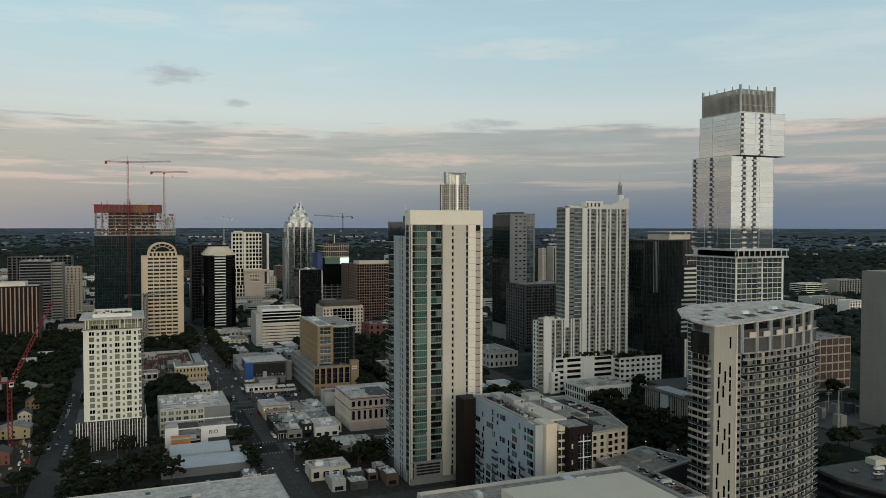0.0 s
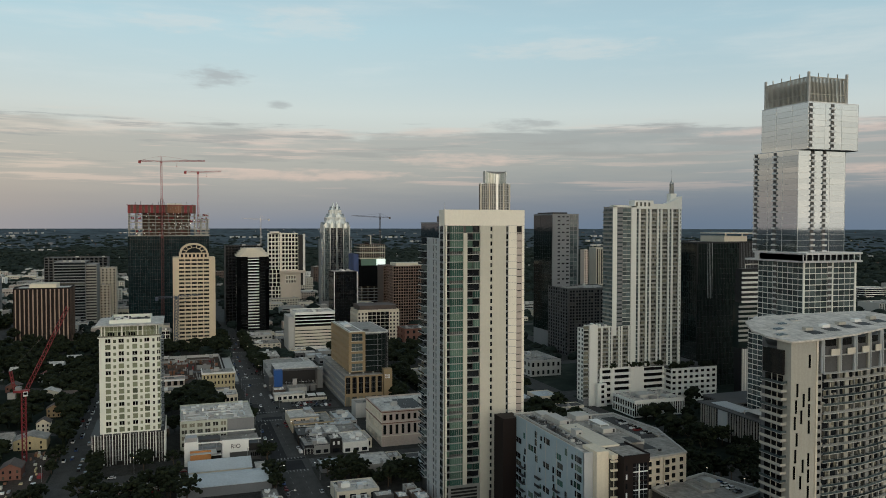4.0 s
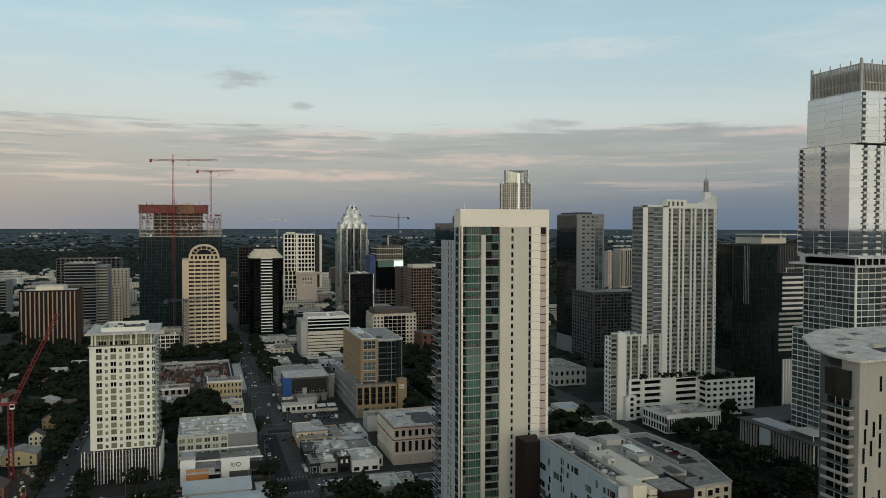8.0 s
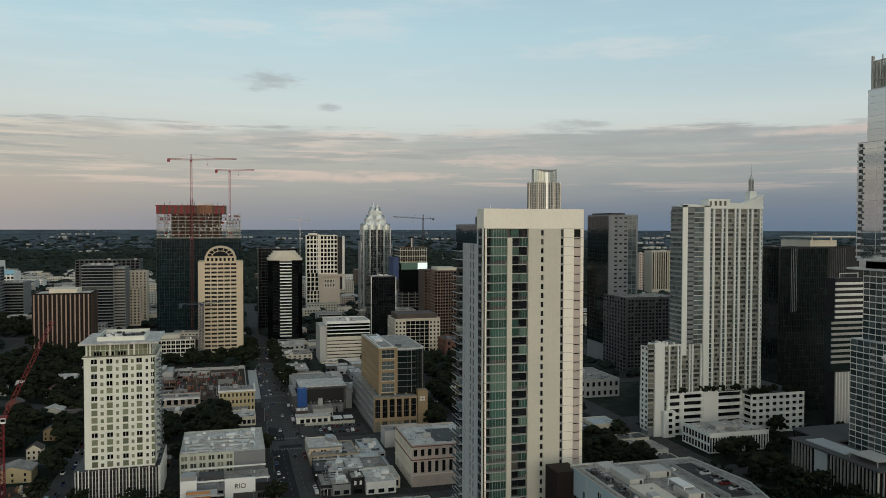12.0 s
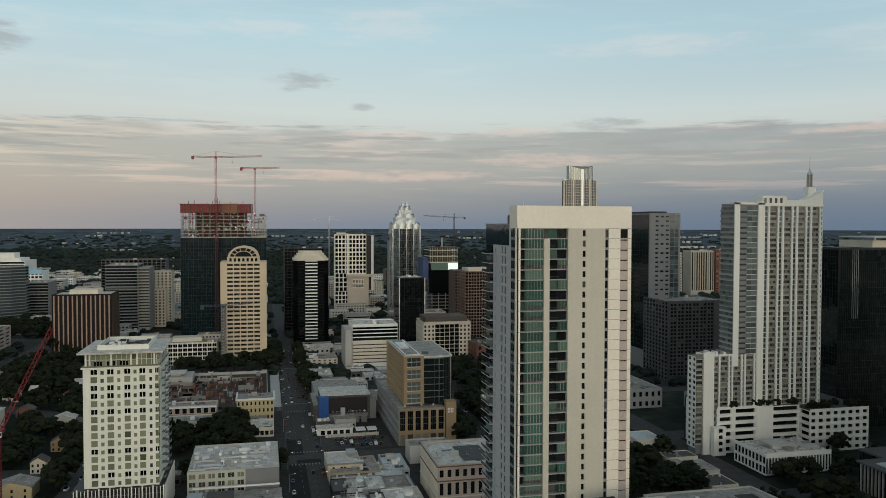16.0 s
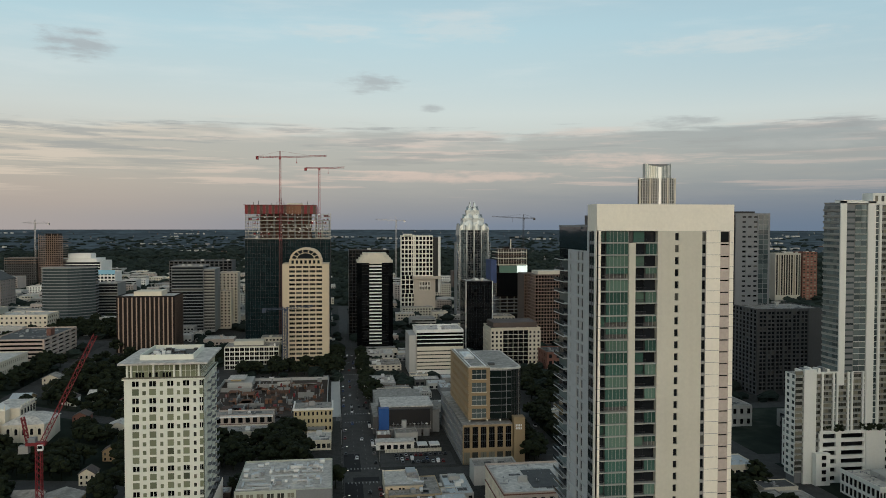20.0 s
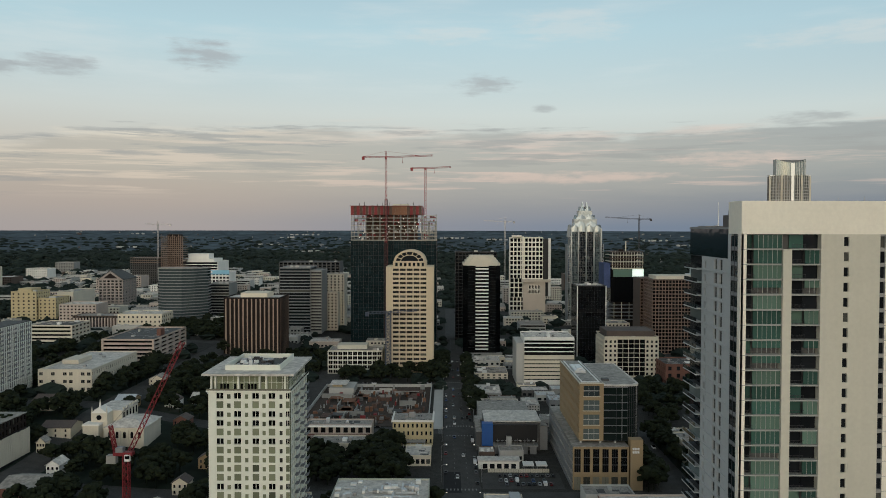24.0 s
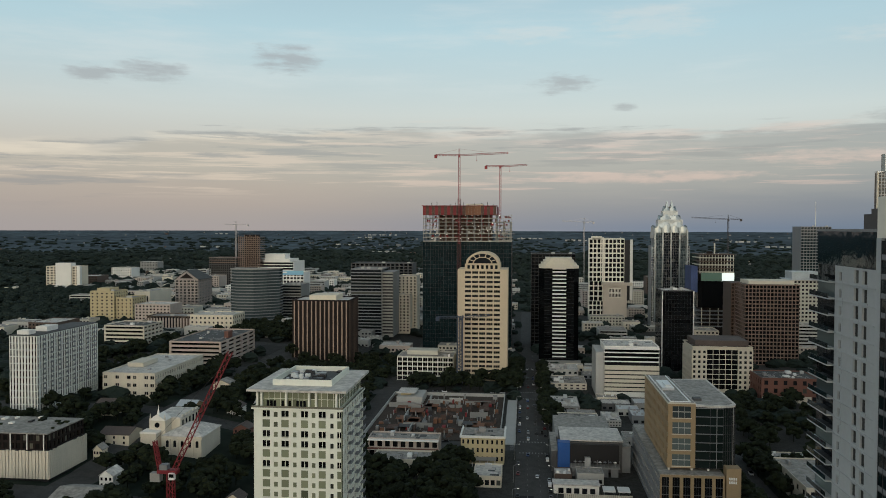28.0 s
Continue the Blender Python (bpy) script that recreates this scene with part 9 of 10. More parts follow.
church()
FOOT = []
REDTILE = material("red_tile_roof", (0.16, 0.045, 0.035), vary=0.25)
houses = [(-52, 192, 14, 18, "x", YELLOWBRICK, ROOFGREY, "yellow two-storey house with grey hipped roof"), (-48, 211, 12, 12, "y", WHITE, ROOFGREY, "white porch house with grey roof"),
          (-30, 259, 22, 22, "y", REDBRICK, ROOFGREY, "large orange brick house with pale roof"), (4, 268, 10, 7, "x", WHITE, ROOFWHITE, "small white shed with white roof"),
          (60, 289, 16, 18, "y", CREAM, ROOFTILE, "cream gabled house with brown roof"), (98, 318, 17, 14, "y", CREAM, ROOFTILE, "cream house wing with brown roof"), (38, 293, 6, 5, "x", CREAM, ROOFGREY, "narrow cream annex with flat roof"),
          (86, 203, 12, 14, "x", PALESTONE, ROOFWHITE, "pale two-storey house with white roof"), (76, 190, 10, 10, "y", CREAM, ROOFTILE, "cream house with red-brown roof"),
          (32, 195, 8, 9, "x", OCHRE, ROOFTILE, "tan cottage with brown roof"), (100, 232, 10, 10, "x", REDBRICK, ROOFTILE, "red brick house with dark roof"),
          (140, 252, 10, 10, "x", WHITE, ROOFTILE, "white gabled house among trees"), (160, 240, 12, 10, "y", WHITE, ROOFWHITE, "white house with chimneys and white roof"),
          (150, 218, 12, 9, "x", WHITE, REDTILE, "white house with red tile roof"), (120, 276, 14, 12, "y", OCHRE, ROOFTIN, "tan lodge with grey tin roof"),
          (-10, 196, 8, 8, "x", CREAM, ROOFTILE, "small cream cottage with brown roof"), (-90, 232, 14, 14, "x", PALESTONE, ROOFGREY, "pale house with grey roof"), (-70, 262, 16, 12, "y", WHITE, ROOFGREY, "white house with long grey roof"),
          (240, 205, 22, 12, "y", OCHRE, ROOFWHITE, "tan brick building with white roof"), (-110, 196, 12, 10, "x", REDBRICK, ROOFTILE, "brown brick cottage with shingle roof"), (200, 215, 20, 14, "y", WHITE, ROOFWHITE, "white hall with white roof"),
          (-105, 290, 16, 12, "x", CREAM, ROOFGREY, "cream house with grey roof"), (-60, 300, 14, 14, "y", PALESTONE, ROOFTILE, "stone house with brown roof"), (190, 280, 12, 12, "x", CREAM, ROOFGREY, "cream villa with grey roof")]
for x, y, lx, ly, al, wall, roof, lab in houses:
    z = hill(y, x)
    gable("house", lab, "house", x, x + lx, y, y + ly, 6.2, 9.0, wall, roof, al, z, 3)
    FOOT.append((x - 3, x + lx + 3, y - 3, y + ly + 3))


def lattice_boom_crane():
    x, y, z = -75, 200, hill(200)
    b = thing("luffing_crane", "red luffing tower crane standing among trees", "crane", (x, y, z))
    m = Soup()
    lattice(m, (x, y, z), (x, y, 40), 2.2, 2.6, 0.17)
    part("mast", m, DARKRED, b)
    part("turntable", Soup().box(x - 1.6, y - 3, 40, x + 1.6, y + 5, 41.4), DARKRED, b)
    part("counterweight", Soup().box(x - 1.4, y + 4, 36.6, x + 1.4, y + 8, 40), CONCRETE, b)
    cab = part("cab", Soup().box(x - 2.6, y - 2.4, 38, x - 1, y - 0.2, 40.6), WHITEPAINT, b)
    part("cab_window", Soup().box(x - 2.7, y - 2.3, 39, x - 2.61, y - 0.4, 40.3), G_BLACK, cab)
    f = Soup()
    lattice(f, (x, y + 4.5, 41.4), (x, y + 6.5, 52.5), 1.2, 2.0, 0.14)
    part("a_frame", f, DARKRED, b)
    j = Soup()
    lattice(j, (x, y - 1.5, 41.4), (x + 3.5, y - 23, 87.5), 1.7, 2.4, 0.14)
    part("boom", j, DARKRED, b)
    part("boom_rope", Soup().beam((x, y + 6.5, 52.5), (x + 3.2, y - 21, 83), 0.06), DARKMETAL, b)
    part("machine_deck", Soup().box(x - 1.5, y + 1, 41.4, x + 1.5, y + 4, 43.4), GREYPANEL, b)


lattice_boom_crane()


# ---- blocks across the river to the south-east ----
block_building("river_slab_tower", "dark slab tower with pale upright piers", "tower", 480, 520, -1160, -1100, 30, CONCRETE, ROOFGREY, grid(9, 9, 0.62, 0.8, G_BLACK, 0), gear=3)
block_building("white_ribbon_office", "white office with long ribbon windows", "office", 505, 545, -1105, -1046, 22, WHITE, ROOFWHITE, ribbon(6), None, ribbon(6), gear=3)
block_building("ribbed_river_hall", "low pale hall with upright ribs", "hall", 330, 370, -945, -885, 17, LIGHTCONC, ROOFGREY, grid(18, 1, 0.5, 0.8, G_BLACK, 0), gear=4)
block_building("white_frame_block", "small white framed block of flats", "apartments", 258, 280, -898, -870, 20, WHITE, ROOFWHITE, grid(5, 5, 0.6, 0.6, G_DARK, 0), gear=1)
block_building("tan_ribbon_block", "tan mid-rise with ribbon windows", "office", 560, 600, -900, -850, 30, PINKISH, ROOFGREY, ribbon(8), gear=2)


# ---- small roofs that fill the blocks ----
def low_shop(a, c, e, f, h, wall, roof, label, rnd, name="small_shop", group="low shops"):
    """Low shop with a parapet, roof plant and dark shop windows to the west."""
    z = hill(e)
    b = thing(name, label, "shop", ((a + c) / 2, (e + f) / 2, z), group)
    part("wall", Soup().box(a, e, z - 1, c, f, z + h), wall, b)
    part("roof", Soup().box(a + 0.3, e + 0.3, z + h, c - 0.3, f - 0.3, z + h + 0.06), roof, b)
    par = Soup().box(a, e, z + h, c, e + 0.25, z + h + 0.5).box(a, f - 0.25, z + h, c, f, z + h + 0.5)
    par.box(a, e + 0.25, z + h, a + 0.25, f - 0.25, z + h + 0.5).box(c - 0.25, e + 0.25, z + h, c, f - 0.25, z + h + 0.5)
    part("parapet", par, wall, b)
    u, win = Soup(), Soup()
    for k in range(rnd.randint(3, 8)):
        px, py, s = rnd.uniform(a + 0.6, c - 2.6), rnd.uniform(e + 0.6, f - 2.6), rnd.uniform(0.5, 1.9)
        u.box(px, py, z + h + 0.06, px + s, py + s * rnd.uniform(0.6, 1.2), z + h + rnd.uniform(0.5, 1.5))
    part("roof_vent", u, rnd.choice((STEEL, WHITEPAINT, SILVER)), b, kind="stuff")
    n = max(1, int((f - e) / 4))
    for k in range(n):
        yy = e + (f - e) * (k + 0.2) / n
        win.box(a - 0.08, yy, z + 0.8, a + 0.05, yy + (f - e) / n * 0.6, z + 2.8)
    part("shopfront", win, G_DARK, b, kind="stuff")
    return b


def fill_block(x0, x1, y0, y1, lot, seed, share):
    rnd = random.Random(seed)
    kinds = ((PALESTONE, "pale stucco"), (LIGHTCONC, "grey block"), (CONCRETE, "concrete"), (BROWNBRICK, "brown brick"), (LIGHTCONC, "pale block"), (GREYPANEL, "grey painted"), (DARKCONC, "dark painted"), (CREAM, "cream stucco"))
    roofs = ((ROOFWHITE, "white"), (ROOFGREY, "grey"), (ROOFGREY, "grey"), (ROOFTIN, "tin"), (ROOFDARK, "dark"), (ROOFWHITE, "white"))
    x = x0
    while x < x1 - 6:
        w = rnd.uniform(0.6, 1.25) * lot
        y = y0
        while y < y1 - 6:
            d = rnd.uniform(0.6, 1.25) * lot
            a, c, e, f = x + rnd.uniform(0.2, 2), min(x + w, x1), y + rnd.uniform(0.2, 2), min(y + d, y1)
            clash = any(p - 1 < c and a < q + 1 and r - 1 < f and e < t + 1 for n, (p, q, r, t) in TAKEN.items() if "crane" not in n)
            if not clash and c - a > 5 and f - e > 5 and rnd.random() < share:
                (wall, wl), (roof, rl) = rnd.choice(kinds), rnd.choice(roofs)
                low_shop(a, c, e, f, rnd.uniform(3.4, 6.2), wall, roof, wl + " low shop with " + rl + " flat roof", rnd)
            y += d + rnd.uniform(0, 3)
        x += w + rnd.uniform(0, 2)


def shop_row():
    """The crowded old shops on the corner across from the club."""
    rnd = random.Random(55)
    b = low_shop(-52, -25, 28.6, 47, 6.4, CREAM, ROOFWHITE, "cream shop with a tan brick front and white roof", rnd, "corner_shop")
    part("brick_front", Soup().box(-52.5, 28.4, 0, -52.0, 47.2, 7.4), LIMESTONE, b, "tan brick front wall")
    for y in (33, 37.5, 39.2, 43.5):
        part("arched_window", Soup().prism([(-52.7, y), (-52.45, y), (-52.45, y + 1.1), (-52.7, y + 1.1)], 4.3, 6.3), G_BLACK, b)
    part("cornice", Soup().box(-52.9, 28.2, 7.4, -51.6, 47.4, 7.9), CONCRETE, b)
    part("roof_house", Soup().prism([(-36, 30), (-27, 30), (-27, 35), (-36, 35)], 6.5, 8.6), STEEL, b)
    rows = ((-62, -52.6, 30, 47, 3.9, LIMESTONE, LIMESTONE, "tan brick lean-to shop with a tan roof"), (-61, -50, 12, 29.6, 4.4, PALESTONE, ROOFWHITE, "long low shop with a patched pale roof"),
            (-70, -62.3, 24, 46.5, 4.6, DARKCONC, ROOFGREY, "narrow dark shop with a grey roof"), (-70, -61.3, 9, 23.6, 5.2, LIGHTCONC, ROOFTIN, "narrow grey shop with a tin roof"),
            (-89, -70.3, 39.5, 47.5, 5.4, BLACKPAINTSHADE, ROOFDARK, "black painted shop with a dark roof"), (-90, -70.3, 31, 39.2, 4.6, LIGHTCONC, ROOFWHITE, "low shop with a white patched roof"),
            (-91, -70.3, 21, 30.7, 5.8, CONCRETE, ROOFWHITE, "grey shop crowded with roof ducts"), (-92, -70.3, 8.6, 20.7, 5.0, GREYPANEL, ROOFGREY, "grey shop with a gravel roof"),
            (-113.8, -90.3, 32.3, 41.4, 5.0, CONCRETE, ROOFWHITE, "grey shop with a bright white roof"), (-116.2, -93.3, 9.4, 24.7, 6.0, WHITE, ROOFWHITE, "white shop with a row of dark front windows"),
            (-103, -93, 25, 32, 5.0, DARKCONC, ROOFDARK, "small dark shop with a felt roof"))
    for a, c, e, f, h, wall, roof, label in rows:
        low_shop(a, c, e, f, h, wall, roof, label, rnd)
    b = low_shop(-114, -103.3, 25.2, 32, 8.2, BLACKPAINTSHADE, ROOFGREY, "black two-storey shop with two white framed windows", rnd, "black_shop")
    for y in (26.6, 29.4):
        part("upper_window", Soup().box(-114.2, y, 5, -113.95, y + 1.2, 7), WHITEPAINT, b, "white framed window")
    b = thing("porch_bar", "timber bar with a dark hipped roof and open porch", "bar", (-104, 44.5, 0))
    part("wall", Soup().box(-108, 41.8, 0, -97, 46.8, 3.6), DARKCONC, b)
    s = Soup()
    s.v = [(-112.4, 41.5, 3.5), (-96.6, 41.5, 3.5), (-96.6, 47.2, 3.5), (-112.4, 47.2, 3.5), (-109.5, 44.3, 5.2), (-99, 44.3, 5.2)]
    s.f = [(3, 2, 1, 0), (0, 1, 5, 4), (2, 3, 4, 5), (1, 2, 5), (3, 0, 4)]
    part("roof", s, CONCRETE, b)
    for y in (41.8, 43.6, 45.4, 46.9):
        part("porch_post", Soup().box(-112.1, y, 0, -111.9, y + 0.2, 3.5), WHITE, b)
    low_shop(-165, -143.2, 7.2, 22.6, 6.8, CONCRETE, ROOFWHITE, "square grey shop with a plain white roof", rnd, "square_shop")
    gable("tin_roof_shed", "low shed with a pale blue tin roof", "shed", -149, -138.4, 31, 43.4, 4.2, 5.4, GREYPANEL, ROOFTIN, "y")
    for k in range(3):
        x, y = -48 + k * 8.5, 8 + (k % 2) * 8
        t = thing("yard_tent", "small pale canopy tent in a back yard", "tent", (x, y, 0), "back yard tents")
        part("cover", Soup().box(x - 2.4, y - 2.6, 2.6, x + 2.4, y + 2.6, 3.0), (ROOFTIN, WHITEPAINT, CONCRETE)[k], t)
        for i, j in ((-2.2, -2.4), (2.1, -2.4), (-2.2, 2.3), (2.1, 2.3)):
            part("leg", Soup().box(x + i, y + j, 0.1, x + i + 0.1, y + j + 0.1, 2.6), STEEL, t)
    solid("yard_asphalt", Soup().box(-49.4, 3, 0.1, -21, 28, 0.168), ASPHALT, "dark asphalt back yard behind the shops", "car park", kind="structure")


shop_row()
TAKEN["tree_court"] = [4, 68, 84, 140]
fill_block(-229, -190, 3, 46, 9, 1, 0.95)
fill_block(-170, -138, -30, 6, 13, 2, 0.8)
fill_block(-118, -24, -46, -2, 15, 4, 0.5)
fill_block(-225, -142, 70, 118, 14, 5, 0.4)
fill_block(33, 108, 3, 46, 14, 6, 0.5)
fill_block(128, 258, -45, 46, 18, 7, 0.45)
fill_block(0, 108, 68, 162, 15, 8, 0.35)
fill_block(-118, 108, -158, -66, 20, 9, 0.3)
fill_block(278, 390, -45, 46, 18, 10, 0.4)
fill_block(-60, -22, 68, 160, 13, 11, 0.4)
del TAKEN["tree_court"]


# ---- builders' yard beside the northern street ----
def builders_yard():
    b = thing("builders_yard", "gravel builders' yard with timber stacks and skips", "yard", (-105, 194, hill(194, -105)))
    z = hill(200, -105) + 0.2
    part("yard_floor", Soup().box(-150, 183, 0, -58, 206, z + 0.05), EARTH, b)
    rnd = random.Random(21)
    for k in range(34):
        x, y = rnd.uniform(-146, -64), rnd.uniform(185, 203)
        part("timber_stack", Soup().box(x, y, z + 0.05, x + rnd.uniform(1, 6), y + rnd.uniform(0.6, 2), z + rnd.uniform(0.5, 1.8)), rnd.choice((ORANGEPLY, TANWALL, DARKCONC, STEEL, WHITEPAINT, YELLOWBRICK)), b)
    for x, y, m in ((-140, 186, REDBRICK), (-128, 187, WHITEPAINT), (-112, 186, REDFORM)):
        part("skip", Soup().prism([(x, y), (x + 5, y), (x + 5, y + 2.2), (x, y + 2.2)], z + 0.05, z + 1.7), m, b)


builders_yard()

# ---- trees ----
def clump(s, x, y, z, r, rnd):
    """A ragged leaf clump of twenty small faces."""
    g = (1 + 5 ** 0.5) / 2
    base = [(-1, g, 0), (1, g, 0), (-1, -g, 0), (1, -g, 0), (0, -1, g), (0, 1, g), (0, -1, -g), (0, 1, -g), (g, 0, -1), (g, 0, 1), (-g, 0, -1), (-g, 0, 1)]
    tri = [(0, 11, 5), (0, 5, 1), (0, 1, 7), (0, 7, 10), (0, 10, 11), (1, 5, 9), (5, 11, 4), (11, 10, 2), (10, 7, 6), (7, 1, 8), (3, 9, 4), (3, 4, 2), (3, 2, 6), (3, 6, 8), (3, 8, 9), (4, 9, 5), (2, 4, 11), (6, 2, 10), (8, 6, 7), (9, 8, 1)]
    n = len(s.v)
    for a, b, c in base:
        k = r / 1.9 * rnd.uniform(0.6, 1.35)
        s.v.append((x + a * k, y + b * k, z + c * k * 0.75))
    s.f += [tuple(n + i for i in t) for t in tri]


def make_tree(seed, height, spread):
    rnd = random.Random(seed)
    t = thing("tree", "broad dark green street tree with dense crown", "tree", (0, 0, 0), "city trees")
    tr = Soup().tube((0, 0, -0.5), (0.1, 0.05, height * 0.45), 0.32, 0.2, 7)
    for k in range(5):
        a = k * 1.257 + rnd.uniform(-0.3, 0.3)
        tr.tube((0.1, 0.05, height * rnd.uniform(0.28, 0.42)), (spread * 0.55 * math.cos(a), spread * 0.55 * math.sin(a), height * rnd.uniform(0.55, 0.75)), 0.15, 0.06, 5)
    part("trunk", tr, BARK, t)
    c = Soup()
    for k in range(64):
        a, u = rnd.uniform(0, math.tau), rnd.uniform(-0.55, 1)
        q = (1 - u * u) ** 0.5
        rr = rnd.uniform(0.55, 1.0) * (1 + 0.25 * math.sin(3 * a + seed))
        clump(c, spread * q * rr * math.cos(a), spread * q * rr * math.sin(a), height * 0.62 + u * rr * height * 0.36, rnd.uniform(0.6, 1.25), rnd)
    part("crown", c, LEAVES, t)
    return t


def free(x, y, pad):
    for name, (a, b, c, d) in BLOCKED:
        if a - pad < x < b + pad and c - pad < y < d + pad:
            return False
    return min(abs(x - q) for q in X_STREETS) > 8.5 and min(abs(y - q) for q in Y_STREETS) > 9


BLOCKED = [(n, t) for n, t in TAKEN.items() if "crane" not in n] + [("street_corner", [-128, -62, -183, -146])]
TREES = [make_tree(k, h, r) for k, (h, r) in enumerate(((9, 4.2), (11, 5.0), (8, 3.6), (10, 5.4), (7, 3.0)))]
tree_rnd = random.Random(31)
REGIONS = [(5, 68, 88, 142, 60, 0.3), (-137, 20, 208, 330, 60, 3), (20, 258, 181, 312, 120, 3), (-20, 135, 300, 400, 60, 3), (160, 262, 296, 316, 40, 0.5), (140, 400, 355, 430, 160, 1),
           (-235, 112, 158, 162.5, 90, 0.5), (-235, 112, 181.5, 187, 90, 0.5), (-232, -150, 120, 163, 26, 0.5), (-150, -60, 183, 207, 22, 1), (-250, -205, -205, -60, 90, 1),
           (-330, -70, -430, -215, 170, 2), (-300, -240, -215, -150, 24, 2), (-137, 20, 208, 330, 170, 4), (20, 258, 181, 312, 250, 4), (150, 400, 181, 300, 60, 1), (130, 262, 38, 47.5, 16, 2), (272, 320, 68, 178, 40, 1), (-118, -110, 112, 170, 6, 1),
           (-235, -72, -204, -72, 420, 1), (-118, -60, -180, -66, 120, 1), (95, 262, -150, -32, 120, 1), (-192, -152, -2, 42, 50, 1), (-175, -112, 67.5, 71, 22, 0.5), (28, 80, 92, 112, 14, 2), (34, 82, 146, 166, 14, 2), (-40, -20, 68, 165, 18, 2), (-225, -138, 110, 168, 22, 2),
           (45, 135, 300, 400, 50, 1), (-60, 20, -70, -45, 12, 2), (-120, 120, -180, -60, 70, 1), (-2, 110, -47, -38, 40, 0.5), (-100, 110, -76, -65.2, 70, 0.5), (128, 258, -47, -38, 40, 0.5), (410, 560, 300, 400, 120, 1), (230, 392, 182, 280, 80, 1), (278, 392, 68, 80, 30, 0.5), (128, 258, 44, 47.8, 40, 0.1), (278, 392, 44, 47.8, 40, 0.1), (278, 392, 66.3, 70, 40, 0.1)]
placed = []
for x0, x1, y0, y1, n, pad in REGIONS:
    for _ in range(n):
        x, y = tree_rnd.uniform(x0, x1), tree_rnd.uniform(y0, y1)
        if free(x, y, pad) and all((x - a) ** 2 + (y - b) ** 2 > 16 for a, b in placed):
            placed.append((x, y))
placed.sort(key=lambda p: math.hypot(p[0] + 420, p[1] - 70))
belt = Soup()
for k, (x, y) in enumerate(placed):
    size = tree_rnd.uniform(0.8, 1.35)
    m = pose(x, y, hill(y, x) + 0.1, 0, 0, tree_rnd.uniform(0, 360)) @ Matrix.Diagonal((size, size, size, 1))
    if k < len(TREES):
        TREES[k].matrix_basis = m
    elif k < 280:
        copy_thing(TREES[k % len(TREES)], m).matrix_basis = m
    else:
        belt.tube((x, y, hill(y, x) - 0.5), (x, y, hill(y, x) + 5), 0.3, 0.2, 5)
        for i in range(26):
            a, u = tree_rnd.uniform(0, math.tau), tree_rnd.uniform(-0.5, 1)
            q = (1 - u * u) ** 0.5 * tree_rnd.uniform(0.5, 1.05)
            clump(belt, x + 4.4 * size * q * math.cos(a), y + 4.4 * size * q * math.sin(a), hill(y, x) + size * (6 + 3.4 * u), 1.7 * size, tree_rnd)
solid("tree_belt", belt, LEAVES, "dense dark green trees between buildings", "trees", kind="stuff")


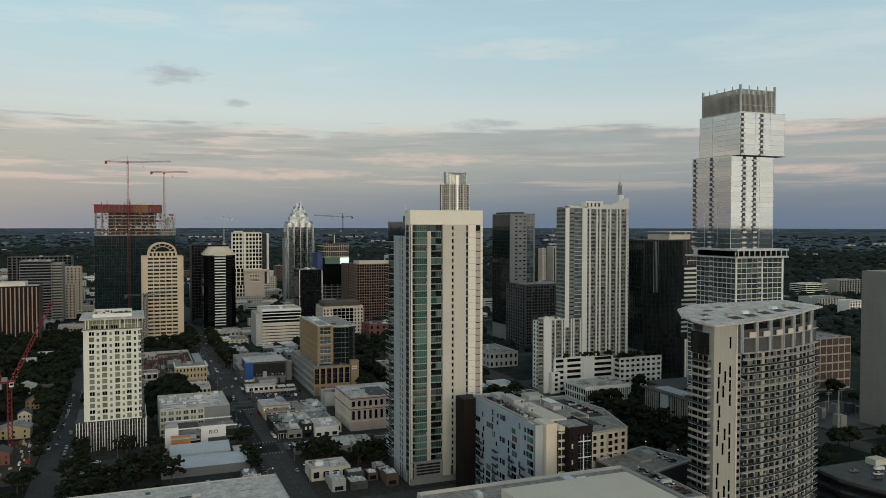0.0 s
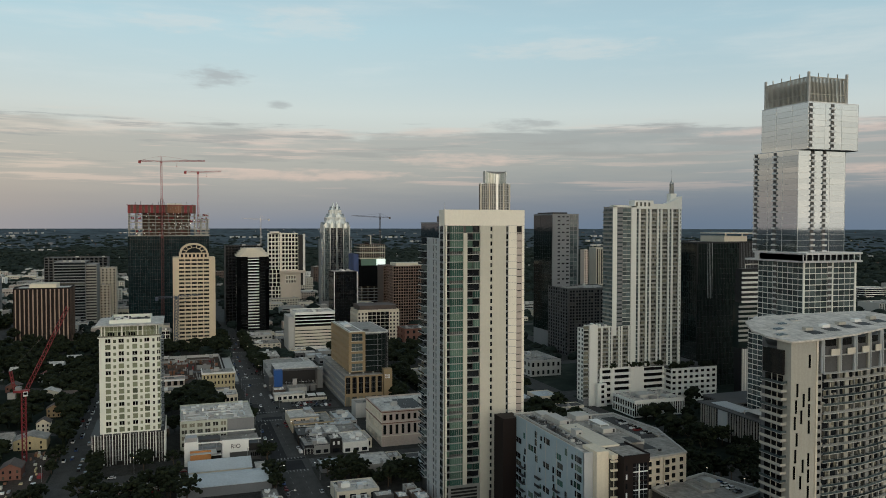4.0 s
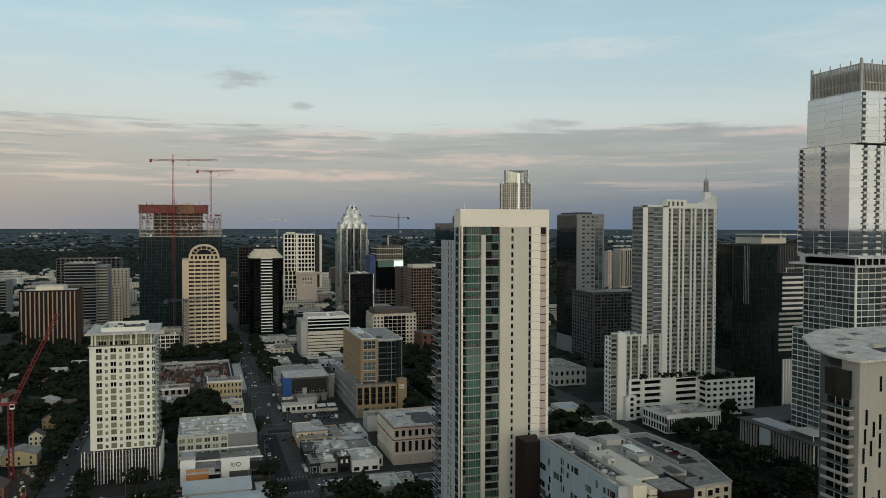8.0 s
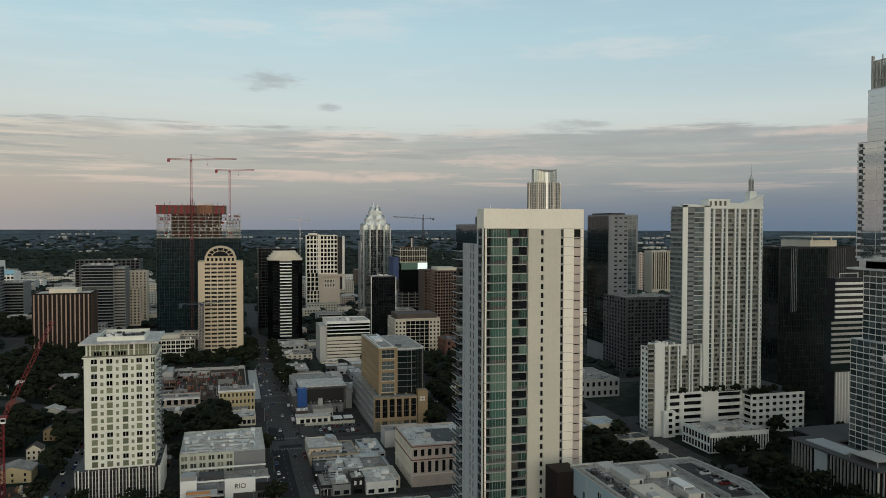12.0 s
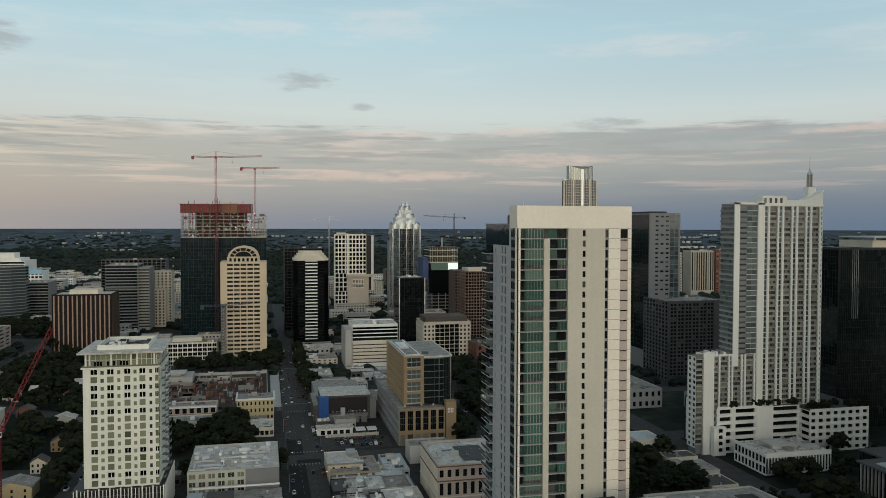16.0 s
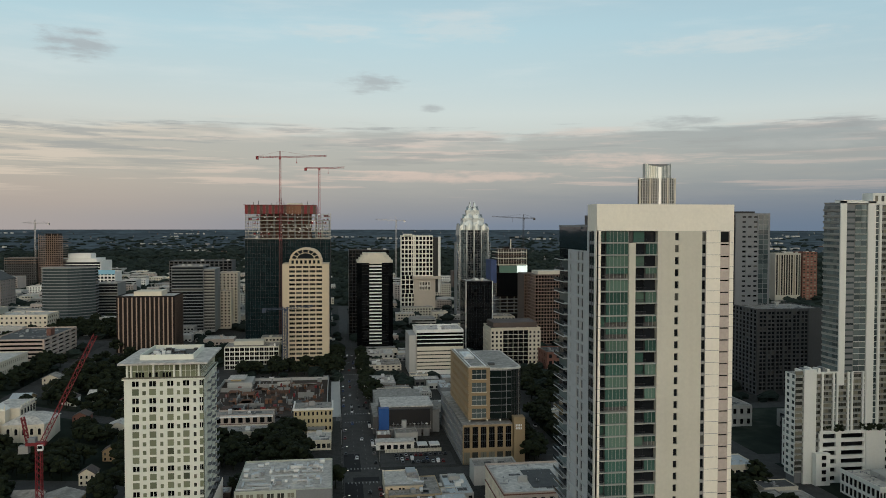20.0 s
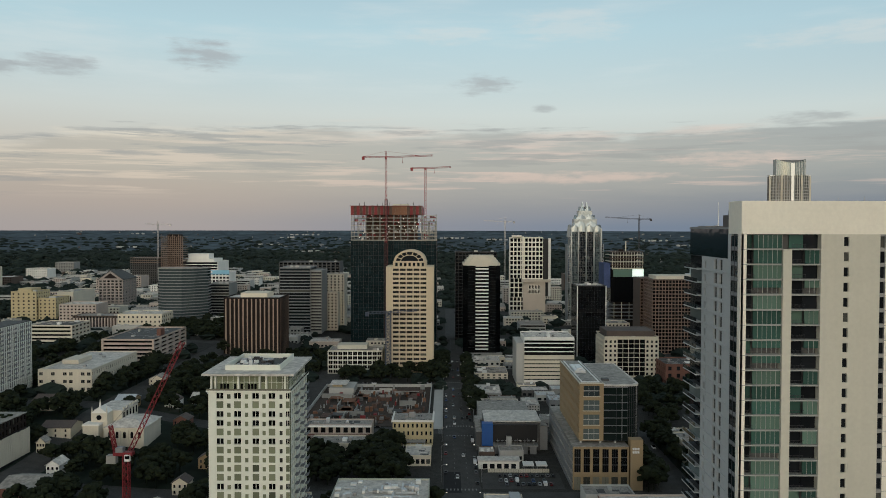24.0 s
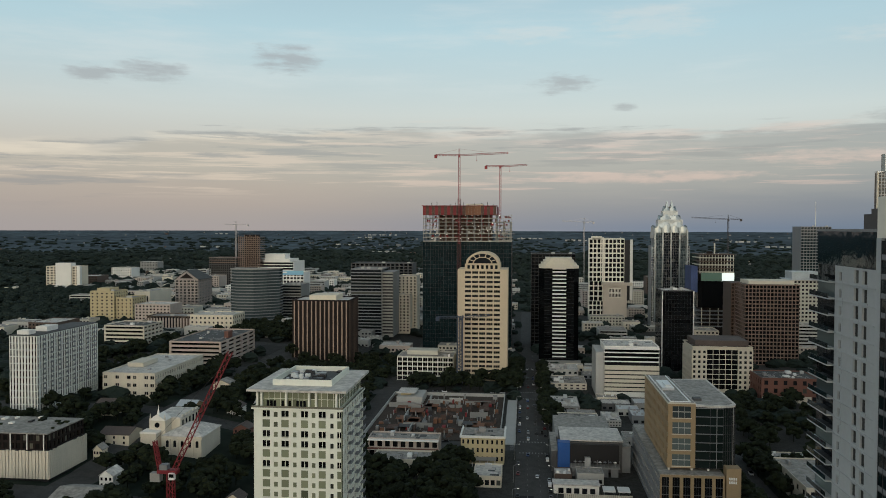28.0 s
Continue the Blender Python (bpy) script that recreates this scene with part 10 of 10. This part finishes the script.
# ---- woods, far houses, far low blocks ----
def scatter_far():
    rnd = random.Random(64)
    s = Soup()
    count = 0
    while count < 18500:
        r = 520 + 2500 * rnd.random() ** 1.4 if count < 15000 else 2700 + 1300 * rnd.random() ** 1.6
        a = rnd.uniform(-1.15, 1.0)
        x, y = -300 + r * math.cos(a), 60 + r * math.sin(a)
        if -400 < x < 880 and -400 < y < 460:
            if rnd.random() < 0.6 or not free(x, y, 3):
                continue
        h = rnd.uniform(3, 7) * (1 + r / 2500) if r < 2700 else rnd.uniform(3, 7)
        z = ground_height(x, y)
        n = len(s.v)
        w = h * rnd.uniform(0.7, 1.5) * (1 if r < 2700 else 2.2)
        k = 5
        for j, (zz, q) in enumerate(((0.0, 0.8), (0.55, 1.0), (0.9, 0.55))):
            for i in range(k):
                t = i * math.tau / k + j * 0.6
                u = w * q * rnd.uniform(0.7, 1.2)
                s.v.append((x + u * math.cos(t), y + u * math.sin(t), z + h * zz))
        s.v.append((x, y, z + h * rnd.uniform(0.95, 1.2)))
        for j in range(2):
            for i in range(k):
                p, q = n + j * k + i, n + j * k + (i + 1) % k
                s.f.append((p, q, q + k, p + k))
        for i in range(k):
            s.f.append((n + 2 * k + i, n + 2 * k + (i + 1) % k, n + 3 * k))
        count += 1
    for x0, x1, y0, y1, m in ((500, 720, 597, 800, 420), (720, 960, 760, 960, 420)):
        for _ in range(m):
            x, y = rnd.uniform(x0, x1), rnd.uniform(y0, y1)
            for i in range(3):
                clump(s, x + rnd.uniform(-4, 4), y + rnd.uniform(-4, 4), ground_height(x, y) + rnd.uniform(3, 10), rnd.uniform(3, 5), rnd)
    solid("far_woods", s, HAZYLEAVES, "dense dark woods across the plain, leaves tinted for haze", "woods", kind="stuff")
    sets = [Soup() for _ in range(4)]
    for k in range(750):
        r = 850 + 3700 * rnd.random() ** 0.85
        a = rnd.uniform(-1.15, 1.0)
        x, y = -300 + r * math.cos(a), 60 + r * math.sin(a)
        if -400 < x < 900 and -400 < y < 470:
            continue
        z = ground_height(x, y)
        big = rnd.random() < 0.12
        far = max(0.22, 0.95 - r / 3600)
        lx, ly, h = rnd.uniform(8, 20) * (2.0 if big else 1) * far, rnd.uniform(14, 34) * (3.0 if big else 1) * far, rnd.uniform(3.2, 5) * (0.75 + r / 6000)
        q = rnd.choice((0, 0, 1, 2, 3))
        sets[q].box(x, y, z - 4, x + lx, y + ly, z + h)
    for q, m, lab in zip(sets, (GREYPANEL, DARKCONC, ROOFGREY, BROWNBRICK), ("tiny pale", "tiny light grey", "tiny grey", "tiny tan")):
        solid("far_houses", q, m, lab + " roofs scattered through far woods", "houses", kind="stuff")
    big = Soup()
    for k in range(36):
        r = rnd.uniform(2300, 4300)
        a = rnd.uniform(-1.1, 0.95)
        x, y = -300 + r * math.cos(a), 60 + r * math.sin(a)
        z = ground_height(x, y)
        for j in range(rnd.randint(2, 6)):
            big.box(x, y + j * 28, z - 3, x + 14, y + j * 28 + rnd.uniform(5, 22), z + rnd.uniform(5, 7.5))
    solid("far_warehouses", big, LIGHTCONC, "pale strips of far flat warehouses", "warehouses", kind="stuff")


scatter_far()
for name, area in (("wooded_slope", [500, 720, 597, 800]), ("wooded_valley", [720, 960, 760, 960])):
    BLOCKED.append((name, area))
    TAKEN[name] = area


def mid_blocks():
    rnd = random.Random(12)
    kinds = (("office", PALESTONE, "cream office with rows of dark windows"), ("office", CONCRETE, "grey concrete office with dark windows"), ("hotel", WHITE, "white block with punched windows"),
             ("apartments", PINKISH, "pinkish brick apartment block"), ("garage", LIGHTCONC, "pale garage with open decks"), ("office", TANWALL, "tan flat-roofed office block"), ("office", BROWNBRICK, "brown brick office block"))
    made = 0
    spots = [(x, y) for x in range(430, 1500, 75) for y in range(-420, 1000, 70)]
    rnd.shuffle(spots)
    for x, y in spots:
        if made >= 105:
            break
        x, y = x + rnd.uniform(-15, 15), y + rnd.uniform(-12, 12)
        lx, ly = rnd.uniform(22, 45), rnd.uniform(25, 48)
        if any(a - 8 < x + lx and x < b + 8 and c - 8 < y + ly and y < d + 8 for _, (a, b, c, d) in BLOCKED):
            continue
        if abs(y + ly / 2 - 57) < 34:
            continue
        z = ground_height(x, y) if (x > 880 or y > 460) else hill(y, x)
        h = rnd.choice((8, 11, 15, 18, 24, 32)) * (1.25 if -300 < y < 260 else 0.8)
        if -150 < y < 150 and x < 800:
            h = rnd.choice((6, 9, 12))
        cat, wall, lab = rnd.choice(kinds)
        fl = max(2, int(h / 3.6))
        name = {"office": "office_block", "hotel": "hotel_block", "apartments": "apartment_block", "garage": "garage_block"}[cat]
        # garages get black panes for the shade inside their decks
        block_building(name, lab, cat, x, x + lx, y, y + ly, z + h, wall, rnd.choice((ROOFWHITE, ROOFGREY, ROOFGREY)), (1, fl, 0.95, 0.45, 0.4, G_BLACK, 0, 0) if cat == "garage" else grid(int(ly / 4), fl, 0.5, 0.5, G_DARK, 0), None, None, z, 0.8, 2, int(x), 0.4)
        made += 1


mid_blocks()


def low_city():
    """Low roofs between the far towers, too many and too small to tell apart."""
    rnd = random.Random(90)
    walls, roofs, panes = [Soup() for _ in range(4)], [Soup() for _ in range(2)], Soup()
    taken = [t for n, t in TAKEN.items() if "crane" not in n]
    made = 0
    while made < 520:
        x, y = rnd.uniform(420, 1500), rnd.uniform(-420, 950) if made % 2 else rnd.uniform(150, 950)
        lx, ly, h = rnd.uniform(10, 30), rnd.uniform(12, 36), rnd.uniform(4, 13)
        if any(a - 3 < x + lx and x < b + 3 and c - 3 < y + ly and y < d + 3 for a, b, c, d in taken) or abs(y + ly / 2 - 57) < 12 + ly / 2:
            continue
        z = ground_height(x, y) if (x > 880 or y > 460) else hill(y, x)
        w = walls[rnd.randrange(4)]
        w.box(x, y, z - 2, x + lx, y + ly, z + h)
        roofs[rnd.randrange(2)].box(x + 0.4, y + 0.4, z + h, x + lx - 0.4, y + ly - 0.4, z + h + 0.3)
        for k in range(int(h / 4)):
            for i in range(int(ly / 4)):
                panes.box(x - 0.1, y + 1 + i * 4, z + 1.2 + k * 4, x + 0.1, y + 3.2 + i * 4, z + 3.0 + k * 4)
        for k in range(3):
            px, py = rnd.uniform(x + 1, x + lx - 4), rnd.uniform(y + 1, y + ly - 4)
            w.box(px, py, z + h + 0.3, px + rnd.uniform(1, 3), py + rnd.uniform(1, 3), z + h + rnd.uniform(1, 2.2))
        made += 1
    for s, m, lab in zip(walls, (LIGHTCONC, PALESTONE, PINKISH, CONCRETE), ("pale grey", "cream", "tan brick", "grey")):
        solid("low_blocks", s, m, lab + " low buildings crowded between towers", "buildings", kind="stuff")
    for s, m, lab in zip(roofs, (ROOFWHITE, ROOFGREY), ("white", "grey")):
        solid("low_roofs", s, m, lab + " flat roofs of low buildings", "roofs", kind="stuff")
    solid("low_windows", panes, G_DARK, "rows of dark windows in low buildings", "windows", kind="stuff")


low_city()


# ---- vehicles ----
def make_car(mat, van=False):
    c = thing("parked_car", "parked car with dark windows", "car", (0, 0, 0), "street cars")
    body = Soup()
    prof = [(-2.2, 0.35), (-2.25, 0.75), (-1.9, 0.92), (1.0, 0.95), (2.1, 0.8), (2.25, 0.55), (2.2, 0.35)] if not van else [(-2.5, 0.4), (-2.5, 1.9), (1.2, 1.95), (2.2, 1.1), (2.4, 0.9), (2.4, 0.4)]
    n = len(prof)
    body.v = [(x, -0.9, z) for x, z in prof] + [(x, 0.9, z) for x, z in prof]
    body.f = [tuple(range(n)), tuple(reversed(range(n, 2 * n)))] + [(i, i + n, (i + 1) % n + n, (i + 1) % n) for i in range(n)]
    part("body", body, mat, c)
    if not van:
        cab = Soup()
        p = [(-1.7, 0.9), (-1.2, 1.42), (0.4, 1.45), (1.15, 0.93)]
        cab.v = [(x, -0.78 if z < 1 else -0.62, z) for x, z in p] + [(x, 0.78 if z < 1 else 0.62, z) for x, z in p]
        cab.f = [(0, 1, 2, 3), (7, 6, 5, 4)] + [(i, i + 4, (i + 1) % 4 + 4, (i + 1) % 4) for i in range(4)]
        part("window_band", cab, G_BLACK, c)
        part("roof_panel", Soup().box(-1.15, -0.6, 1.43, 0.35, 0.6, 1.49), mat, c)
    for x in (-1.4, 1.4):
        for y in (-0.85, 0.85):
            part("wheel", Soup().tube((x, y - 0.1, 0.33), (x, y + 0.1, 0.33), 0.33, 0.33, 10), BLACKPAINTSHADE, c)
    return c


PAINTS = [material("car_paint_" + n, c, 0.3, vary=0.02, bump=0) for n, c in (("white", (0.7, 0.7, 0.7)), ("black", (0.015, 0.015, 0.017)), ("silver", (0.35, 0.36, 0.37)), ("grey", (0.10, 0.10, 0.11)), ("red", (0.14, 0.02, 0.02)), ("blue", (0.03, 0.06, 0.15)))]
def make_far_car(mat):
    c = thing("distant_car", "small car with dark windows standing on asphalt", "car", (0, 0, 0), "distant cars")
    part("body", Soup().prism([(-2.2, -0.9), (2.2, -0.9), (2.3, 0), (2.2, 0.9), (-2.2, 0.9)], 0.05, 0.9), mat, c)
    part("cabin", Soup().prism([(-1.5, -0.75), (0.9, -0.75), (1.0, 0.75), (-1.5, 0.75)], 0.9, 1.45), G_BLACK, c)
    return c


CARS = [make_car(PAINTS[k % 6], k == 6) for k in range(7)]
for c, lab in zip(CARS, ("white", "black", "silver", "dark grey", "dark red", "dark blue", "white delivery")):
    tagged(c, lab + (" van" if "delivery" in lab else " saloon car") + " standing on the asphalt")
car_rnd = random.Random(17)
spots = []
for x in range(-215, 260, 9):
    for y, a in ((48.6, 0), (65.4, 180)):
        if min(abs(x - q) for q in X_STREETS) > 16 and car_rnd.random() < 0.5:
            spots.append((x, y, a))
for x, y in ((-40, 54), (20, 59), (60, 55), (100, 60), (150, 54), (190, 60), (230, 55), (300, 59), (350, 54)):
    spots.append((x, y, 0 if y < 57 else 180))
for x, y in ((-45, 22), (-36, 24), (-27, 22), (-30, 14), (-27, 6), (-40, 4.8)):
    spots.append((x, y, 20))
for k in range(7):
    spots.append((-350 + k * 4.2 + k % 3, -196 - k % 3 * 7, 70))
for x in (6, 12, 20):
    for k in range(11):
        if car_rnd.random() < 0.75:
            spots.append((x + 2, 7 + k * 2.9, 0))
for k in range(14):
    if car_rnd.random() < 0.7:
        spots.append((-150 + car_rnd.choice((0, 9)), 124 + k * 2.9, 0))
for y in range(70, 165, 9):
    for x in (-133, -123, -16, -6):
        if car_rnd.random() < 0.35:
            spots.append((x, y, 90))
for k in range(12):
    spots.append((-331 + k * 4.6, -90, 90) if k < 8 else (-292 + k % 4 * 4.4, -113, 90))
for k, (x, y, a) in enumerate(spots):
    z = 0.17 if (0 < x < 30 and y < 44) or (-50 < x < -21 and y < 28) or (-155 < x < -138) else 0.02
    if x < -240 and y < -84:
        z = 14.0 if y < -180 else 19.1
    m = pose(x, y, z + hill(y, x), 0, 0, a + car_rnd.uniform(-2, 2))
    if k < len(CARS):
        CARS[k].matrix_basis = m
    else:
        copy_thing(CARS[car_rnd.choice((0, 0, 1, 1, 2, 3, 3, 4, 5, 6))], m)
FARCARS = [make_far_car(p) for p in PAINTS]
far_spots = []
for x in range(128, 400, 8):
    for y, a in ((50.5, 0), (63.5, 180), (54.5, 0), (59.5, 180)):
        if min(abs(x - q) for q in X_STREETS) > 12 and car_rnd.random() < 0.22:
            far_spots.append((x, y, a))
for xs in (118, 268):
    for y in range(-40, 165, 8):
        if abs(y - 57) > 14 and car_rnd.random() < 0.4:
            far_spots.append((xs + car_rnd.choice((-6.5, 6.5)), y, 90))
for x in range(-110, 110, 7):
    if car_rnd.random() < 0.35:
        far_spots.append((x, -56 + car_rnd.choice((-7, 7)), 0))
    if car_rnd.random() < 0.4:
        far_spots.append((x, 172 + car_rnd.choice((-7, 7)), 0))
for row in range(5):
    for k in range(7):
        if car_rnd.random() < 0.6:
            far_spots.append((-152 + row * 3.1, 128 + k * 5.4, 90))
far_spots += [(-242 + k * 3.3, -101, 90) for k in range(9) if k not in (2, 6)]
for x in range(-120, 100, 6):
    if car_rnd.random() < 0.45:
        far_spots.append((x, 172 + car_rnd.choice((-3, 3)), 0))
for k, (x, y, a) in enumerate(far_spots):
    m = pose(x, y, 32.33 if y < -90 and x < -200 else hill(y, x) + (0.17 if -156 < x < -138 else 0.02), 0, 0, a + car_rnd.uniform(-3, 3))
    if k < len(FARCARS):
        FARCARS[k].matrix_basis = m
    else:
        copy_thing(FARCARS[car_rnd.choice((0, 0, 1, 2, 3, 4, 5))], m)
lot = solid("car_park", Soup().box(2, 3, 0.1, 28, 46, 0.165), ASPHALT, "dark asphalt car park beside the street", "car park", kind="structure")


# ---- street lamps ----
def make_lamp():
    c = thing("street_lamp", "tall grey street lamp with a curved arm", "street lamp", (0, 0, 0), "street lamps")
    part("pole", Soup().tube((0, 0, 0), (0, 0, 9), 0.14, 0.09, 7), STEEL, c)
    part("arm", Soup().tube((0, 0, 8.9), (0, 1.2, 9.5), 0.07, 0.06, 6).tube((0, 1.2, 9.5), (0, 2.6, 9.6), 0.06, 0.05, 6), STEEL, c)
    part("head", Soup().box(-0.18, 2.4, 9.5, 0.18, 3.2, 9.68), LITLAMP, c, "lit white lamp head")
    return c


LAMP = make_lamp()
lamp_spots = [(x, y, a) for x in (-200, -160, -108, -70, -32, 12, 50, 90, 140, 180, 220, 255, 290, 330) for y, a in ((46.2, 0), (67.8, 180))]
lamp_spots += [(-118, y, 90) for y in (80, 110, 140, 185, 220)]
for k, (x, y, a) in enumerate(lamp_spots):
    m = pose(x, y, hill(y, x) + 0.16, 0, 0, a)
    if k == 0:
        LAMP.matrix_basis = m
    else:
        copy_thing(LAMP, m)
rnd = random.Random(44)
for k in range(44):
    s = Soup()
    x, y, zr = (rnd.uniform(-55.8, -50), rnd.uniform(-236, -185), 27.4) if k < 26 else (rnd.uniform(-64, -56), rnd.uniform(-277, -241), 25.6)
    r_ = random.Random(k)
    for i in range(9):
        clump(s, x + r_.uniform(-1.6, 1.6), y + r_.uniform(-1.6, 1.6), zr + 0.5 + r_.uniform(0.2, 2.8), 1.35, r_)
    solid("roof_shrub", s, LEAVES, "dark green shrub growing on a garage roof", "shrub", (x, y, zr), "garage roof planting")
